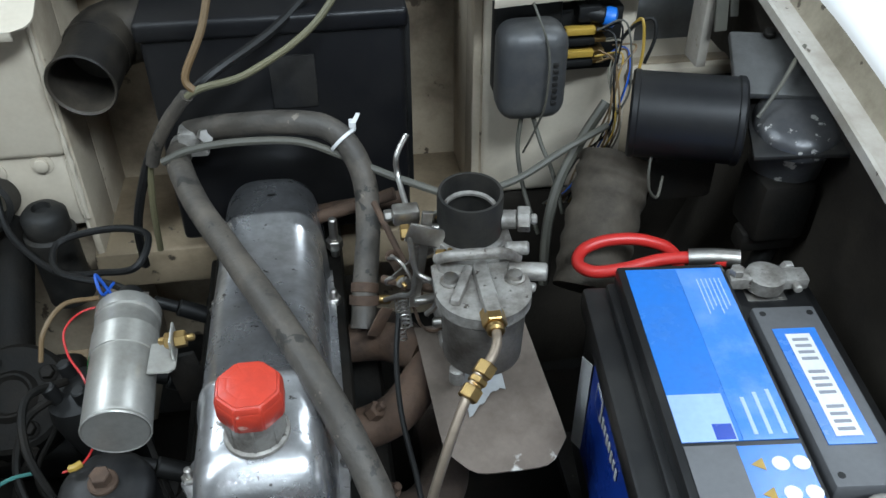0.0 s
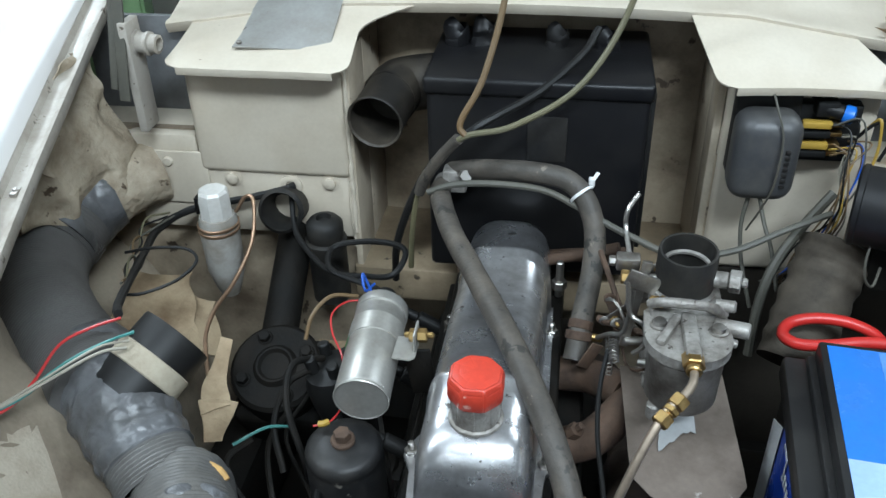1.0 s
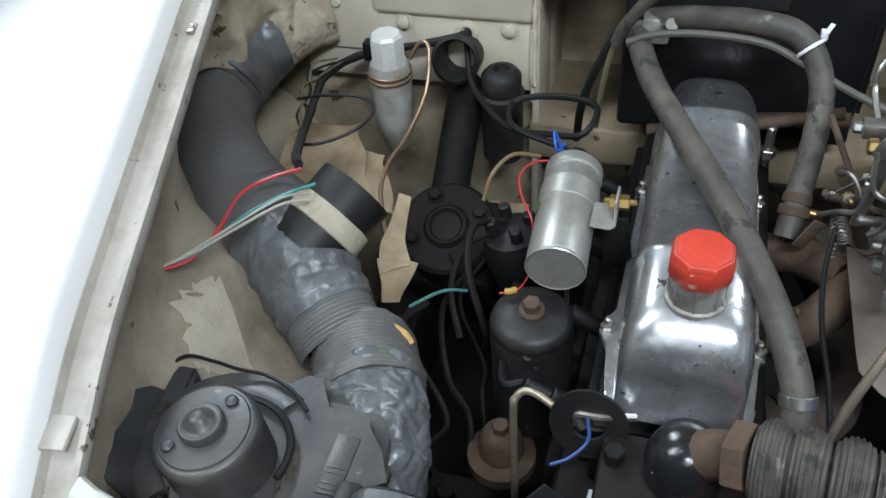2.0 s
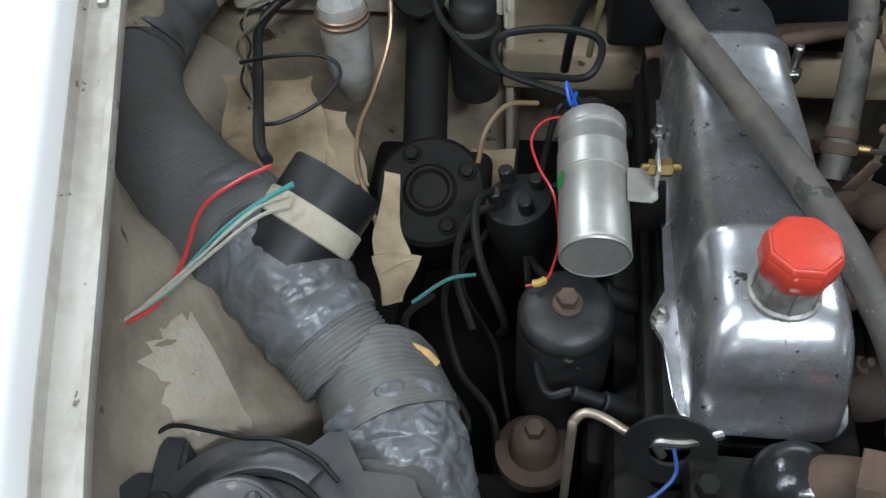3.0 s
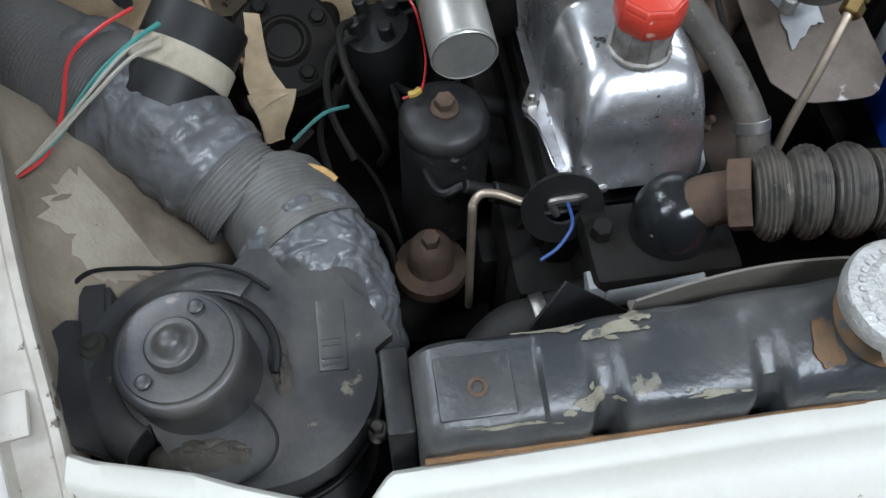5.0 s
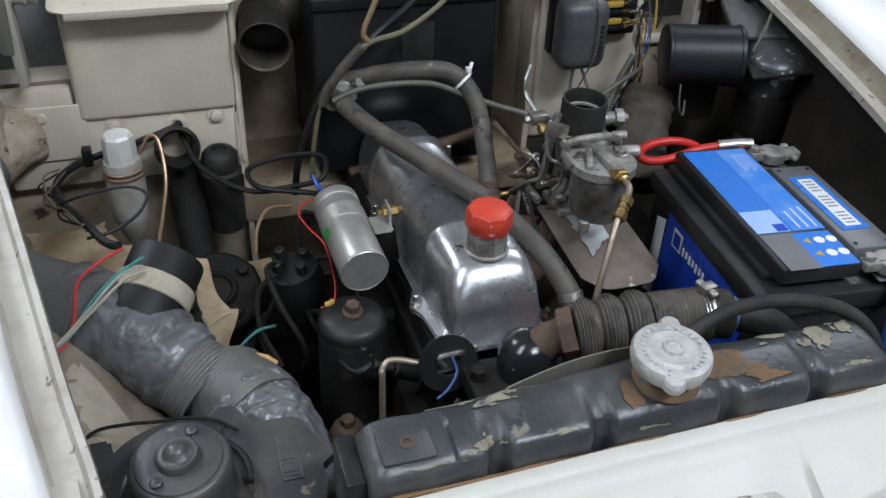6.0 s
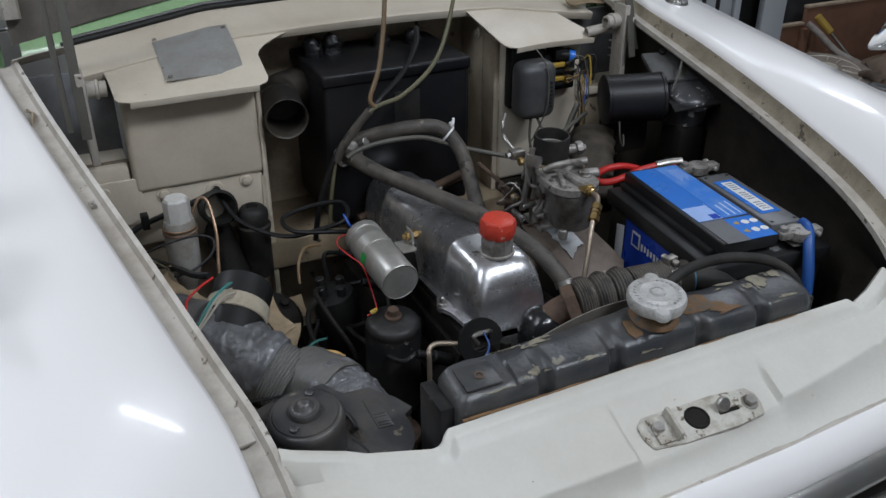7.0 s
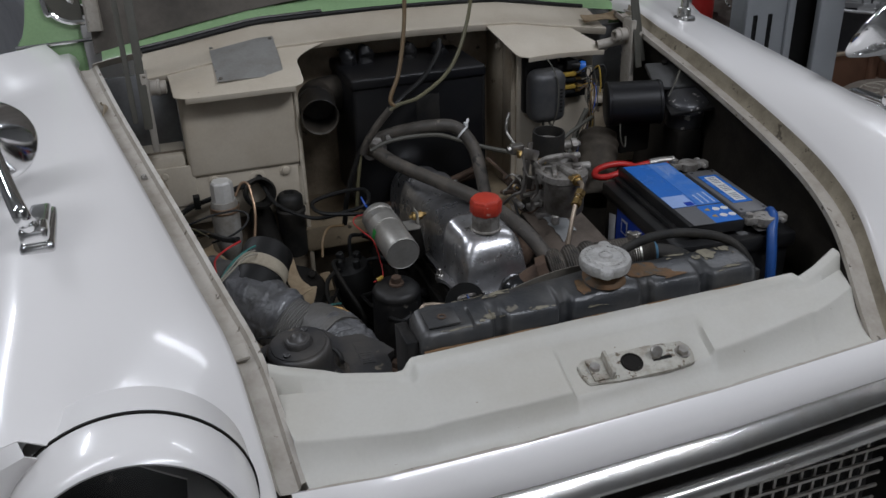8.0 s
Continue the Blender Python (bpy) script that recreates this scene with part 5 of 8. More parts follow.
SLEEVE = surface("worn_grey_sleeve", (0.085, 0.083, 0.079), 0.5, stain=(0.14, 0.128, 0.11), amount=0.6, scale=16, bump=0.25)
part("elbow_sleeve", tube([(-0.246, 0.206, 0.719), (-0.240, 0.190, 0.725), (-0.233, 0.174, 0.727), (-0.226, 0.160, 0.725)], lambda u: 0.0425 + 0.00012 * math.sin(u * 120) - 0.003 * max(0.0, 0.1 - u) / 0.1, 64, 60, wobble=0.09, seed=2), SLEEVE, duct, "grey sleeve at the start of the elbow", smooth=60)
part("elbow_wrap", tube([(-0.233, 0.174, 0.726), (-0.224, 0.156, 0.724), (-0.216, 0.139, 0.717), (-0.211, 0.123, 0.707), (-0.208, 0.108, 0.694), (-0.206, 0.097, 0.680)], lambda u: 0.0432 - 0.004 * u + 0.0010 * math.sin(u * 23), 140, 44, wobble=0.08, seed=7, crease=0.15), TAPE, duct, "taped elbow to the blower", smooth=180)
part("foam_edge", tube([(-0.224, 0.209, 0.755), (-0.213, 0.206, 0.753), (-0.203, 0.199, 0.748)], 0.0030, 10, wobble=0.8), surface("yellow_foam", (0.50, 0.30, 0.10), 0.9, stain=(0.34, 0.2, 0.08), amount=0.7, scale=90, bump=0.6), duct, "scrap of yellow foam")
part("foam_edge", tube([(-0.186, 0.104, 0.712), (-0.182, 0.098, 0.708)], 0.003, 8, wobble=0.5), CARD, duct, "scrap of tan foam at the tape end")
part("taped_cone", tube([(-0.462, 0.555, 0.80), (-0.484, 0.537, 0.795), (-0.501, 0.512, 0.787), (-0.507, 0.485, 0.776)], lambda u: 0.043 + 0.0115 * min(1.0, 1.3 * u), 32, 10, wobble=0.12, seed=5), TAPE, duct, "grey tape over the hose joint", smooth=75)
tee = part("branch_stub", lathe([(0.034, -0.045), (0.034, 0.022), (0.0335, 0.024), (0.031, 0.024), (0.030, -0.03), (0.004, -0.03)], V(-0.293, 0.292, 0.790), V(-0.255, 0.355, 0.825), 40, False), W_BLACK, duct, "open black plastic branch stub")
part("cloth_band", lathe([(0.0345, -0.022), (0.0357, -0.021), (0.0357, -0.004), (0.0345, -0.003)], V(-0.293, 0.292, 0.790), V(-0.255, 0.355, 0.825), 40, False), CLOTH_TAPE, duct, "cream cloth tape band")
solo("duct_spigot", tube([(-0.425, 0.592, 0.81), (-0.438, 0.578, 0.808), (-0.458, 0.558, 0.803), (-0.474, 0.54, 0.797)], 0.040, 44, 14, wobble=0.16, crease=0.05), UNDERSEAL, "cream painted spigot on the bulkhead", "spigot")

# insulation card under the duct
solo("insulation_card", crumpled((-0.43, 0.475, 0.735), (-0.345, 0.48, 0.738), (-0.312, 0.385, 0.715), (-0.40, 0.36, 0.715), 14, 0.012, 2), CARD, "torn tan insulation card with brown stains", "card", "torn insulation cards", smooth=35)
solo("insulation_card", crumpled((-0.345, 0.47, 0.727), (-0.315, 0.462, 0.72), (-0.285, 0.385, 0.70), (-0.314, 0.38, 0.712), 12, 0.012, 8), CARD, "brown stained fold of insulation card", "card", "torn insulation cards", smooth=35)
solo("insulation_card", crumpled((-0.262, 0.346, 0.768), (-0.250, 0.346, 0.764), (-0.233, 0.284, 0.742), (-0.259, 0.272, 0.740), 18, 0.008, 5), CARD, "folded tan insulation card hanging beside the duct", "card", "torn insulation cards", smooth=35)
solo("insulation_card", crumpled((-0.258, 0.285, 0.746), (-0.231, 0.288, 0.741), (-0.233, 0.266, 0.712), (-0.252, 0.260, 0.716), 14, 0.010, 9), CARD, "stained end of insulation card", "card", "torn insulation cards", smooth=35)


def on_arch(y, t):
    """A point on the skin of the inner wing at length y and step t of its section."""
    i = max(k for k, row in enumerate(arch_rows[:-1]) if k == 0 or row[3].y <= y)
    f = max(0.0, min(1.0, (y - arch_rows[i][3].y) / (arch_rows[i + 1][3].y - arch_rows[i][3].y)))
    a, b = arch_rows[i], arch_rows[i + 1]
    k = int(t)
    return a[k].lerp(b[k], f).lerp(a[k + 1].lerp(b[k + 1], f), t - k)


ring = []
corners = [(0.206, 2.85), (0.156, 3.75), (0.128, 3.35), (0.160, 2.15)]
for k in range(4):
    (y0, t0), (y1, t1) = corners[k], corners[(k + 1) % 4]
    for i in range(10):
        y, t = y0 + (y1 - y0) * i / 10, t0 + (t1 - t0) * i / 10
        if k:
            y += 0.008 * noise.noise(V(y * 130, t * 3, 5)) + 0.004 * noise.noise(V(y * 420, t * 9, 5))
            t += 0.2 * noise.noise(V(y * 130, t * 3, 9)) + 0.12 * noise.noise(V(y * 420, t * 9, 2))
        ring.append((y, t))
rows = []
for y, t in ring + ring[:1]:
    rows.append([on_arch(0.165 + (y - 0.165) * f, 3.05 + (t - 3.05) * f) + V(0.0016, 0, 0.0012) * (1 if f < 1 else -0.8) for f in (0.02, 0.2, 0.4, 0.6, 0.8, 0.97, 1.0)])
solo("arch_patch", loft(rows), PALE_DIRT, "pale gritty sharp-edged panel on the inner wing", "panel", smooth=60)

# wires across the duct
for name, m, pts, r in (("loose_wire", W_RED, [(-0.305, 0.30, 0.838), (-0.325, 0.283, 0.838), (-0.342, 0.262, 0.835), (-0.345, 0.225, 0.828), (-0.352, 0.195, 0.825), (-0.372, 0.175, 0.826), (-0.388, 0.155, 0.83)], 0.0017),
                        ("loose_wire", W_TEAL, [(-0.288, 0.287, 0.834), (-0.302, 0.272, 0.836), (-0.322, 0.245, 0.834), (-0.345, 0.205, 0.828), (-0.368, 0.18, 0.826), (-0.386, 0.158, 0.83)], 0.0016),
                        ("loose_wire", W_TEAL, [(-0.290, 0.291, 0.832), (-0.31, 0.268, 0.834), (-0.328, 0.24, 0.834), (-0.35, 0.202, 0.826)], 0.0014),
                        ("loose_wire", W_WHITE, [(-0.288, 0.272, 0.830), (-0.305, 0.258, 0.834), (-0.33, 0.225, 0.832), (-0.352, 0.196, 0.829), (-0.38, 0.165, 0.828), (-0.39, 0.15, 0.832)], 0.0017),
                        ("loose_wire", W_WHITE, [(-0.29, 0.28, 0.831), (-0.308, 0.262, 0.836), (-0.335, 0.22, 0.834), (-0.358, 0.19, 0.829)], 0.0013)):
    solo(name, tube([(x - 0.013, y - 0.010, z - 0.006) for x, y, z in pts], r * 0.8, 6), m, {"red_wire": "thin red wire lying across the duct", "teal_wire": "thin teal wire lying across the duct", "pale_wire": "thin pale wire lying across the duct"}[m.name], "wire", "loose wires on the duct")
solo("wiring_loom", tube([(-0.252, 0.576, 0.807), (-0.262, 0.568, 0.805), (-0.29, 0.562, 0.799), (-0.33, 0.558, 0.79), (-0.372, 0.545, 0.783), (-0.390, 0.505, 0.782), (-0.378, 0.45, 0.79), (-0.355, 0.38, 0.81), (-0.334, 0.315, 0.826), (-0.321, 0.292, 0.834)], 0.0042, 8, wobble=0.35), W_BLACK, "black taped wiring loom with frayed wires", "wiring loom")
for k in range(4):
    o = V(0.004 * math.cos(k * 1.7), 0.0, 0.004 * math.sin(k * 1.7))
    solo("frayed_wire", tube([V(-0.385, 0.53, 0.785) + o, V(-0.398, 0.50, 0.788) + o * 2.2, V(-0.392, 0.46, 0.79) - o * 1.5, V(-0.372, 0.41, 0.80) + o * 1.8, V(-0.352, 0.36, 0.815) - o], 0.0012, 6), (W_GREY, W_OLIVE, W_BLACK, W_BROWN)[k], "thin frayed wire beside the taped loom", "wire", "frayed wires of the loom")
solo("loom_clip", box(-0.362, -0.352, 0.545, 0.559, 0.779, 0.80, 0.001), W_BLACK, "small black loom clip", "clip")
solo("wire_loop", tube([(-0.378, 0.415, 0.812), (-0.345, 0.412, 0.822), (-0.31, 0.41, 0.825), (-0.295, 0.398, 0.82), (-0.305, 0.372, 0.815), (-0.33, 0.352, 0.812), (-0.352, 0.352, 0.808)], 0.0016, 6), W_BLACK, "loop of thin black wire", "wire")

# ---- brake reservoir, steering box ----
res = thing("brake_reservoir", (-0.319, 0.508, 0.69), "milky plastic brake fluid reservoir with a white cap", "reservoir")
part("body", lathe([(0.010, -0.135), (0.014, -0.125), (0.0205, -0.10), (0.0215, -0.05), (0.0205, -0.036), (0.019, -0.032)], V(-0.319, 0.508, 0.836), V(-0.319, 0.508, 0.9), 28), MILKY, res, "stained milky reservoir body")
part("cap", lathe([(0.0175, -0.034), (0.0175, -0.010), (0.0165, -0.003), (0.014, 0.0), (0.002, 0.0005)], V(-0.319, 0.508, 0.836), V(-0.319, 0.508, 0.9), 8), surface("milky_cap", (0.62, 0.605, 0.57), 0.35, stain=(0.45, 0.42, 0.37), amount=0.5, scale=40, bump=0.05), res, "white faceted screw cap", smooth=20)
for z in (0.792, 0.786):
    part("clip_ring", lathe([(0.0215, 0), (0.0228, 0.0008), (0.0228, 0.0032), (0.0215, 0.004)], V(-0.319, 0.508, z), V(-0.319, 0.508, 0.9), 28, False), COPPER, res, "copper coloured clamp ring")
solo("brake_pipe", tube([(-0.30, 0.515, 0.805), (-0.288, 0.52, 0.822), (-0.278, 0.515, 0.818), (-0.276, 0.49, 0.785), (-0.285, 0.45, 0.76), (-0.291, 0.41, 0.755), (-0.286, 0.37, 0.755), (-0.272, 0.335, 0.757), (-0.258, 0.305, 0.752), (-0.244, 0.285, 0.742)], 0.0022, 8), COPPER, "bent copper brake pipe", "pipe")
steer = thing("steering_box", (-0.24, 0.42, 0.56), "greasy black steering box with a bolted cover", "steering box")
stm = pose(-0.24, 0.417, 0.674, 28, 0, 0)
part("cover", turned(lathe([(0.05, -0.04), (0.05, 0), (0.046, 0.004), (0.024, 0.005), (0.02, 0.01), (0.018, 0.01), (0.015, 0.006), (0.002, 0.007)], V(0, 0, 0), V(0, 0, 1), 30), stm), GRIME_AND_SHADE, steer, "round greasy cover")
for a in (30, 120, 210, 300):
    part("bolt", turned(merge(cyl(V(0, 0, 0), V(0, 0, 0.003), 0.0085, 14), hexnut(V(0, 0, 0.003), V(0, 0, 0.010), 0.0065)), stm @ pose(0.036 * math.cos(radians(a)), 0.036 * math.sin(radians(a)), 0.003)), GRIME_AND_SHADE, steer, "oily cover bolt")
part("body", turned(box(-0.05, 0.05, -0.05, 0.05, -0.13, -0.03, 0.012, 3), stm), GRIME_AND_SHADE, steer, "cast steering box body")
part("column", cyl(V(-0.25, 0.45, 0.67), V(-0.26, 0.60, 0.75), 0.02, 20), GRIME_AND_SHADE, steer, "dark steering column")
mc = thing("master_cylinder", (-0.215, 0.56, 0.70), "dusty black rubber-capped cylinder on the bulkhead", "cylinder")
part("body", lathe([(0.022, -0.07), (0.022, 0), (0.024, 0.004), (0.024, 0.01), (0.018, 0.014)], V(-0.213, 0.55, 0.745), V(-0.213, 0.548, 0.8), 24), RUBBER, mc, "dark cylinder body")
part("cap", lathe([(0.019, 0), (0.021, 0.003), (0.021, 0.02), (0.016, 0.026), (0.009, 0.028), (0.008, 0.022), (0.001, 0.021)], V(-0.213, 0.549, 0.756), V(-0.213, 0.547, 0.9), 24), RUBBER, mc, "ribbed rubber cap")
solo("grommet_tube", lathe([(0.022, 0), (0.024, 0.05), (0.026, 0.056), (0.022, 0.06), (0.018, 0.05), (0.017, 0.01), (0.001, 0.01)], V(-0.262, 0.595, 0.775), V(-0.258, 0.52, 0.80), 24, False), RUBBER, "dark rubber boot in the bulkhead", "rubber boot")
solo("lead_loop", tube([(-0.256, 0.576, 0.806), (-0.25, 0.555, 0.795), (-0.235, 0.52, 0.775), (-0.19, 0.475, 0.765), (-0.145, 0.455, 0.775), (-0.112, 0.44, 0.79), (-0.105, 0.47, 0.80), (-0.14, 0.49, 0.795), (-0.185, 0.49, 0.785), (-0.18, 0.455, 0.78), (-0.13, 0.43, 0.78), (-0.11, 0.40, 0.79)], 0.0032, 8), W_BLACK, "thick black coil lead in a loose loop", "cable")
solo("throttle_rod", tube([(-0.15, 0.44, 0.76), (-0.175, 0.43, 0.765), (-0.19, 0.41, 0.755), (-0.195, 0.395, 0.735)], 0.0021, 8), W_BROWN, "dull bent bare metal rod", "rod")

# ---- heater ----
heater = thing("heater", (0.02, 0.63, 0.72), "satin black heater box in the bulkhead recess", "heater")
part("case", box(-0.094, 0.130, 0.556, 0.712, 0.725, 0.938, 0.006, 3), HEATER, heater, "plain black steel case")
part("lid", box(-0.097, 0.133, 0.552, 0.712, 0.934, 0.953, 0.005, 3), HEATER, heater, "black lid with rounded edges")
part("side_strap", box(0.130, 0.135, 0.565, 0.575, 0.76, 0.94, 0.001), W_BLACK, heater, "black side strap")
inl = part("air_inlet", lathe([(0.029, -0.05), (0.029, 0.014), (0.0305, 0.018), (0.0295, 0.02), (0.0275, 0.018), (0.027, -0.04), (0.002, -0.045)], V(-0.147, 0.575, 0.901), V(-0.156, 0.50, 0.893), 36, False), INLET, heater, "open round air inlet stub")
part("inlet_body", tube([(-0.144, 0.61, 0.904), (-0.135, 0.64, 0.906), (-0.10, 0.66, 0.905), (-0.09, 0.665, 0.90)], 0.031, 24), INLET, heater, "curved inlet body")
for x, h in ((-0.075, 0.02), (-0.045, 0.025), (0.035, 0.018), (0.085, 0.016)):
    part("knob", tube([(x, 0.655, 0.950), (x + 0.001, 0.656, 0.953 + h * 0.4), (x - 0.002, 0.655, 0.953 + h * 0.75), (x + 0.003, 0.657, 0.953 + h)], lambda u: 0.0145 - 0.005 * u * u, 16, 6, wobble=0.6, seed=x * 90), HEATER, heater, "perished black rubber plug", smooth=30)
solo("recess_clip", box(0.075, 0.11, 0.708, 0.7148, 0.975, 0.992, 0.001), STEEL, "small bright metal clip on the bulkhead", "clip")
tap = thing("heater_tap", (-0.075, 0.515, 0.82), "corroded heater tap beside the heater", "tap")
part("body", merge(cyl(V(-0.078, 0.53, 0.835), V(-0.075, 0.56, 0.835), 0.011, 14), box(-0.075, -0.05, 0.53, 0.55, 0.835, 0.86, 0.003)), CAST, tap, "corroded tap body")
part("screw", hexnut(V(-0.052, 0.53, 0.857), V(-0.048, 0.52, 0.862), 0.007), STEEL, tap, "bright tap screw")

# ---- hoses ----
hh = thing("heater_hose", (0.0, 0.33, 0.82), "dusty grey heater hose lying over the rocker cover", "hose", "heater hoses")
part("rubber", tube([(-0.076, 0.535, 0.84), (-0.073, 0.505, 0.846), (-0.055, 0.45, 0.842), (-0.02, 0.375, 0.838), (0.02, 0.29, 0.832), (0.05, 0.225, 0.815), (0.068, 0.185, 0.79), (0.072, 0.165, 0.765)], 0.0106, 16, 10, wobble=0.06), HOSE, hh)
part("hose_clip", lathe([(0.0113, 0), (0.012, 0.0006), (0.012, 0.008), (0.0113, 0.0086)], V(0.0695, 0.182, 0.787), V(0.0715, 0.17, 0.77), 24, False), STEEL, hh, "worn steel hose clip")
hh = thing("heater_hose", (0.03, 0.5, 0.82), "dusty grey heater hose arching to the manifold", "hose", "heater hoses")
part("rubber", tube([(-0.068, 0.55, 0.85), (-0.03, 0.525, 0.868), (0.03, 0.508, 0.876), (0.062, 0.50, 0.868), (0.081, 0.482, 0.84), (0.083, 0.455, 0.805), (0.076, 0.415, 0.775), (0.07, 0.385, 0.745)], 0.0106, 16, 10, wobble=0.06), HOSE, hh)
part("hose_clip", lathe([(0.0113, 0), (0.012, 0.0006), (0.012, 0.008), (0.0113, 0.0086)], V(0.0755, 0.412, 0.772), V(0.072, 0.395, 0.755), 24, False), RUST, hh, "rusty hose clip")
tie = thing("cable_tie", (0.07, 0.495, 0.85), "white plastic cable tie round the hose", "cable tie")
part("loop", lathe([(0.0122, -0.0016), (0.0132, -0.0014), (0.0132, 0.0014), (0.0122, 0.0016)], V(0.068, 0.4965, 0.862), V(0.082, 0.485, 0.848), 24, False), LABEL, tie)
part("tail", merge(box(0.074, 0.080, 0.50, 0.508, 0.868, 0.876, 0.001), turned(box(-0.002, 0.002, -0.006, 0.004, -0.0006, 0.0006, 0.0003), pose(0.081, 0.506, 0.878, 25, 0, -30))), LABEL, tie)
solo("accelerator_cable", tube([(-0.085, 0.50, 0.852), (-0.06, 0.50, 0.862), (-0.02, 0.50, 0.866), (0.03, 0.50, 0.862), (0.065, 0.492, 0.85), (0.09, 0.48, 0.842), (0.12, 0.465, 0.835), (0.16, 0.45, 0.828), (0.21, 0.46, 0.83), (0.26, 0.48, 0.845), (0.30, 0.49, 0.86)], 0.0034, 8), W_GREY, "dusty grey control cable crossing the bay", "cable")
solo("bonnet_wire", tube([(0.005, 0.55, 1.30), (-0.005, 0.54, 1.15), (-0.012, 0.525, 1.05), (-0.03, 0.505, 0.975), (-0.05, 0.492, 0.935), (-0.045, 0.488, 0.922)], 0.0032, 8), W_BROWN, "brown wire hanging from the bonnet", "wire", "bonnet wires")
solo("bonnet_wire", tube([(0.13, 0.57, 1.30), (0.115, 0.56, 1.12), (0.10, 0.55, 1.03), (0.06, 0.52, 0.965), (0.0, 0.495, 0.932), (-0.045, 0.488, 0.922), (-0.075, 0.50, 0.89), (-0.095, 0.51, 0.855), (-0.105, 0.515, 0.80), (-0.11, 0.52, 0.745)], 0.003, 8), W_OLIVE, "olive wire hanging from the bonnet", "wire", "bonnet wires")
solo("bonnet_wire", tube([(0.075, 0.62, 0.985), (0.06, 0.59, 0.968), (0.02, 0.545, 0.945), (-0.03, 0.505, 0.928), (-0.06, 0.50, 0.905), (-0.088, 0.51, 0.868), (-0.11, 0.515, 0.82), (-0.125, 0.52, 0.77), (-0.13, 0.53, 0.72)], 0.0042, 8), W_BLACK, "black sleeved loom running down beside the heater", "wire", "bonnet wires")
solo("loom_sleeve", tube([(-0.052, 0.49, 0.918), (-0.07, 0.498, 0.895), (-0.088, 0.507, 0.865), (-0.096, 0.51, 0.845)], 0.0058, 10, wobble=0.15), HOSE, "dusty sleeve binding the loom", "sleeve")
# ---- radiator ----
rad = thing("radiator", (0.035, 0.01, 0.45), "black radiator with chipped paint behind the slam panel", "radiator")
GROOVES = (-0.082, -0.004, 0.098, 0.176)


def tank_row(x):
    g = max([math.exp(-((x - c) / 0.0075) ** 4) for c in GROOVES])
    pad = 1.0 if x < -0.112 else 0.0
    hump = 0.005 * math.exp(-((x - 0.062) / 0.05) ** 2)
    base = [(-0.012, 0.775), (-0.0255, 0.778), (-0.0268, 0.80), (-0.0268, 0.822), (-0.0262, 0.8305), (-0.0235, 0.8365), (-0.0195, 0.8395), (-0.015, 0.841), (-0.004, 0.8432), (0.008, 0.845), (0.021, 0.845), (0.027, 0.841), (0.030, 0.828), (0.030, 0.79), (0.030, 0.775)]
    row = []
    back = 0.011 * max(0.0, min(1.0, (-0.02 - x) / 0.11))
    base = [(y - back * max(0.0, (k - 7) / 7), z) for k, (y, z) in enumerate(base)]
    for k, (y, z) in enumerate(base):
        d = 0.0085 * g if 1 <= k <= 5 else 0.0055 * g if k <= 7 else 0.002 * g if k < 10 else 0
        dent = 0.0016 * noise.noise(V(x * 38, y * 55, z * 55)) if 2 <= k <= 11 else 0
        row.append(V(x, y + d + dent, z - (d * 0.75 if k >= 4 else 0) - 0.0035 * pad * (4 <= k <= 9) + (hump if 7 <= k <= 11 else hump * 0.4 if k > 4 else 0) + dent))
    return row


xs = [-0.172 + 0.419 * k / 200 for k in range(201)]
rows = []
for x in xs:
    e = min(x + 0.172, 0.247 - x)
    sh = 1 - 0.12 * max(0, 1 - e / 0.012) ** 2
    row = tank_row(x)
    rows.append([V(p.x, 0.008 + (p.y - 0.008) * sh, 0.775 + (p.z - 0.775) * sh) for p in row])
bm = loft(rows)
for end in (rows[0], rows[-1]):
    bm.faces.new([bm.verts.new(p) for p in end])
bmesh.ops.remove_doubles(bm, verts=bm.verts, dist=1e-5)
tank = part("header_tank", bm, RADIATOR, rad, "black header tank with pressed grooves and flaking paint", smooth=50)
part("tank_flange", box(-0.176, 0.251, -0.027, 0.034, 0.770, 0.7755, 0.0015), RUST, tank, "rusty seam below the tank")
part("pad", turned(box(-0.018, 0.018, -0.0155, 0.0155, -0.0015, 0.0012, 0.001), pose(-0.1435, -0.0035, 0.8412, 6, 0, 0)), RADIATOR, tank, "small raised pad with a drilled hole")
part("hole", lathe([(0.0042, 0), (0.005, 0.0009), (0.003, 0.001), (0.0028, 0.0)], V(-0.1425, -0.005, 0.8424), V(-0.1425, -0.1, 1.8), 16, False), RUST, tank, "rusty drilled hole")


def tank_patch(cx, ck, rx, rk, seed, material, label):
    """A thin ragged flake that follows the skin of the tank, about section x = cx and profile step ck."""
    rows = []
    for i in range(61):
        a = 2 * math.pi * i / 60
        row = []
        for f in (0.02, 0.5, 1.0):
            rag = 1 + 0.75 * noise.noise(V(1.3 * math.cos(a), 1.3 * math.sin(a), seed)) + 0.22 * noise.noise(V(4.5 * math.cos(a), 4.5 * math.sin(a), seed)) + 0.14 * noise.noise(V(12 * math.cos(a), 12 * math.sin(a), seed))
            x = max(-0.165, min(0.24, cx + rx * rag * f * math.cos(a)))
            k = max(1.0, min(12.9, ck + rk * rag * f * math.sin(a)))
            sec = tank_row(x)
            p, q = sec[int(k)], sec[int(k) + 1]
            n = V(0, -(q.z - p.z), q.y - p.y).normalized()
            row.append(p.lerp(q, k - int(k)) + n * 0.0007)
        rows.append(row)
    part("flake", loft(rows, -0.0005), material, tank, label)


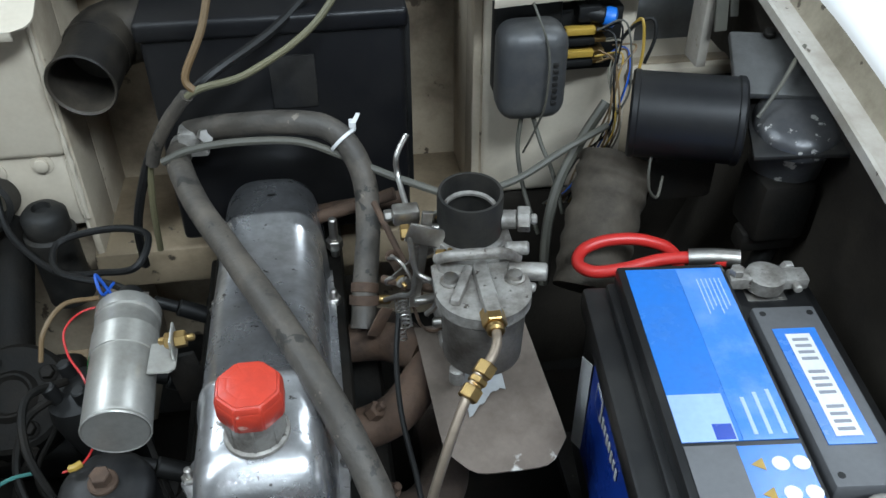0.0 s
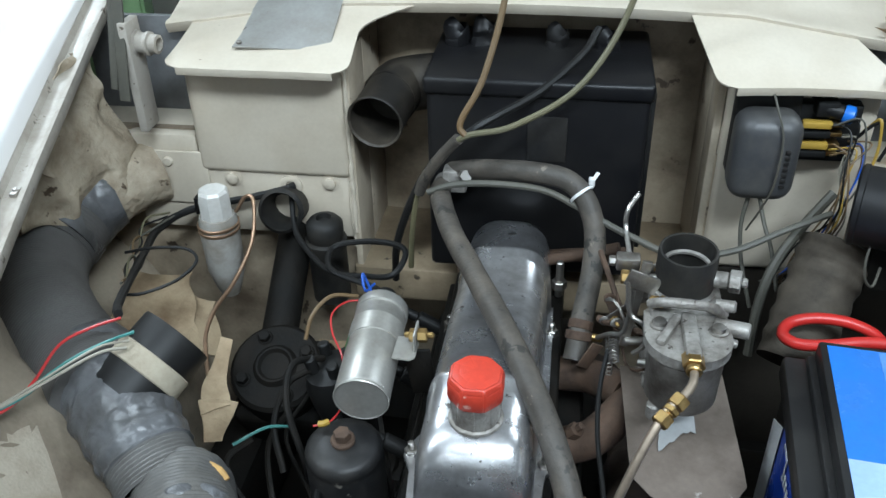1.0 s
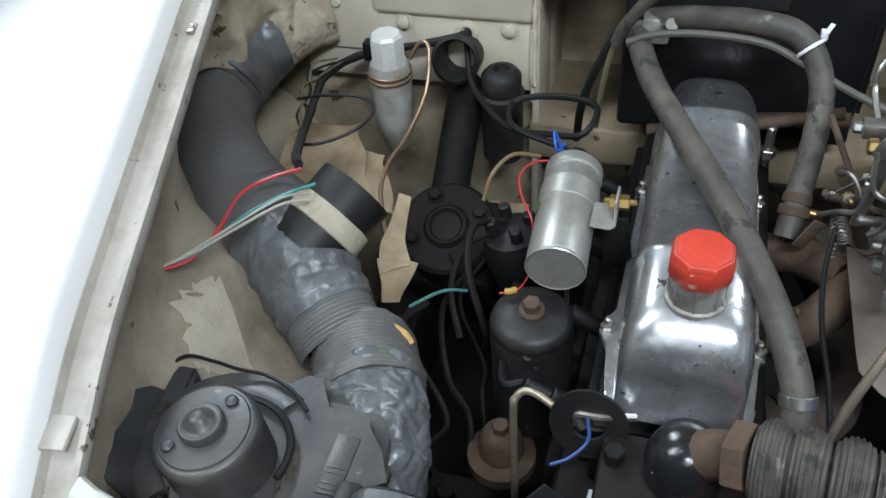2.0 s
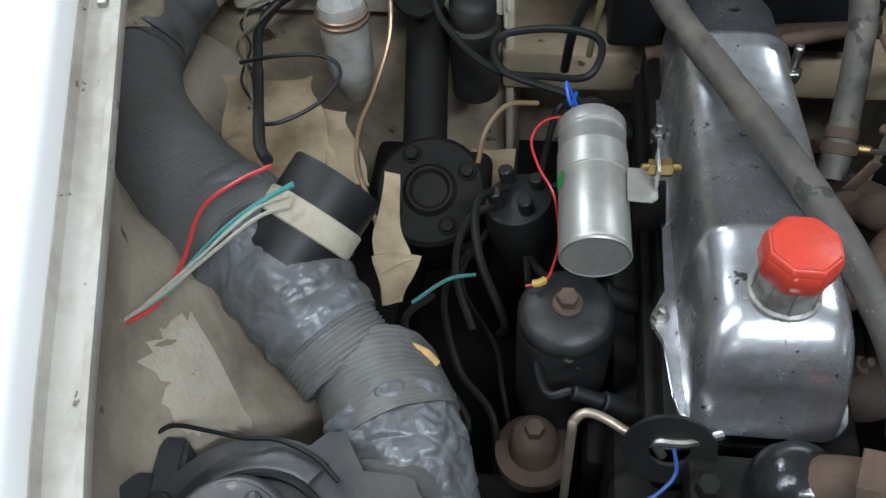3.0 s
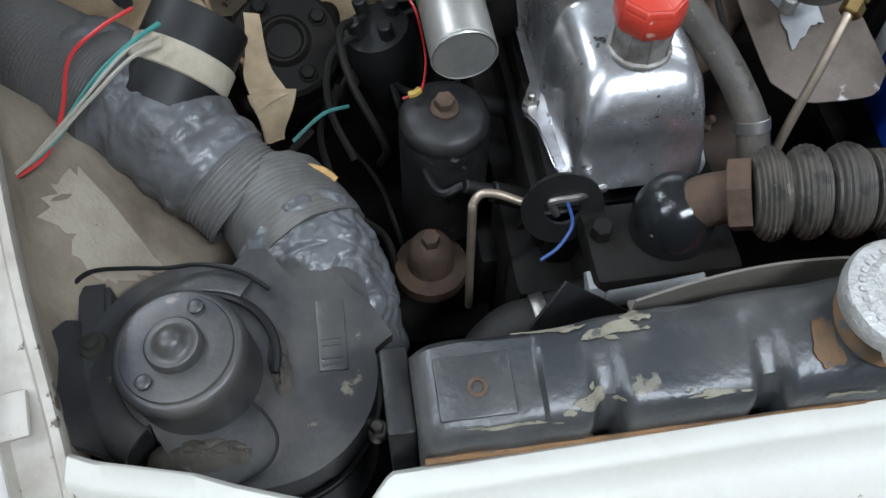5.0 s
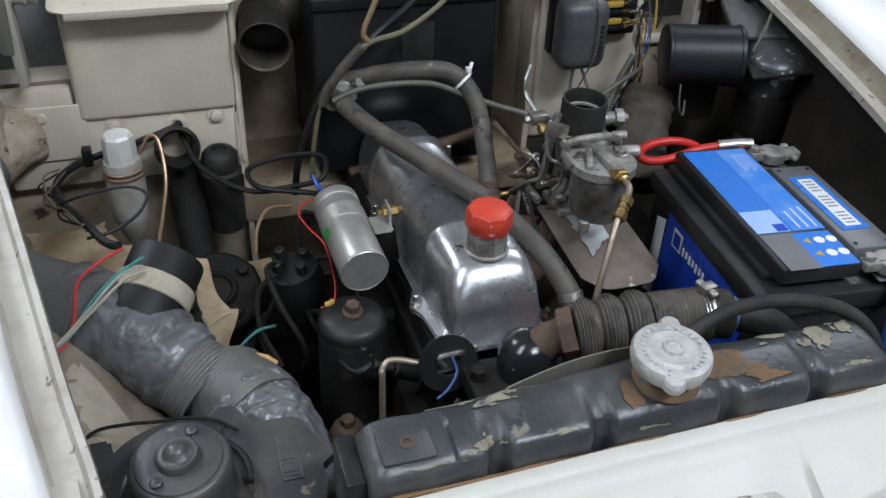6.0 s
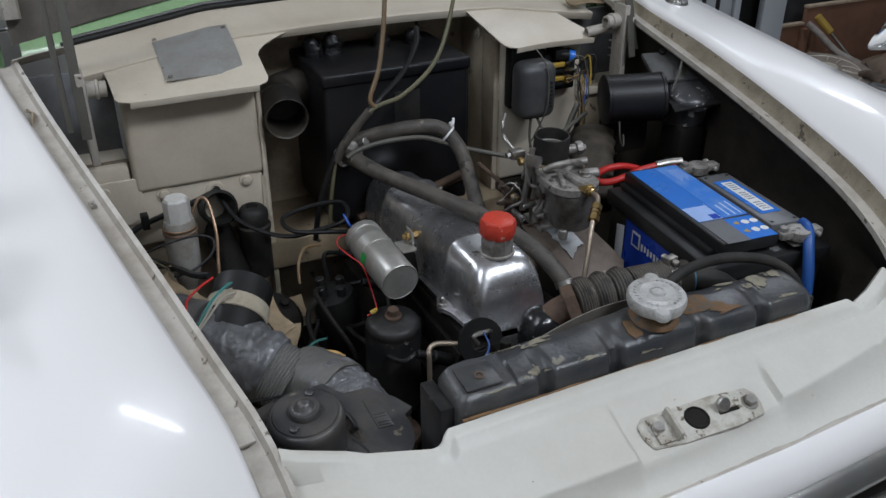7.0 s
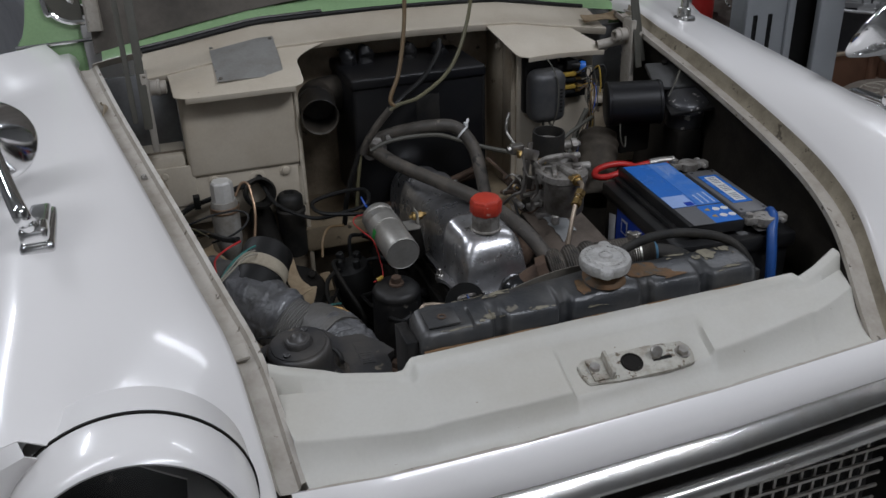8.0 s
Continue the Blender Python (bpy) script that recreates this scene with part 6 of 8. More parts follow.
FLAKE = surface("flaked_primer", (0.235, 0.212, 0.155), 0.7, stain=(0.12, 0.10, 0.07), amount=0.8, scale=70, bump=0.5, spots=(0.06, 0.06, 0.055), spot_cut=0.62, spot_scale=120)
RUST_STAIN = surface("brown_rust_bloom", (0.155, 0.078, 0.03), 0.7, stain=(0.08, 0.055, 0.03), amount=0.9, scale=50, bump=0.4, spots=(0.055, 0.055, 0.05), spot_cut=0.56, spot_scale=80)
for k, (cx, ck, rx, rk) in enumerate(((-0.090, 6.2, 0.011, 1.0), (-0.077, 9.6, 0.017, 0.45), (-0.128, 5.3, 0.017, 0.35), (-0.104, 10.4, 0.013, 0.3), (-0.034, 5.6, 0.012, 0.45), (-0.064, 10.2, 0.008, 0.5), (0.196, 9.3, 0.016, 1.2), (0.212, 6.2, 0.013, 0.6), (0.160, 10.0, 0.015, 0.5), (0.225, 9.6, 0.008, 1.0), (0.030, 4.0, 0.010, 0.15))):
    tank_patch(cx, ck, rx * 0.75, rk * 0.65, 3.7 * k, FLAKE, "tan patch where the paint has flaked")
    for j in range(3):
        tank_patch(cx + rx * 1.3 * math.sin(2.1 * j + k), ck + rk * 1.1 * math.cos(2.1 * j + 1.7 * k), rx * (0.12 + 0.09 * j), rk * (0.14 + 0.06 * j), 9.1 * j + k, FLAKE, "small chip in the paint")
for k, (cx, ck, rx, rk) in enumerate(((0.105, 8.4, 0.026, 1.0), (0.024, 7.4, 0.006, 1.0), (0.135, 7.2, 0.016, 0.6), (-0.125, 2.6, 0.03, 0.25))):
    tank_patch(cx, ck, rx, rk, 40 + 5.3 * k, RUST_STAIN, "orange brown bloom of rust")
for k in range(6):
    part("embossing", box(-0.042 + 0.0062 * k, -0.0385 + 0.0062 * k, 0.0, 0.008, 0.8425, 0.8438, 0.0005), RADIATOR, tank)
part("core", merge(box(-0.168, 0.243, -0.010, 0.030, 0.42, 0.771, 0.002)), GRIME_AND_SHADE, rad, "dark radiator core")
part("side_bracket", box(-0.186, -0.172, -0.016, 0.03, 0.43, 0.825, 0.002), BLACK_DIRT_AND_SHADE, rad, "black side bracket")
part("side_bracket", box(0.247, 0.258, -0.016, 0.03, 0.43, 0.825, 0.002), BLACK_DIRT_AND_SHADE, rad, "black side bracket")
part("fan_cowl", loft([[V(-0.055 + 0.115 * u, 0.036 + 0.004 * math.sin(math.pi * u), 0.832 + 0.016 * math.sin(0.5 * math.pi * u) + dz) for dz in (-0.04, 0.0)] for u in [k / 20 for k in range(21)]], 0.0015), DUSTY, rad, "thin dusty arched cowl edge")
part("tin_strip", box(-0.05, 0.10, 0.042, 0.052, 0.800, 0.803, 0.001), DUSTY, rad, "dull tan metal strip")
part("rust_seam", tube([(-0.17 + 0.416 * k / 30, -0.0278, 0.8168 + 0.0006 * math.sin(k)) for k in range(31)], 0.0017, 8, 2, wobble=0.4), RUST_EDGE, rad, "orange rust along the seam of the tank")
filler = part("filler_neck", lathe([(0.026, 0), (0.024, 0.004), (0.018, 0.008), (0.018, 0.017), (0.0225, 0.018), (0.0225, 0.022)], V(0.055, 0.002, 0.8455), V(0.055, -0.0005, 0.9), 28), RUST_STAIN, rad, "rusty filler neck")
cap_m = pose(0.0545, 0.0, 0.8675, 4, 0, -6) @ Matrix.Scale(1.09, 4)
part("cap", turned(lathe([(0.0255, -0.005), (0.0268, 0.0), (0.0268, 0.004), (0.0255, 0.0065), (0.022, 0.0075), (0.0185, 0.0068), (0.0155, 0.0085), (0.012, 0.0075), (0.0075, 0.0078), (0.0065, 0.0098), (0.005, 0.0102), (0.0045, 0.009), (0.001, 0.009)], V(0, 0, 0), V(0, 0, 1), 44), cap_m), ZINC, rad, "dull zinc pressure cap with raised rings")
part("cap_writing", turned(merge(*[turned(box(-0.0011, 0.0011, 0.0188, 0.0216, 0.0068, 0.0083, 0.0003), pose(0, 0, 0, 0, 0, a)) for a in list(range(20, 160, 13)) + list(range(200, 340, 13))]), cap_m), ZINC, rad, "ring of worn embossed bars on the cap")
for a in (70, 250):
    part("cap_ear", turned(lathe([(0.0065, -0.002), (0.0075, 0.0), (0.0075, 0.004), (0.006, 0.0062), (0.001, 0.0068)], V(0, 0, 0), V(0, 0, 1), 18), cap_m @ pose(0.0265 * math.cos(radians(a)), 0.0265 * math.sin(radians(a)), 0.0)), ZINC, rad, "rounded cap ear")


# ---- water hoses at the front ----
top_hose = thing("top_hose", (0.1, 0.1, 0.79), "grey-brown corrugated radiator hose", "hose")
part("rubber", tube([(0.040, 0.111, 0.803), (0.075, 0.104, 0.809), (0.115, 0.097, 0.813), (0.155, 0.090, 0.815), (0.170, 0.087, 0.814)],
     lambda u: 0.0188 + (0.0088 * abs(math.sin(u * 22.4)) ** 0.6 if u < 0.42 else 0.0044 if u < 0.72 else 0.0022) + 0.0008 * math.sin(u * 330), 28, 90), HOSE, top_hose, "ribbed hose with three bellows", smooth=60)
clip = part("hose_clip", lathe([(0.0215, 0), (0.0225, 0.0006), (0.0225, 0.011), (0.0215, 0.0116)], V(0.143, 0.092, 0.8145), V(0.168, 0.0865, 0.8155), 30, False), STEEL, top_hose, "slotted steel worm clip")
part("clip_screw", turned(merge(box(-0.007, 0.007, -0.005, 0.005, -0.005, 0.006, 0.001), cyl(V(0, -0.012, 0.001), V(0, 0.012, 0.001), 0.004, 10)), pose(0.149, 0.0925, 0.8395, 0, 0, 10)), STEEL, clip, "clip screw housing")
part("tail", tube([(0.166, 0.0875, 0.814), (0.19, 0.082, 0.811), (0.215, 0.072, 0.80), (0.235, 0.057, 0.775), (0.24, 0.045, 0.74)], 0.0145, 16), RUBBER, top_hose, "smooth black hose tail")
part("blue_band", lathe([(0.0185, 0), (0.019, 0.001), (0.0175, 0.006), (0.016, 0.007)], V(0.168, 0.087, 0.814), V(0.19, 0.082, 0.811), 24, False), surface("blue_sealant", (0.08, 0.2, 0.3), 0.5, bump=0.1), top_hose, "smear of blue sealant")
solo("overflow_hose", tube([(0.075, 0.015, 0.856), (0.095, 0.028, 0.862), (0.14, 0.038, 0.866), (0.19, 0.038, 0.862), (0.235, 0.028, 0.85), (0.256, 0.012, 0.83), (0.266, 0.0, 0.79), (0.268, -0.005, 0.72)], 0.0058, 12), RUBBER, "thin black overflow hose along the radiator", "hose")

# ---- battery ----
battery = thing("battery", (0.33, 0.22, 0.62), "black car battery with blue labels on its lid", "battery")
bt = pose(0.3175, 0.211, 0.831, 0, 0, -5.5)


def bpart(name, bm, m, label="", parent=None):
    return part(name, turned(bm, bt), m, parent or battery, label)


bpart("case", box(-0.083, 0.083, -0.115, 0.118, -0.205, -0.034, 0.004), BATTERY, "black plastic battery case")
lid = bpart("lid", merge(box(-0.089, 0.089, -0.121, 0.123, -0.046, -0.024, 0.004), box(-0.072, 0.078, -0.092, 0.118, -0.024, -0.016, 0.003)), BATTERY, "stepped black lid")
top1 = bpart("label_block", box(-0.066, 0.016, -0.108, 0.119, -0.018, -0.001, 0.003), BATTERY, "raised block that carries the blue label", lid)
top2 = bpart("vent_cover", box(0.022, 0.068, -0.085, 0.070, -0.018, -0.002, 0.0025), BATTERY_GREY, "grey plastic cell vent cover", lid)
for x in (0.028, 0.062):
    for y in (-0.077, 0.062):
        bpart("screw_hole", lathe([(0.0024, 0.0), (0.0024, 0.0006), (0.0005, 0.0006)], V(x, y, -0.0022), V(x, y, 1), 10), W_BLACK, "", top2)
blue = bpart("top_label", box(-0.060, 0.012, -0.050, 0.113, -0.0012, -0.0004, 0), BLUE, "bright blue printed top label", top1)
bpart("label_fade", box(-0.060, -0.025, -0.050, -0.012, -0.0004, 0.0, 0), surface("pale_blue_print", (0.35, 0.5, 0.85), 0.3, bump=0.0), "pale corner of the blue label", blue)
bpart("label_panel", box(-0.022, 0.012, -0.050, 0.112, -0.0004, -0.0001, 0), surface("clear_blue_print", (0.06, 0.22, 0.66), 0.18, stain=(0.2, 0.36, 0.7), amount=0.6, scale=30, bump=0.0), "glossier blue panel on the label", blue)
bpart("square_mark", merge(box(-0.038, -0.026, -0.049, -0.037, 0.0, 0.0003, 0)), BLUE_SIDE, "small dark blue square", blue)
PRINT = surface("pale_blue_ink", (0.42, 0.55, 0.82), 0.35, bump=0.0)
for k in range(6):
    bpart("print_line", box(-0.010 + 0.0033 * k, -0.0092 + 0.0033 * k, 0.062 + 0.004 * (k % 3), 0.100, -0.0001, 0.0002, 0), PRINT, "", blue)
for k, (x, w) in enumerate(((-0.014, 0.03), (-0.005, 0.034), (0.004, 0.036))):
    bpart("print_line", box(x, x + 0.0026, -0.046, -0.046 + w, -0.0001, 0.0002, 0), PRINT, "", blue)
warn = bpart("warning_label", box(-0.056, 0.012, -0.108, -0.054, -0.0012, -0.0004, 0), BLUE, "blue label with small warning symbols", top1)
bpart("bare_strip", box(-0.060, -0.028, -0.110, -0.053, -0.0004, 0.0, 0), BATTERY_GREY, "bare grey strip", top1)
for k in range(6):
    x, y = -0.018 + 0.0125 * (k // 2), -0.068 - 0.021 * (k % 2)
    bpart("symbol", lathe([(0.0052, 0), (0.0052, 0.0004), (0.0005, 0.0004)], V(x, y, -0.0004), V(x, y, 1), 3 if k < 2 else 16), YELLOW if k < 2 else LABEL, "", warn)
small = bpart("side_strip_label", box(0.029, 0.059, -0.055, 0.046, -0.0022, -0.0012, 0), BLUE, "blue strip label on the vent cover", top2)
white = bpart("barcode", box(0.036, 0.053, -0.049, 0.040, -0.0012, -0.0008, 0), LABEL, "white code sticker", small)
for k in range(14):
    if k % 5 != 4:
        bpart("print_line", box(0.039, 0.050, -0.045 + 0.006 * k, -0.0425 + 0.006 * k, -0.0008, -0.0005, 0), INK, "", white)
side = bpart("side_label", loft([[V(-0.0845 - 0.002 * (1 - v) ** 2, y, -0.16 + 0.112 * v - 0.02 * max(0, (y + 0.09) / 0.16) * (1 - v) * 0) for v in (0, 0.3, 0.6, 1)] for y in (-0.098, -0.04, 0.02, 0.072)], 0.0008), BLUE_SIDE, "dark blue label on the battery side")
bpart("square_mark", merge(box(-0.0862, -0.0856, 0.032, 0.052, -0.078, -0.056, 0)), LABEL, "white outlined square", side)
bpart("square_mark", box(-0.0868, -0.0861, 0.035, 0.049, -0.075, -0.059, 0), BLUE_SIDE, "", side)
for k in range(7):
    bpart("print_line", box(-0.0862, -0.0856, 0.024 - 0.0075 * k, 0.028 - 0.0075 * k, -0.076 + 0.002 * (k % 2), -0.066, 0), LABEL, "", side)
bpart("peeling_edge", loft([[V(-0.086 - 0.006 * u, 0.073 + 0.010 * u, -0.16 + 0.10 * v) for v in (0, 0.5, 1)] for u in (0, 0.5, 1)], 0.0006), LABEL, "peeling white label edge")
for y in (0.104, -0.106):
    post = bpart("terminal", merge(lathe([(0.0095, 0), (0.0088, 0.014), (0.007, 0.016)], V(0.045, y, -0.017), V(0.045, y, 1), 20), box(0.030, 0.060, y - 0.013, y + 0.013, -0.017, -0.0155, 0.0005)), STEEL, "lead battery post")
    bpart("clamp", merge(lathe([(0.0145, -0.012), (0.015, -0.010), (0.015, -0.001), (0.0135, 0.0), (0.009, 0.0)], V(0.045, y, 0), V(0.045, y, 1), 20), box(0.054, 0.076, y - 0.008, y + 0.008, -0.011, -0.001, 0.002), box(0.016, 0.034, y - 0.007, y + 0.007, -0.010, 0.0, 0.002),
                         cyl(V(0.066, y - 0.014, -0.006), V(0.066, y + 0.014, -0.006), 0.0035, 10), hexnut(V(0.066, y + 0.009, -0.006), V(0.066, y + 0.015, -0.006), 0.006), hexnut(V(0.022, y, 0.0), V(0.022, y, 0.006), 0.0055)), CAST, "corroded cable clamp", post)
solo("red_cable", tube([(0.352, 0.335, 0.825), (0.33, 0.345, 0.823), (0.305, 0.352, 0.818), (0.28, 0.354, 0.811), (0.257, 0.360, 0.805), (0.247, 0.374, 0.803), (0.255, 0.388, 0.806), (0.278, 0.392, 0.810), (0.308, 0.388, 0.809), (0.333, 0.382, 0.795), (0.345, 0.378, 0.75)], 0.0051, 12), RED_CABLE, "thick red battery cable in a loop", "cable")
solo("cable_lug", tube([(0.326, 0.346, 0.823), (0.345, 0.34, 0.826), (0.362, 0.334, 0.827)], 0.0068, 10), STEEL, "crimped metal cable lug", "lug")
solo("blue_cable", tube([(0.372, 0.115, 0.828), (0.364, 0.098, 0.828), (0.352, 0.082, 0.815), (0.345, 0.068, 0.785), (0.342, 0.06, 0.74), (0.34, 0.055, 0.66)], 0.0068, 12), surface("blue_cable", (0.02, 0.09, 0.32), 0.4, bump=0.05), "thick blue earth cable at the battery", "cable")
solo("battery_tray", merge(box(0.232, 0.428, 0.085, 0.352, 0.612, 0.622, 0.003), box(0.40, 0.43, 0.085, 0.352, 0.622, 0.66, 0.003)), BLACK_DIRT_AND_SHADE, "black steel battery tray", "tray")

# ---- carburettor ----
carb = thing("carburettor", (0.155, 0.33, 0.74), "cast alloy carburettor with an open intake", "carburettor")
part("intake_tube", lathe([(0.0235, -0.036), (0.0242, -0.03), (0.0242, 0.0), (0.0236, 0.003), (0.0215, 0.003), (0.021, -0.004), (0.0205, -0.034), (0.001, -0.036)], V(0.154, 0.356, 0.893), V(0.154, 0.352, 0.95), 40, False), RUBBER, carb, "dark rubber intake sleeve")
part("choke_ring", lathe([(0.0205, -0.016), (0.018, -0.015), (0.018, -0.013), (0.0205, -0.012)], V(0.154, 0.356, 0.893), V(0.154, 0.352, 0.95), 32, False), CAST, carb, "metal ring in the intake")
part("body", merge(lathe([(0.026, 0), (0.027, 0.02), (0.023, 0.045), (0.0255, 0.07), (0.0265, 0.088)], V(0.154, 0.354, 0.772), V(0.154, 0.356, 0.87), 28), box(0.128, 0.182, 0.33, 0.38, 0.765, 0.775, 0.003), box(0.126, 0.185, 0.322, 0.372, 0.845, 0.857, 0.004)), CAST, carb, "cast alloy body")
bowl = part("float_bowl", lathe([(0.026, 0), (0.029, 0.004), (0.030, 0.05), (0.0305, 0.052)], V(0.155, 0.302, 0.790), V(0.155, 0.299, 0.86), 36), surface("greasy_alloy", (0.21, 0.195, 0.175), 0.5, 0.3, stain=(0.075, 0.062, 0.05), amount=0.9, scale=40, bump=0.5), carb, "round greasy float chamber")
top = []
for k in range(33):
    a = math.pi + math.pi * k / 32
    top.append((0.155 + 0.034 * math.cos(a), 0.302 + 0.033 * math.sin(a)))
top += [(0.188, 0.335), (0.122, 0.335)]
part("bowl_cover", slab(top, 0.842, 0.851, 0.002), CAST, carb, "half-round float chamber cover")
part("cover_rib", turned(box(-0.006, 0.006, -0.03, 0.03, 0, 0.009, 0.003), pose(0.156, 0.298, 0.849, -3, 0, 0)), CAST, carb, "raised rib on the cover")
part("cover_rib", turned(box(-0.0035, 0.0035, -0.02, 0.02, 0, 0.007, 0.002), pose(0.14, 0.305, 0.849, 0, 0, -24)), CAST, carb, "raised rib on the cover")
for x, y in ((0.133, 0.312), (0.1785, 0.309)):
    part("cover_screw", lathe([(0.0075, 0), (0.0075, 0.0025), (0.0055, 0.003), (0.005, 0.0065), (0.001, 0.007)], V(x, y, 0.850), V(x, y, 1), 16), STEEL, carb, "stained steel screw")
part("vent_pipe", tube([(0.125, 0.325, 0.862), (0.135, 0.319, 0.869), (0.155, 0.316, 0.871), (0.172, 0.319, 0.867), (0.184, 0.326, 0.856)], 0.0042, 10), CAST, carb, "curved cast vent pipe")
part("vacuum_port", merge(cyl(V(0.176, 0.322, 0.848), V(0.204, 0.316, 0.848), 0.0068, 16), cyl(V(0.176, 0.33, 0.862), V(0.192, 0.326, 0.864), 0.005, 12), cyl(V(0.18, 0.318, 0.838), V(0.196, 0.314, 0.836), 0.0038, 10)), CAST, carb, "cast pipe stubs")
part("mixture_screw", merge(cyl(V(0.176, 0.352, 0.872), V(0.188, 0.349, 0.873), 0.007, 14), hexnut(V(0.188, 0.349, 0.873), V(0.197, 0.347, 0.8735), 0.0095), cyl(V(0.197, 0.347, 0.8735), V(0.202, 0.346, 0.874), 0.004, 8)), CAST, carb, "slotted adjusting screw")
part("throttle_arm", merge(turned(box(-0.004, 0.004, -0.002, 0.002, -0.05, 0.04, 0.001), pose(0.117, 0.352, 0.845, 0, 8, 0)), turned(box(-0.014, 0.014, -0.0015, 0.0015, -0.008, 0.008, 0.001), pose(0.120, 0.346, 0.868, 0, 20, 0)), cyl(V(0.106, 0.352, 0.868), V(0.132, 0.354, 0.868), 0.0035, 10), cyl(V(0.11, 0.35, 0.802), V(0.135, 0.352, 0.802), 0.004, 10)), STEEL, carb, "zinc throttle lever")
part("throttle_link", tube([(0.108, 0.346, 0.868), (0.112, 0.34, 0.84), (0.124, 0.334, 0.832), (0.126, 0.334, 0.812), (0.118, 0.336, 0.80)], 0.0022, 8), STEEL, carb, "bent link rod")
part("lever_nut", hexnut(V(0.102, 0.352, 0.868), V(0.109, 0.352, 0.868), 0.006), BRASS, carb, "brass clamp nut")
part("choke_lever", tube([(0.11, 0.375, 0.872), (0.106, 0.40, 0.885), (0.106, 0.405, 0.90), (0.115, 0.415, 0.912)], 0.0022, 8), STEEL, carb, "bent choke wire")
part("cable_clamp", merge(box(0.098, 0.118, 0.362, 0.376, 0.866, 0.878, 0.002), hexnut(V(0.098, 0.369, 0.872), V(0.092, 0.369, 0.872), 0.0045)), STEEL, carb, "cable clamp block")
part("drain_plug", merge(cyl(V(0.134, 0.285, 0.778), V(0.134, 0.285, 0.792), 0.006, 12)), CAST, carb, "drain plug")
nut = part("inlet_union", merge(hexnut(V(0.156, 0.278, 0.851), V(0.1555, 0.262, 0.852), 0.0085), cyl(V(0.1555, 0.262, 0.852), V(0.155, 0.256, 0.852), 0.0062, 12)), BRASS, carb, "brass fuel inlet union")
fuel = thing("fuel_pipe", (0.12, 0.2, 0.7), "copper fuel pipe with a brass compression joint", "pipe")
part("pipe", tube([(0.1555, 0.258, 0.852), (0.153, 0.244, 0.853), (0.147, 0.234, 0.85), (0.136, 0.224, 0.845), (0.125, 0.211, 0.832), (0.112, 0.196, 0.806), (0.10, 0.184, 0.77), (0.092, 0.175, 0.73)], 0.0034, 10), FUEL_PIPE, fuel, "tarnished bent pipe")
jd = (V(0.147, 0.234, 0.850) - V(0.129, 0.215, 0.838)).normalized()
j0 = V(0.1285, 0.2145, 0.8375)
part("joint", merge(hexnut(j0, j0 + jd * 0.009, 0.0072), cyl(j0 + jd * 0.009, j0 + jd * 0.012, 0.005, 14), hexnut(j0 + jd * 0.0115, j0 + jd * 0.016, 0.0066), hexnut(j0 + jd * 0.0175, j0 + jd * 0.027, 0.0072)), BRASS, fuel, "bright brass compression joint")
hs = []
for u in [k / 10 for k in range(11)]:
    hs.append([V(0.154 + 0.012 * v + (0.092 - 0.004 * (1 - v)) * (1 - 0.3 * max(0.0, (v - 0.8) / 0.2) ** 3) * (u - 0.5), 0.352 - 0.125 * v + 0.006 * (abs(2 * u - 1) ** 6) * v, 0.772 - 0.03 * v) for v in [k / 8 for k in range(9)]])
shield = thing("heat_shield", (0.154, 0.29, 0.757), "dusty bare metal heat shield under the carburettor", "heat shield")
part("sheet", loft(hs, 0.0015), surface("dusty_heat_shield", (0.17, 0.135, 0.11), 0.62, 0.3, stain=(0.085, 0.066, 0.05), amount=0.8, scale=18, bump=0.2, spots=(0.46, 0.44, 0.41), spot_cut=0.615, spot_scale=16), shield, smooth=60)
part("bare_patch", ragged((0.132, 0.335, 0.7705), (0.17, 0.33, 0.7693), (0.172, 0.285, 0.7585), (0.142, 0.272, 0.7555), 0.008, 12, 0.0006), PLATE, shield, "patch of bright flaking metal")

# ---- electrics on the bulkhead ----
reg = thing("voltage_regulator", (0.238, 0.565, 0.84), "dusty black voltage regulator on the bulkhead box", "regulator")
part("cover", box(0.211, 0.274, 0.530, 0.578, 0.842, 0.932, 0.017, 5), surface("dusty_bakelite", (0.052, 0.053, 0.056), 0.45, stain=(0.105, 0.10, 0.09), amount=0.7, scale=22, bump=0.2), reg, "rounded black cover")
part("base", merge(box(0.2135, 0.276, 0.576, 0.5958, 0.85, 0.95, 0.004), box(0.235, 0.285, 0.56, 0.598, 0.945, 0.957, 0.003)), W_BLACK, reg, "black terminal base")
part("strap", tube([(0.240, 0.585, 0.958), (0.243, 0.54, 0.945), (0.252, 0.527, 0.915), (0.252, 0.525, 0.87), (0.248, 0.535, 0.838), (0.24, 0.55, 0.80)], 0.0011, 8), W_GREY, reg, "wire strap over the cover")
for k in range(7):
    part("embossing", box(0.2575, 0.2625, 0.5285, 0.531, 0.862 + 0.0062 * k, 0.8655 + 0.0062 * k, 0.0004), BLACK_DIRT_AND_SHADE, reg)
fuse = thing("fuse_box", (0.30, 0.58, 0.86), "black fuse block with yellow connectors and loose wires", "fuse box")
part("base", box(0.270, 0.335, 0.580, 0.598, 0.868, 0.93, 0.003), W_BLACK, fuse, "black base")
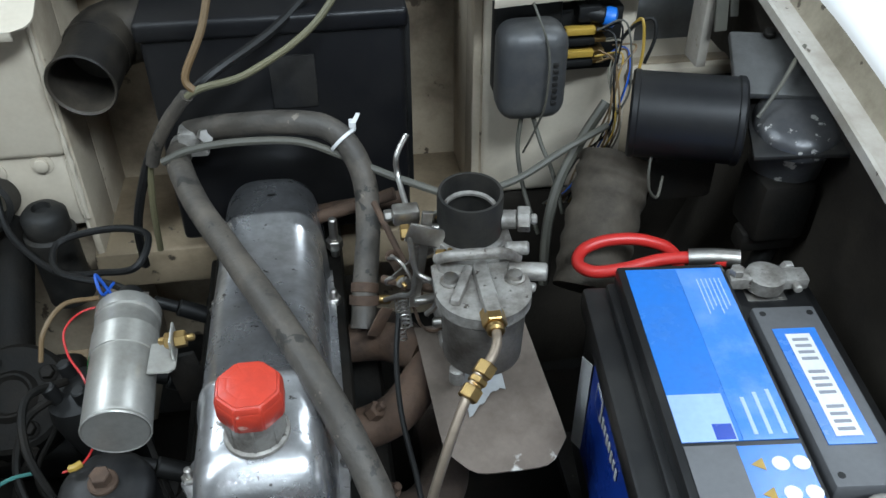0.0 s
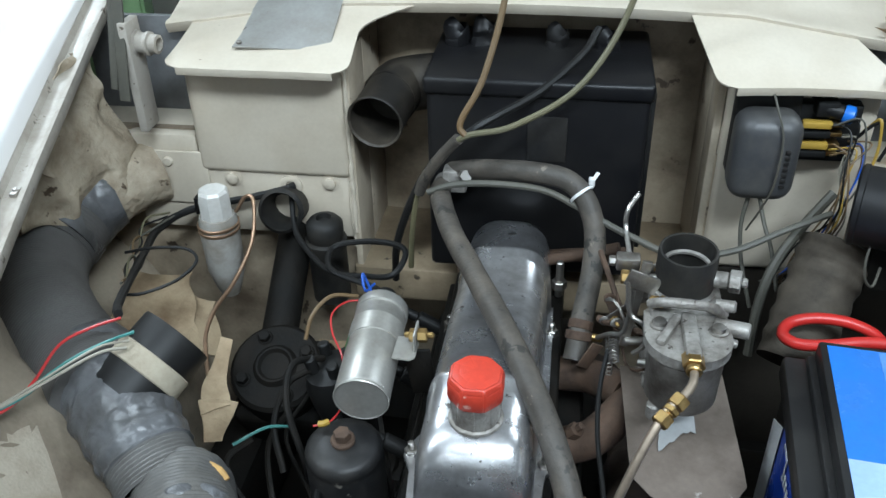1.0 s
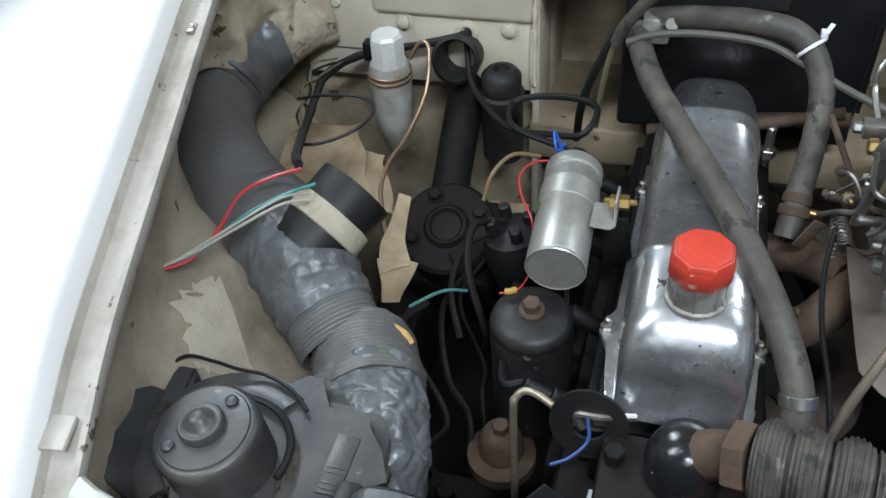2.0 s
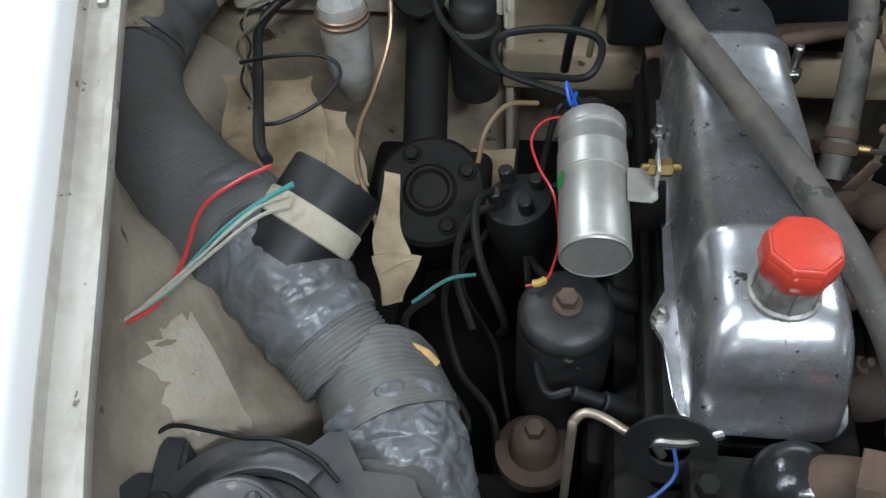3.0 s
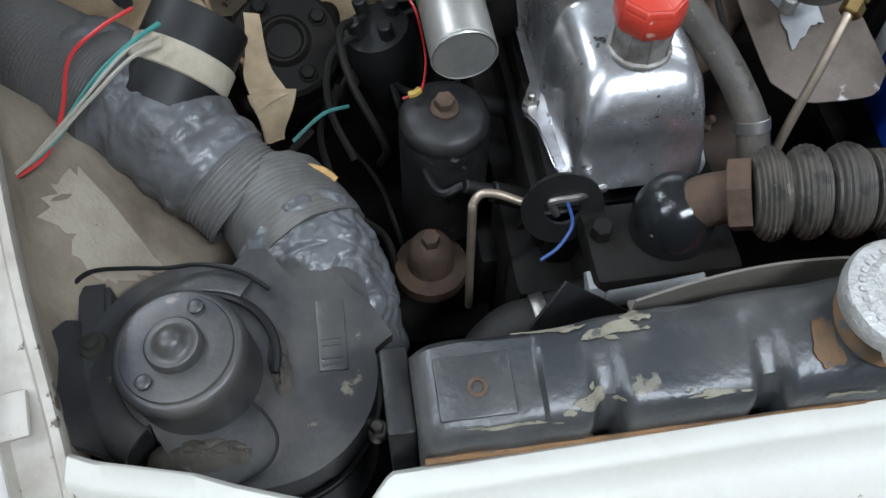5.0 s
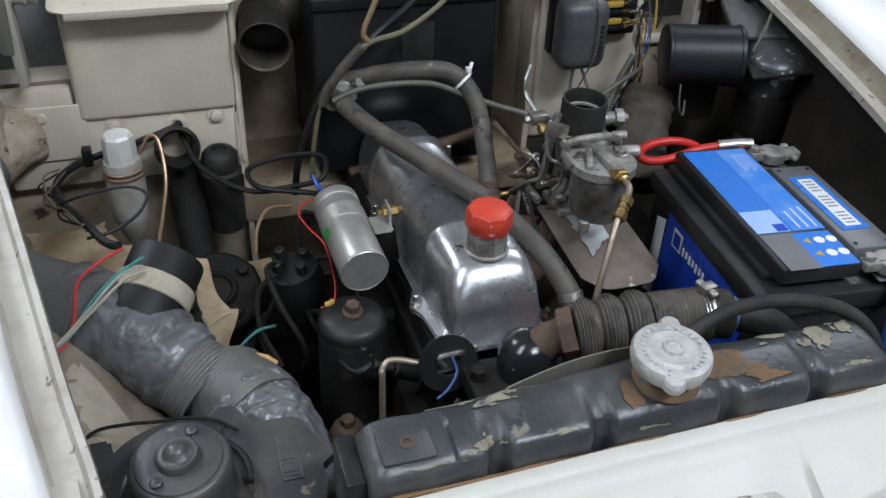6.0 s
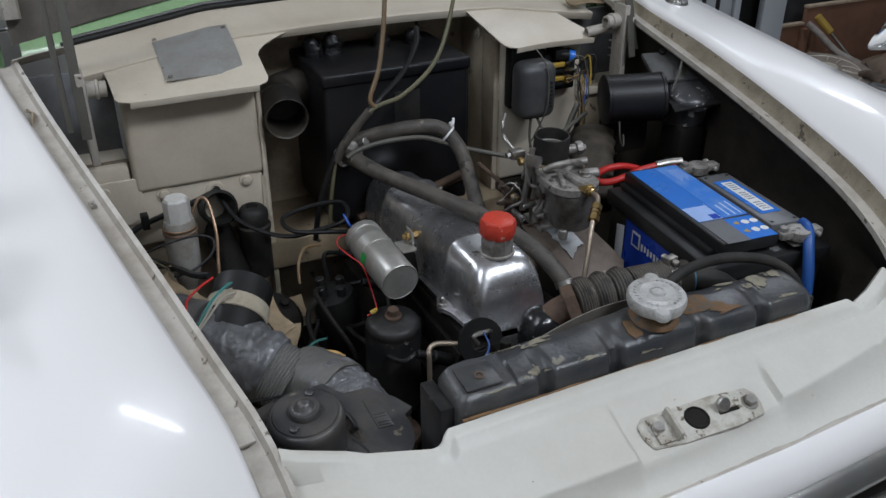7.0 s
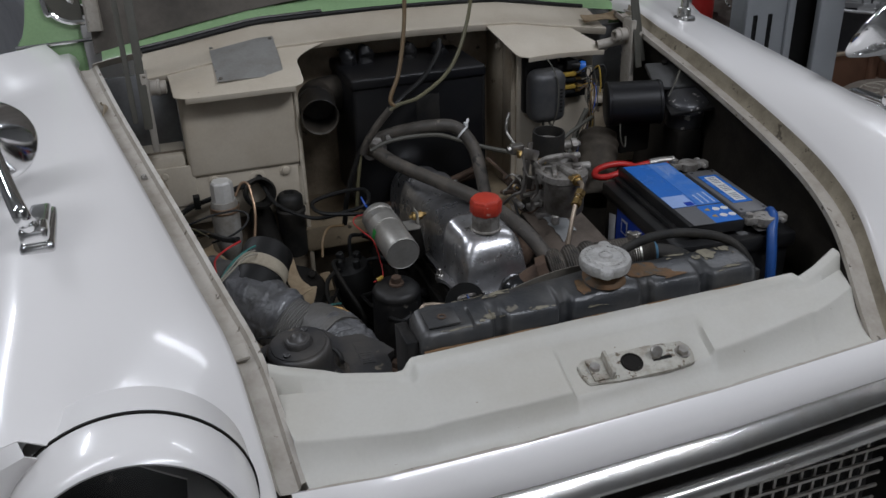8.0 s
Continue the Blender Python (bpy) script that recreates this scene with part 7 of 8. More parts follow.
for z in (0.915, 0.905, 0.893, 0.884):
    part("connector", box(0.276, 0.304, 0.562, 0.572, z - 0.0035, z + 0.0035, 0.0015), YELLOW if z in (0.915, 0.893) else W_BLACK, fuse, "insulated spade connector")
    part("fuse_clip", box(0.304, 0.315, 0.565, 0.58, z - 0.002, z + 0.002, 0.0005), BRASS, fuse)
bulb = thing("warning_lamp_holder", (0.325, 0.597, 0.914), "black bulb holder with a blue end on the bulkhead", "lamp holder")
part("body", merge(cyl(V(0.29, 0.573, 0.931), V(0.312, 0.568, 0.927), 0.008, 14), box(0.287, 0.308, 0.564, 0.5958, 0.923, 0.938, 0.002)), W_BLACK, bulb, "black holder")
part("end", lathe([(0.008, 0), (0.0092, 0.002), (0.0092, 0.009), (0.006, 0.011)], V(0.312, 0.568, 0.927), V(0.328, 0.564, 0.924), 14), surface("blue_plastic", (0.02, 0.16, 0.62), 0.35, bump=0.0), bulb, "bright blue plastic end")
rng = random.Random(4)
hues = [W_BROWN, W_GREY, W_WHITE, W_BROWN, W_BLACK, YELLOW, W_BLUE, W_BLACK]
for k in range(12):
    a = V(0.305 + rng.uniform(-0.004, 0.02), 0.562 + rng.uniform(-0.006, 0.01), 0.885 + rng.uniform(0, 0.035))
    pts = [a, a + V(rng.uniform(0.008, 0.026), -0.012, rng.uniform(-0.005, 0.014)), V(0.325 + rng.uniform(-0.01, 0.012), 0.54 + rng.uniform(-0.01, 0.012), 0.875 + rng.uniform(-0.01, 0.01)),
           V(0.318 + rng.uniform(-0.008, 0.008), 0.53 + rng.uniform(-0.01, 0.01), 0.835), V(0.305 + rng.uniform(-0.02, 0.01), 0.53, 0.79 + rng.uniform(-0.01, 0.01)), V(0.28 + rng.uniform(-0.02, 0.01), 0.545, 0.74)]
    solo("fuse_wire", tube(pts, 0.0010, 6, 6), hues[k % 8], {"red_wire": "thin red wire from the fuse block", "brown_wire": "thin brown wire from the fuse block", "pale_wire": "thin pale wire from the fuse block", "blue_wire": "thin blue wire from the fuse block", "black_wire": "thin black wire from the fuse block", "yellow_plastic": "thin yellow wire from the fuse block", "dusty_wire": "thin grey wire from the fuse block"}[hues[k % 8].name], "wire", "wires at the fuse block")
solo("fuse_wire", tube([(0.33, 0.575, 0.895), (0.342, 0.565, 0.918), (0.355, 0.56, 0.925), (0.358, 0.555, 0.91), (0.35, 0.552, 0.885)], 0.0018, 6), W_BLACK, "arched black wire from the fuse block", "wire", "wires at the fuse block")
solo("fuse_wire", tube([(0.338, 0.577, 0.905), (0.345, 0.56, 0.925), (0.348, 0.555, 0.90), (0.345, 0.55, 0.88)], 0.0016, 6), YELLOW, "arched yellow wire from the fuse block", "wire", "wires at the fuse block")
solo("loom_branch", tube([(0.31, 0.53, 0.86), (0.285, 0.515, 0.83), (0.262, 0.495, 0.80), (0.25, 0.48, 0.76), (0.248, 0.47, 0.70)], 0.005, 8), W_GREY, "dusty grey loom dropping from the fuse block", "wiring loom")
solo("regulator_lead", tube([(0.235, 0.545, 0.845), (0.232, 0.54, 0.81), (0.238, 0.53, 0.77), (0.25, 0.51, 0.73)], 0.0022, 8), W_GREY, "thin lead below the regulator", "wire", "regulator leads")
solo("regulator_lead", tube([(0.245, 0.545, 0.845), (0.252, 0.53, 0.82), (0.26, 0.515, 0.80), (0.27, 0.50, 0.76)], 0.0022, 8), W_GREY, "thin lead below the regulator", "wire", "regulator leads")

# ---- wiper motor ----
wip = thing("wiper_motor", (0.39, 0.44, 0.80), "black wiper motor with a chipped domed gearbox", "wiper motor")
part("motor", lathe([(0.034, 0), (0.0365, 0.002), (0.0365, 0.006), (0.0355, 0.007), (0.0355, 0.083), (0.0365, 0.084), (0.0365, 0.088), (0.034, 0.09)], V(0.305, 0.458, 0.890), V(0.395, 0.424, 0.893), 36), HEATER, wip, "black cylindrical motor body")
part("end_wire", tube([(0.318, 0.430, 0.868), (0.316, 0.424, 0.850), (0.320, 0.424, 0.832), (0.330, 0.430, 0.822), (0.336, 0.440, 0.836)], 0.0012, 8), W_GREY, wip, "thin wire loop below the motor end")
gear = part("gearbox", lathe([(0.030, -0.045), (0.031, -0.006), (0.0365, -0.004), (0.0365, 0.002), (0.0352, 0.007), (0.031, 0.0108), (0.023, 0.0132), (0.011, 0.0142), (0.002, 0.0145)], V(0.431, 0.414, 0.893), V(0.424, 0.396, 0.95), 32), surface("chipped_black_casting", (0.07, 0.07, 0.074), 0.33, 0.3, stain=(0.12, 0.115, 0.11), amount=0.6, scale=30, spots=(0.5, 0.48, 0.45), spot_cut=0.60, spot_scale=70, bump=0.2), wip, "domed gearbox with flaking paint")
part("gear_flange", turned(box(-0.040, 0.040, -0.036, 0.036, -0.003, 0.003, 0.0025, 2), pose(0.431, 0.413, 0.8945, 17, -6, -14)), BLACK_DIRT_AND_SHADE, wip, "square cast flange below the dome")
part("gear_plate", turned(box(-0.036, 0.034, -0.02, 0.05, -0.004, 0.004, 0.003), pose(0.422, 0.445, 0.918, 20, 0, -14)), surface("dusty_casting", (0.085, 0.084, 0.082), 0.5, 0.2, stain=(0.05, 0.048, 0.045), amount=0.7, scale=30, bump=0.3), wip, "flat gearbox plate")
for x, y in ((-0.004, 0.045), (0.016, 0.045)):
    part("plate_bolt", turned(cyl(V(x, y, 0.004), V(x, y, 0.010), 0.005, 10), pose(0.422, 0.445, 0.918, 20, 0, -14)), GRIME_AND_SHADE, wip)
part("park_cable", tube([(0.392, 0.41, 0.905), (0.41, 0.42, 0.925), (0.43, 0.44, 0.938), (0.442, 0.452, 0.943)], 0.0017, 8), W_GREY, wip, "thin bare cable")
part("mount", box(0.405, 0.452, 0.392, 0.44, 0.79, 0.848, 0.006), GRIME_AND_SHADE, wip, "dark mounting foot")
part("mount_foot", box(0.40, 0.45, 0.40, 0.42, 0.775, 0.795, 0.003), GRIME_AND_SHADE, wip)
part("mount_bracket", box(0.33, 0.39, 0.45, 0.50, 0.80, 0.86, 0.006), GRIME_AND_SHADE, wip)
stb = thing("support_tube", (0.30, 0.46, 0.77), "fat brown-stained rubber boot below the wiper motor", "tube")
BOOT = surface("brown_stained_rubber", (0.085, 0.070, 0.053), 0.75, stain=(0.03, 0.025, 0.019), amount=0.8, scale=22, bump=0.5, spec=0.3)
part("boot", tube([(0.312, 0.484, 0.826), (0.30, 0.465, 0.805), (0.282, 0.432, 0.772), (0.268, 0.405, 0.745)], lambda u: 0.034 - 0.004 * u + 0.0012 * math.sin(u * 40), 28, 14, wobble=0.12), BOOT, stb)
solo("chassis_stay", cyl(V(0.50, 0.47, 0.83), V(0.36, 0.36, 0.66), 0.010, 14), GRIME_AND_SHADE, "dark diagonal stay in the corner of the bay", "stay")
solo("drag_link", cyl(V(0.425, 0.03, 0.76), V(0.37, 0.05, 0.60), 0.007, 12), STEEL, "bare metal rod beside the battery", "rod")

# ---- small things round the carburettor and manifold ----
solo("throttle_rod", cyl(V(0.088, 0.44, 0.835), V(0.117, 0.352, 0.802), 0.0028, 8), RUST, "thin brown throttle rod", "rod")
solo("throttle_rod", tube([(0.09, 0.385, 0.775), (0.098, 0.36, 0.80), (0.11, 0.348, 0.815), (0.113, 0.346, 0.86)], 0.0022, 8), STEEL, "bent zinc throttle rod", "rod")
solo("return_spring", tube([V(0.103 + 0.004 * math.cos(k * 0.9), 0.335 + 0.0006 * k, 0.79 + 0.004 * math.sin(k * 0.9)) for k in range(0, 60)], 0.0008, 5, 2), STEEL, "small coiled return spring", "spring")
solo("vacuum_pipe", tube([(0.098, 0.35, 0.79), (0.092, 0.315, 0.775), (0.091, 0.27, 0.765), (0.096, 0.22, 0.755), (0.099, 0.18, 0.74)], 0.0022, 8), W_BLACK, "thin black vacuum pipe", "pipe")
clamp = thing("hose_clamp", (0.071, 0.39, 0.75), "rusty clamp at the foot of the heater hose", "clamp")
part("band", lathe([(0.0125, 0), (0.0135, 0.0006), (0.0135, 0.008), (0.0125, 0.0086)], V(0.0745, 0.405, 0.765), V(0.072, 0.39, 0.745), 20, False), RUST, clamp)
part("screw", cyl(V(0.085, 0.40, 0.763), V(0.095, 0.396, 0.765), 0.004, 10), BRASS, clamp)
for x, y, z in ((0.07, 0.30, 0.735), (0.07, 0.40, 0.735), (0.075, 0.25, 0.70), (0.075, 0.46, 0.70)):
    nt = solo("manifold_nut", merge(hexnut(V(x, y, z), V(x + 0.006, y - 0.002, z + 0.008), 0.0072), cyl(V(x, y, z), V(x + 0.010, y - 0.003, z + 0.014), 0.0035, 8)), RUST, "rusty manifold nut on its stud", "nut", "manifold nuts")
solo("manifold_clip", turned(box(-0.006, 0.006, -0.001, 0.001, -0.014, 0.014, 0.0005), pose(0.084, 0.37, 0.765, 0, 30, 20)), RUST, "small bent rusty bracket by the manifold", "bracket")
solo("solder_tag", turned(crumpled((-0.021, -0.019, 0), (0.020, -0.018, 0), (0.021, 0.018, 0), (-0.020, 0.019, 0), 10, 0.004, 4), pose(-0.190, 0.470, 0.652, 28, 6, 6)), CARD, "crumpled pale paper tag low in the bay", "tag")
for pts in ([(-0.17, 0.37, 0.735), (-0.19, 0.34, 0.75), (-0.185, 0.30, 0.735), (-0.165, 0.275, 0.69), (-0.17, 0.29, 0.65)],
            [(-0.175, 0.355, 0.735), (-0.20, 0.345, 0.72), (-0.205, 0.31, 0.70), (-0.19, 0.28, 0.67)]):
    solo("ignition_lead", tube(pts, 0.0033, 8), GRIME_AND_SHADE, "black ignition lead looping below the coil", "cable", "ignition leads")
solo("thin_wire", tube([(-0.137, 0.271, 0.751), (-0.141, 0.268, 0.751), (-0.145, 0.268, 0.750)], 0.0028, 8), YELLOW, "short yellow wire end below the coil", "wire")
solo("thin_wire", tube([(-0.235, 0.28, 0.70), (-0.21, 0.30, 0.705), (-0.19, 0.31, 0.70)], 0.0016, 6), W_TEAL, "short teal wire low beside the duct", "wire")
solo("bonnet_buffer", turned(box(-0.010, 0.010, -0.011, 0.011, -0.001, 0.003, 0.001), pose(-0.3565, 0.0115, 0.8375, 12, -4, 6)), GUTTER, "small square pad on the gutter", "pad")
for x, y, z in ((-0.4215, 0.345, 0.918),):
    solo("gutter_clip", turned(merge(box(-0.003, 0.003, -0.007, 0.007, -0.002, 0.002, 0.0008), cyl(V(0, 0, 0.001), V(0, 0, 0.004), 0.0025, 8)), pose(x, y, z, 0, 0, 8)), STEEL, "small bright clip in the gutter", "clip", "gutter clips")
solo("heater_patch", box(0.01, 0.05, 0.5535, 0.5565, 0.865, 0.915, 0.001), BLACK_DIRT_AND_SHADE, "dull square patch on the heater case", "patch")
solo("recess_bolt", lathe([(0.008, 0), (0.008, 0.002), (0.005, 0.003), (0.005, 0.006)], V(0.1975, 0.655, 0.955), V(0.1, 0.655, 0.955), 14), CREAM, "painted bolt in the recess wall", "bolt")

linkage = thing("throttle_linkage", (0.105, 0.365, 0.76), "greasy throttle levers and pins beside the carburettor", "linkage")
part("cross_shaft", cyl(V(0.088, 0.385, 0.798), V(0.132, 0.362, 0.800), 0.0036, 12), RUST, linkage, "rusty cross shaft")
for x, y, z, tilt_x, tilt_y, length, m in ((0.096, 0.381, 0.798, 20, 35, 0.030, STEEL), (0.108, 0.376, 0.798, -30, -20, 0.026, RUST), (0.118, 0.369, 0.799, 10, -50, 0.022, CAST), (0.128, 0.364, 0.800, 60, 10, 0.024, RUST), (0.124, 0.372, 0.835, -15, 25, 0.026, CAST)):
    m4 = pose(x, y, z, tilt_x, tilt_y, 15)
    lever = part("lever", turned(merge(box(-0.0042, 0.0042, -0.0009, 0.0009, 0, length, 0.0006), cyl(V(0, -0.0016, 0), V(0, 0.0016, 0), 0.0065, 14), cyl(V(0, -0.0016, length), V(0, 0.0016, length), 0.0052, 14)), m4), m, linkage, "drilled lever")
    part("pin", turned(merge(cyl(V(0, -0.006, length), V(0, 0.006, length), 0.0019, 8), hexnut(V(0, 0.0016, length), V(0, 0.0046, length), 0.0042)), m4), BRASS if m is CAST else STEEL, lever, "pin with a small nut")
part("link_rod", tube([(0.094, 0.378, 0.824), (0.100, 0.366, 0.832), (0.108, 0.356, 0.824), (0.114, 0.352, 0.806)], 0.0014, 8), STEEL, linkage, "thin bent link rod")
part("link_rod", tube([(0.112, 0.372, 0.776), (0.116, 0.356, 0.770), (0.124, 0.342, 0.776), (0.132, 0.334, 0.788)], 0.0014, 8), RUST, linkage, "thin rusty link rod")
part("spring", tube([V(0.100 + 0.0032 * math.cos(k * 1.0), 0.372 - 0.0005 * k, 0.786 - 0.0003 * k + 0.0032 * math.sin(k * 1.0)) for k in range(60)], 0.0006, 5, 2), STEEL, linkage, "fine coiled spring")
for k, (x, y, z) in enumerate(((0.129, 0.330, 0.862), (0.127, 0.337, 0.790), (0.183, 0.342, 0.792), (0.131, 0.345, 0.815), (0.180, 0.330, 0.822))):
    part("set_screw", merge(cyl(V(x - 0.004, y, z), V(x + 0.004, y - 0.002, z + 0.001), 0.0042, 12), hexnut(V(x + 0.004, y - 0.002, z + 0.001), V(x + 0.0075, y - 0.003, z + 0.001), 0.0052)), (BRASS, STEEL, CAST, RUST, STEEL)[k], carb, "small set screw")

# ---- outside fittings ----
for s, base, head in ((-1, V(-0.530, 0.165, 0.941), V(-0.570, 0.262, 1.014)), (1, V(0.600, 0.195, 0.926), V(0.612, 0.233, 1.028))):
    mir = thing("wing_mirror", base, "chrome wing mirror on a curved stalk", "mirror", "wing mirrors")
    part("foot", merge(turned(box(-0.017, 0.017, -0.05, 0.055, -0.014, 0.006, 0.006, 3), Matrix.Translation(base)), turned(box(-0.011, 0.011, -0.046, 0.048, 0.004, 0.013, 0.0045, 3), Matrix.Translation(base)), turned(box(-0.014, 0.014, -0.052, -0.022, 0.006, 0.024, 0.006, 3), Matrix.Translation(base))), CHROME, mir, "long stepped chrome mirror foot")
    back = V(-s * 0.1, -0.83, 0.55).normalized() if s < 0 else V(0.34, -0.80, -0.48).normalized()
    size = 0.047 if s < 0 else 0.053
    joint = head + back * size * 0.86
    part("stalk", tube([base + V(0, -0.036, 0.012), base + V(s * 0.004, -0.046, 0.03), base + V(s * 0.008, -0.048, 0.048), joint + V(0, -0.022 if s > 0 else 0.0, -0.016), joint + V(0, 0.004, 0.002)], lambda u: 0.0095 - 0.0025 * u, 14), CHROME, mir, "tapered chrome stalk")
    part("head", lathe([(r * size, h * size) for r, h in ((0.10, 0.90), (0.20, 0.86), (0.34, 0.74), (0.52, 0.56), (0.72, 0.36), (0.89, 0.16), (0.975, 0.05), (1.0, 0.0), (0.97, -0.07), (0.90, -0.05))], head, head + back, 48, False), CHROME, mir, "tapered chrome mirror shell", smooth=60)
    part("collar", lathe([(0.15 * size, 0), (0.19 * size, 0.002), (0.19 * size, 0.008), (0.14 * size, 0.011)], joint - back * 0.004, joint + back, 20), CHROME, mir, "stepped chrome collar")
    part("glass", lathe([(0.91 * size, -0.05 * size), (0.001, -0.05 * size)], head, head + back, 48, False), CHROME, mir, "mirror glass")
aer = thing("radio_aerial", (0.53, 0.59, 0.965), "chrome radio aerial on the wing", "aerial")
part("base", lathe([(0.019, -0.012), (0.021, 0.0), (0.0195, 0.004), (0.0125, 0.006), (0.0115, 0.012), (0.0125, 0.013), (0.0115, 0.019), (0.008, 0.021), (0.007, 0.034)], V(0.522, 0.58, 0.985), V(0.522, 0.58, 1.1), 24), AGED_CHROME, aer, "stepped chrome aerial base")
part("mast", cyl(V(0.522, 0.58, 1.0), V(0.527, 0.59, 1.55), 0.003, 10), CHROME, aer, "thin chrome mast")

# ---- things further off in the garage ----
lift = thing("car_lift_post", (1.57, 1.6, 0), "grey painted steel post of a car lift", "car lift")
for x0, x1, side in ((1.375, 1.545, 1.51), (1.655, 1.75, 1.72)):
    part("flange", box(x0, x1, 1.50, 1.525, 0, 2.8, 0.004), LIFT, lift, "folded grey steel column")
    part("side_plate", box(side, side + 0.03, 1.526, 1.76, 0, 2.8, 0.004), LIFT, lift)
part("lip", box(1.52, 1.545, 1.485, 1.499, 0, 2.8, 0.003), LIFT, lift, "folded lip along the column")
# Black box added between the flanges; it stands for the shade inside.
part("gap_shade", box(1.545, 1.715, 1.56, 1.74, 0.022, 2.6, 0.01), W_BLACK, lift, "black box for the shade inside the post")
for x in (1.40, 1.455):
    part("slot", box(x, x + 0.015, 1.496, 1.503, 0.58, 0.74, 0.002), W_BLACK, lift, "dark slot in the post")
part("foot", box(1.29, 1.85, 1.42, 1.85, 0, 0.02, 0.004), LIFT, lift, "steel foot plate")

PLY = surface("brown_plywood", (0.20, 0.098, 0.058), 0.7, stain=(0.10, 0.05, 0.032), amount=0.7, scale=5, bump=0.2, spots=(0.32, 0.20, 0.13), spot_cut=0.66, spot_scale=18)
PALE_EDGE = surface("raw_plywood_edge", (0.46, 0.36, 0.26), 0.75, stain=(0.3, 0.22, 0.15), amount=0.6, scale=20, bump=0.2)
RUBBLE = surface("dusty_brown_scrap", (0.17, 0.12, 0.085), 0.85, stain=(0.06, 0.04, 0.028), amount=0.9, scale=9, bump=0.6)
crate = thing("wooden_crate", (2.8, 1.8, 0), "open brown plywood crate with pale raw edges full of scrap", "crate")
back = part("back_board", box(1.95, 2.52, 2.112, 2.13, 0.0, 0.372, 0.002), PLY, crate)
part("edge", box(1.95, 2.52, 2.108, 2.134, 0.3725, 0.384, 0.002), PALE_EDGE, back, "pale raw edge of the board")
back = part("back_board", box(2.524, 3.4, 2.112, 2.13, 0.0, 0.44, 0.002), PLY, crate)
part("edge", box(2.524, 3.4, 2.108, 2.134, 0.4405, 0.452, 0.002), PALE_EDGE, back, "pale raw edge of the board")
part("side_board", box(1.95, 1.968, 1.40, 2.11, 0.0, 0.14, 0.002), PLY, crate)
part("side_board", box(3.382, 3.4, 1.40, 2.11, 0.0, 0.44, 0.002), PLY, crate)
front = part("front_board", box(1.95, 3.4, 1.38, 1.398, 0.0, 0.2, 0.002), PLY, crate)
part("edge", box(1.95, 3.4, 1.377, 1.401, 0.2005, 0.21, 0.002), PALE_EDGE, front, "pale raw edge of the board")
part("divider", turned(box(-0.009, 0.009, -0.26, 0.26, 0.0, 0.40, 0.002), pose(2.90, 1.76, 0.0, 0, 0, -18)), PLY, crate)
for x in (2.50, 2.55, 3.32):
    part("batten", box(x, x + 0.035, 2.085, 2.1118, 0.0, 0.36, 0.003), PLY, crate)
part("floor_board", box(1.969, 3.381, 1.399, 2.084, 0.0, 0.02, 0.002), PLY, crate)
rows = []
for i in range(41):
    row = []
    for k in range(31):
        x, y = 1.975 + 1.40 * i / 40, 1.402 + 0.68 * k / 30
        lump = noise.noise(V(x * 7, y * 7, 1)) + 0.6 * noise.noise(V(x * 17, y * 17, 5))
        row.append(V(x, y, 0.19 + 0.035 * lump - 0.03 * (y - 1.8)))
    rows.append(row)
solo("scrap_heap", loft(rows, 0.01), RUBBLE, "heap of dusty brown scrap filling the crate", "scrap", smooth=50)
rng = random.Random(21)
for k in range(26):
    x, y = 2.62 + rng.uniform(-0.30, 0.62), rng.uniform(1.45, 2.02)
    m4 = pose(x, y, 0.235 + rng.uniform(-0.01, 0.05), rng.uniform(-35, 35), rng.uniform(-30, 30), rng.uniform(0, 180))
    w, d, h = rng.uniform(0.05, 0.15), rng.uniform(0.02, 0.06), rng.uniform(0.006, 0.03)
    if k % 3:
        solo("scrap_block", turned(box(-w, w, -d, d, -h, h, 0.003), m4), (PLY, RUBBLE, PALE_EDGE, WOOD)[k % 4], "dusty offcut of wood lying in the crate", "offcut", "offcuts in the crate")
    else:
        solo("scrap_pipe", turned(tube([(-w, 0, 0), (-w * 0.3, d * 0.4, 0.02), (w * 0.4, d * 0.2, 0.015), (w, -d, 0)], 0.010 + h * 0.3, 10), m4), (RUST, RUBBLE, GUTTER)[k % 3 if k % 2 else 1], "bent scrap pipe lying in the crate", "pipe", "pipes in the crate")
solo("bent_strap", tube([(2.47, 2.05, 0.40), (2.50, 2.00, 0.36), (2.54, 1.93, 0.30), (2.60, 1.86, 0.26)], 0.014, 10, wobble=0.2), surface("dusty_grey_strap", (0.30, 0.27, 0.24), 0.8, stain=(0.17, 0.14, 0.12), amount=0.7, scale=20, bump=0.4), "dusty grey bent strap leaning on the crate", "strap")
grip = thing("hand_tool", (2.52, 1.98, 0.34), "hand tool with a yellow plastic grip in the crate", "tool")
part("grip", cyl(V(2.50, 2.035, 0.43), V(2.545, 1.985, 0.365), 0.016, 14, 0.005), YELLOW, grip, "yellow plastic grip")
part("shank", cyl(V(2.545, 1.985, 0.365), V(2.62, 1.90, 0.25), 0.006, 10), STEEL, grip)
trim = thing("wheel_trim", (2.33, 1.79, 0.25), "dusty grey-brown domed wheel trim with a pale spoked star", "wheel trim")
m4 = pose(2.30, 1.76, 0.272, 7, -6, 10)
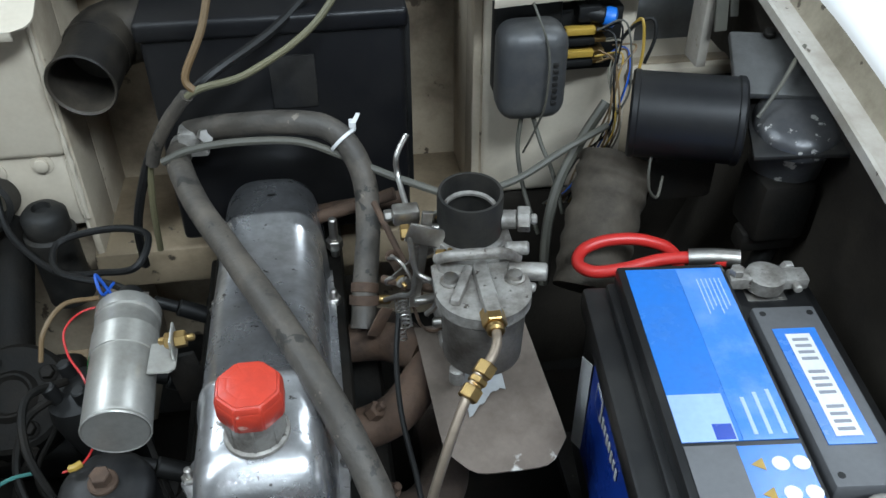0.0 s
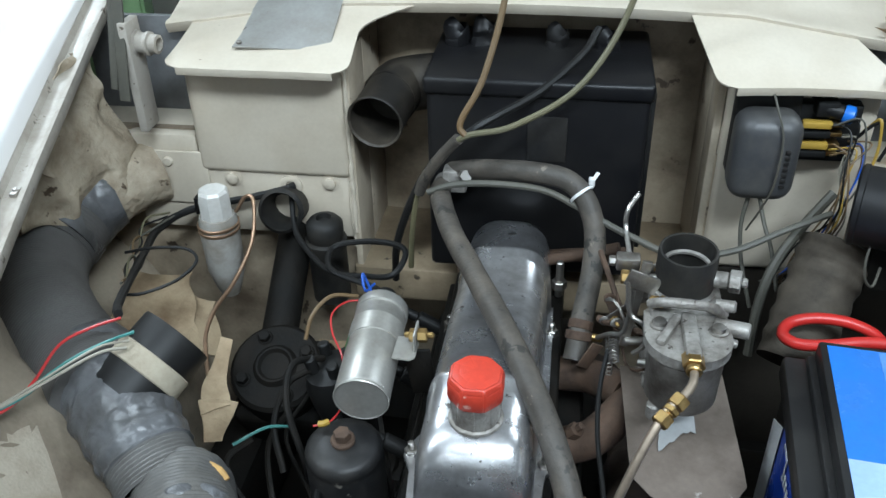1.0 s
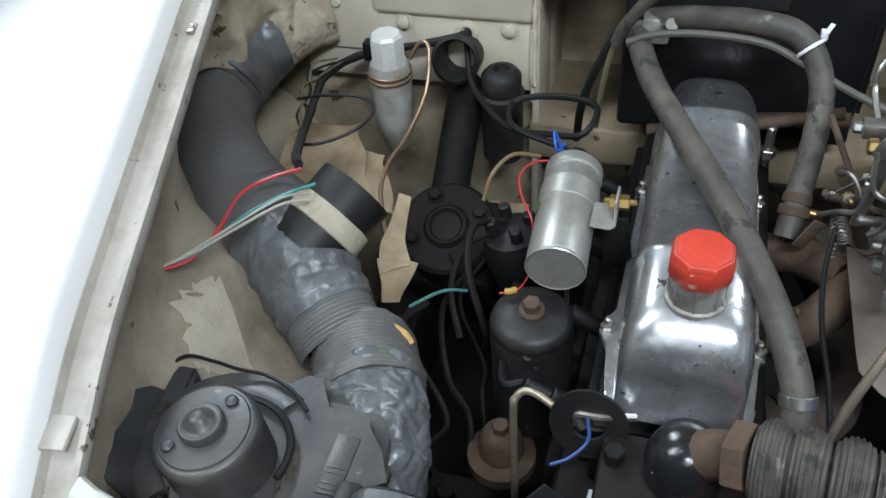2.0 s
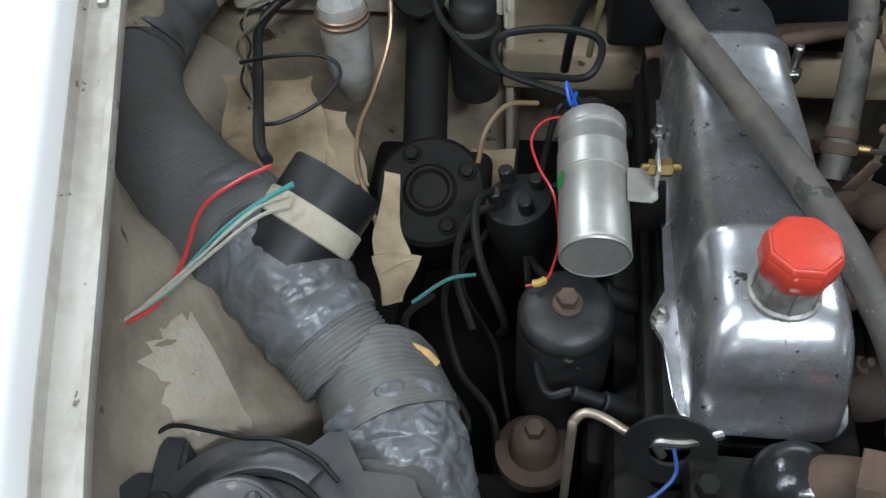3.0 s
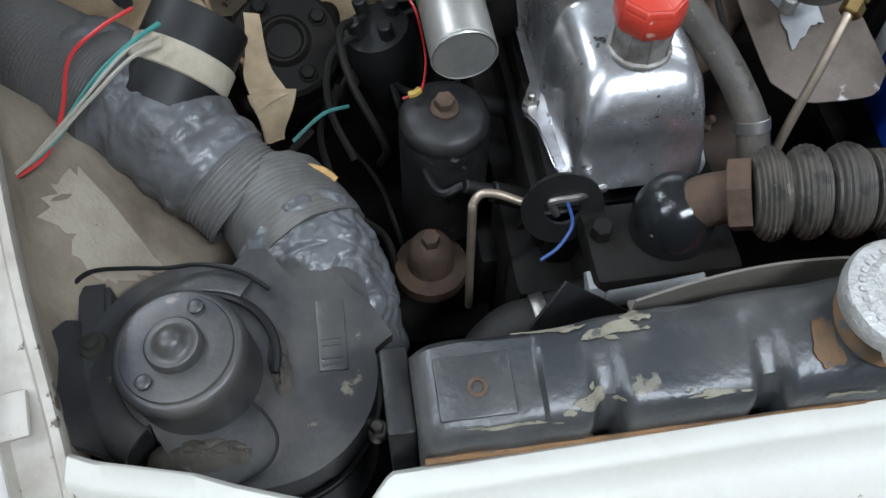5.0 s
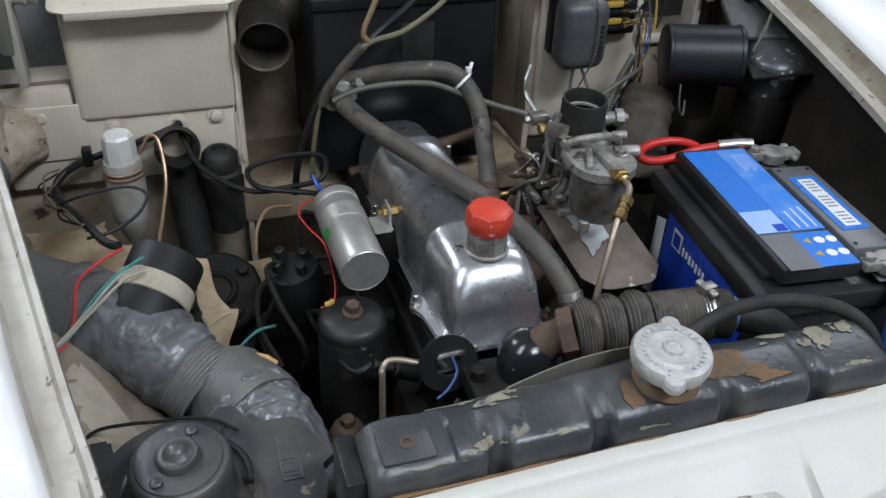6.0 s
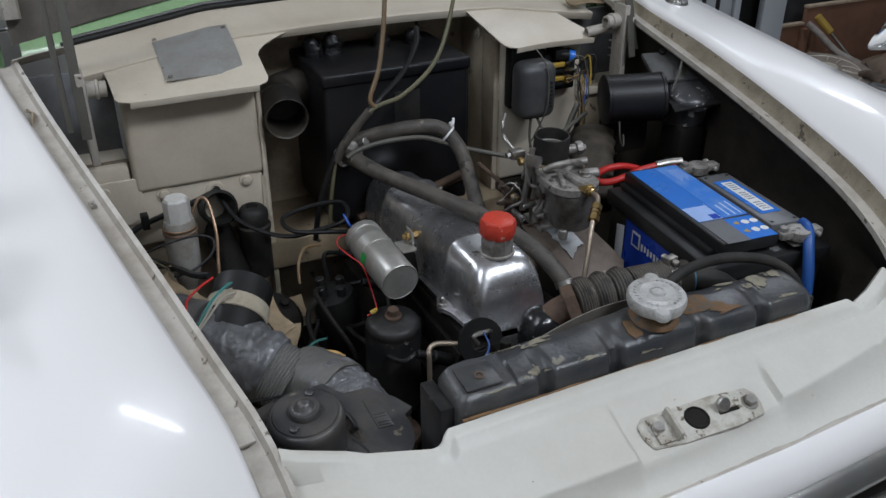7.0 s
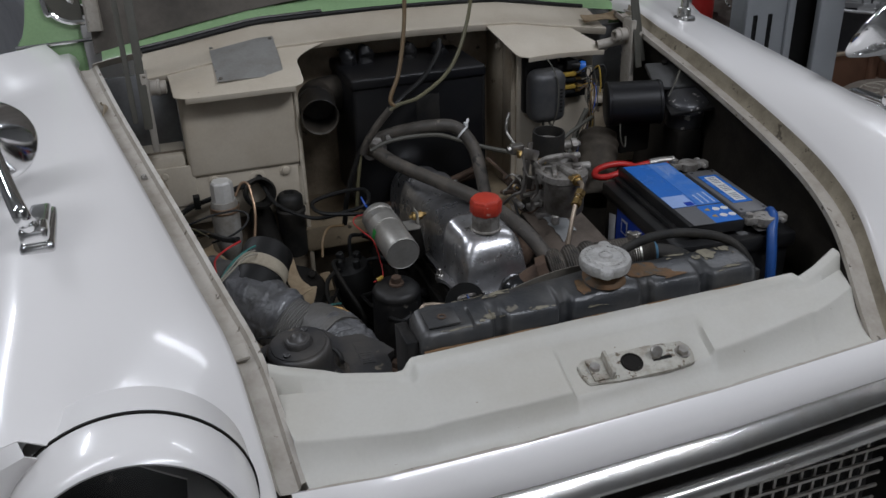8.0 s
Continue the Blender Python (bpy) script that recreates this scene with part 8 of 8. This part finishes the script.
part("disc", turned(lathe([(0.186, 0.0), (0.192, 0.004), (0.192, 0.012), (0.183, 0.020), (0.155, 0.030), (0.146, 0.029), (0.10, 0.040), (0.05, 0.046), (0.002, 0.047)], V(0, 0, 0), V(0, 0, 1), 56, False), m4), surface("dusty_trim", (0.29, 0.245, 0.205), 0.6, 0.1, stain=(0.19, 0.155, 0.125), amount=0.7, scale=16, bump=0.2), trim, "domed grey-brown disc")
TRIM_LINE = surface("pale_trim_line", (0.55, 0.50, 0.42), 0.5, 0.2, stain=(0.4, 0.36, 0.3), amount=0.5, scale=20, bump=0.1)
part("ring", turned(lathe([(0.128, 0.0325), (0.1265, 0.0365), (0.1235, 0.0375), (0.121, 0.0345)], V(0, 0, 0), V(0, 0, 1), 56, False), m4), TRIM_LINE, trim, "pale raised ring")
for k in range(5):
    for side in (-1, 1):
        part("spoke", turned(tube([(0.122, 0.012 * side, 0.0365), (0.09, 0.024 * side, 0.0435), (0.05, 0.016 * side, 0.048)], 0.0035, 6, 4), m4 @ pose(0, 0, 0, 0, 0, 72 * k + 20)), TRIM_LINE, trim)
part("hub", turned(lathe([(0.036, 0.044), (0.036, 0.050), (0.028, 0.054), (0.002, 0.055)], V(0, 0, 0), V(0, 0, 1), 28, False), m4), TRIM_LINE, trim)

RIM_FACE = surface("machined_rim", (0.62, 0.62, 0.62), 0.35, 0.6, stain=(0.45, 0.45, 0.45), amount=0.4, scale=12, bump=0.05)
RIM_DARK = surface("black_rim_barrel", (0.035, 0.035, 0.038), 0.4, 0.2, stain=(0.09, 0.09, 0.095), amount=0.6, scale=8, bump=0.1)
box_under = solo("cardboard_box", box(2.46, 3.0, 2.15, 2.72, 0.0, 0.30, 0.006), CARD, "closed cardboard box behind the crate", "box")
for x, y, z in ((2.73, 2.385, 0.302), (3.28, 2.45, 0.002)):
    wh = thing("alloy_wheel", (x, y, z), "bare alloy wheel lying flat, black barrel and bright spokes", "wheel", "loose wheels")
    m4 = pose(x, y, z, 0, 0, 15)
    h = 0.21 if z > 0.1 else 0.42
    barrel = part("barrel", turned(lathe([(0.218, 0.0), (0.224, 0.004), (0.22, 0.02), (0.205, 0.03), (0.203, h - 0.05), (0.219, h - 0.025), (0.224, h - 0.006)], V(0, 0, 0), V(0, 0, 1), 48, False), m4), RIM_DARK, wh, "dark rim barrel")
    part("inside", turned(lathe([(0.214, h - 0.003), (0.200, h - 0.03), (0.196, 0.03), (0.21, 0.003)], V(0, 0, 0), V(0, 0, 1), 48, False), m4), RIM_DARK, wh, "dark inside of the barrel")
    part("lip", turned(lathe([(0.2245, h - 0.008), (0.2265, h - 0.002), (0.2245, h + 0.003), (0.215, h + 0.003), (0.212, h - 0.003)], V(0, 0, 0), V(0, 0, 1), 56, False), m4), RIM_FACE, wh, "bright rim lip")
    part("hub", turned(lathe([(0.05, h - 0.06), (0.052, h - 0.02), (0.045, h - 0.012), (0.03, h - 0.014), (0.002, h - 0.018)], V(0, 0, 0), V(0, 0, 1), 32), m4), RIM_FACE, wh)
    for k in range(7):
        part("spoke", turned(loft([[V(0.045, -0.016, h - 0.02), V(0.045, 0.016, h - 0.02)], [V(0.12, -0.019, h - 0.012), V(0.12, 0.019, h - 0.012)], [V(0.213, -0.033, h - 0.004), V(0.213, 0.033, h - 0.004)]], -0.02), m4 @ pose(0, 0, 0, 0, 0, 360 / 7 * k)), RIM_FACE, wh)
wh = thing("spare_wheel", (1.75, 2.9, 0), "loose car wheel with a black tyre", "wheel", "loose wheels")
m4 = pose(1.75, 2.9, 0.3, 80, 0, -20)
part("tyre", turned(lathe([(0.2, -0.08), (0.27, -0.095), (0.3, -0.07), (0.305, 0), (0.3, 0.07), (0.27, 0.095), (0.2, 0.08)], V(0, 0, 0), V(0, 0, 1), 36, False), m4), RUBBER, wh, "black rubber tyre")
part("rim", turned(lathe([(0.2, 0.07), (0.195, 0.08), (0.18, 0.07), (0.17, 0.02), (0.06, 0.03), (0.05, 0.05), (0.002, 0.05)], V(0, 0, 0), V(0, 0, 1), 36, False), m4), CAST, wh, "alloy rim")
for k in range(8):
    part("spoke", turned(box(0.05, 0.185, -0.012, 0.012, 0.045, 0.062, 0.003), m4 @ pose(0, 0, 0, 0, 0, 45 * k)), CAST, wh)
solo("red_bottle", lathe([(0.042, 0), (0.046, 0.01), (0.046, 0.70), (0.03, 0.76), (0.018, 0.78), (0.018, 0.82)], V(1.862, 2.42, 0.0), V(1.862, 2.42, 1), 24), RED_CABLE, "red gas bottle standing on the floor", "bottle")
sack = thing("canvas_sack", (2.03, 2.48, 0), "slumped grey-brown canvas sack standing on the floor", "sack")
part("cloth", tube([(2.03, 2.48, 0.0), (2.03, 2.48, 0.15), (2.032, 2.48, 0.35), (2.03, 2.478, 0.52), (2.03, 2.475, 0.60)], lambda u: 0.115 * (1 - max(0.0, u - 0.45) ** 2 * 2.2), 28, 8, wobble=0.35, seed=9), surface("grey_brown_canvas", (0.17, 0.145, 0.125), 0.8, stain=(0.09, 0.075, 0.062), amount=0.7, scale=10, bump=0.4), sack, "grey-brown canvas")
part("clasp", turned(lathe([(0.028, -0.004), (0.032, 0.0), (0.028, 0.004), (0.024, 0.0), (0.028, -0.004)], V(0, 0, 0), V(0, 0, 1), 24, False), pose(1.99, 2.40, 0.585, 60, 0, 0)), CHROME, sack, "bright ring at the neck")
rows = []
for i in range(25):
    v = i / 24
    row = []
    for k in range(19):
        u = k / 18
        x = -2.3 + 1.5 * u
        y = 1.25 + 3.4 * v
        h = (math.sin(math.pi * u) ** 0.35) * (0.75 + 0.45 * math.sin(math.pi * min(1, max(0, v * 1.1 - 0.05))) ** 2)
        row.append(V(x, y, 0.02 + h + 0.03 * noise.noise(V(x * 5, y * 5, 0))))
    rows.append(row)
solo("covered_car", loft(rows, 0.01), SHEET, "car under a pale grey dust sheet", "covered car", smooth=60)

# ---- lamps of the garage and two added fills ----
area_lamp("ceiling_tubes_front", (0.7, -1.2, 2.9), (0.1, 0.2, 0.8), 1.5, 0.2, 72, (0.85, 0.93, 1))
area_lamp("ceiling_tubes_side", (-1.5, -0.3, 2.9), (-0.3, 0.2, 0.8), 0.2, 1.8, 38, (0.85, 0.93, 1))
# Unseen fill, added to brighten the wall and floor that the chrome reflects.
area_lamp("south_wall_fill", (-0.6, -3.6, 3.2), (-0.6, -5.0, 0.0), 1.5, 0.2, 60, (0.85, 0.93, 1))
# Unseen fill, added to brighten the dust sheet and wall at back left.
area_lamp("back_left_fill", (-1.9, 2.3, 3.2), (-1.9, 2.6, 0.0), 0.2, 1.5, 90, (0.85, 0.93, 1))
area_lamp("ceiling_tubes_rear", (2.2, 1.6, 3.2), (2.2, 2.0, 0.0), 1.5, 0.2, 40, (0.85, 0.93, 1))
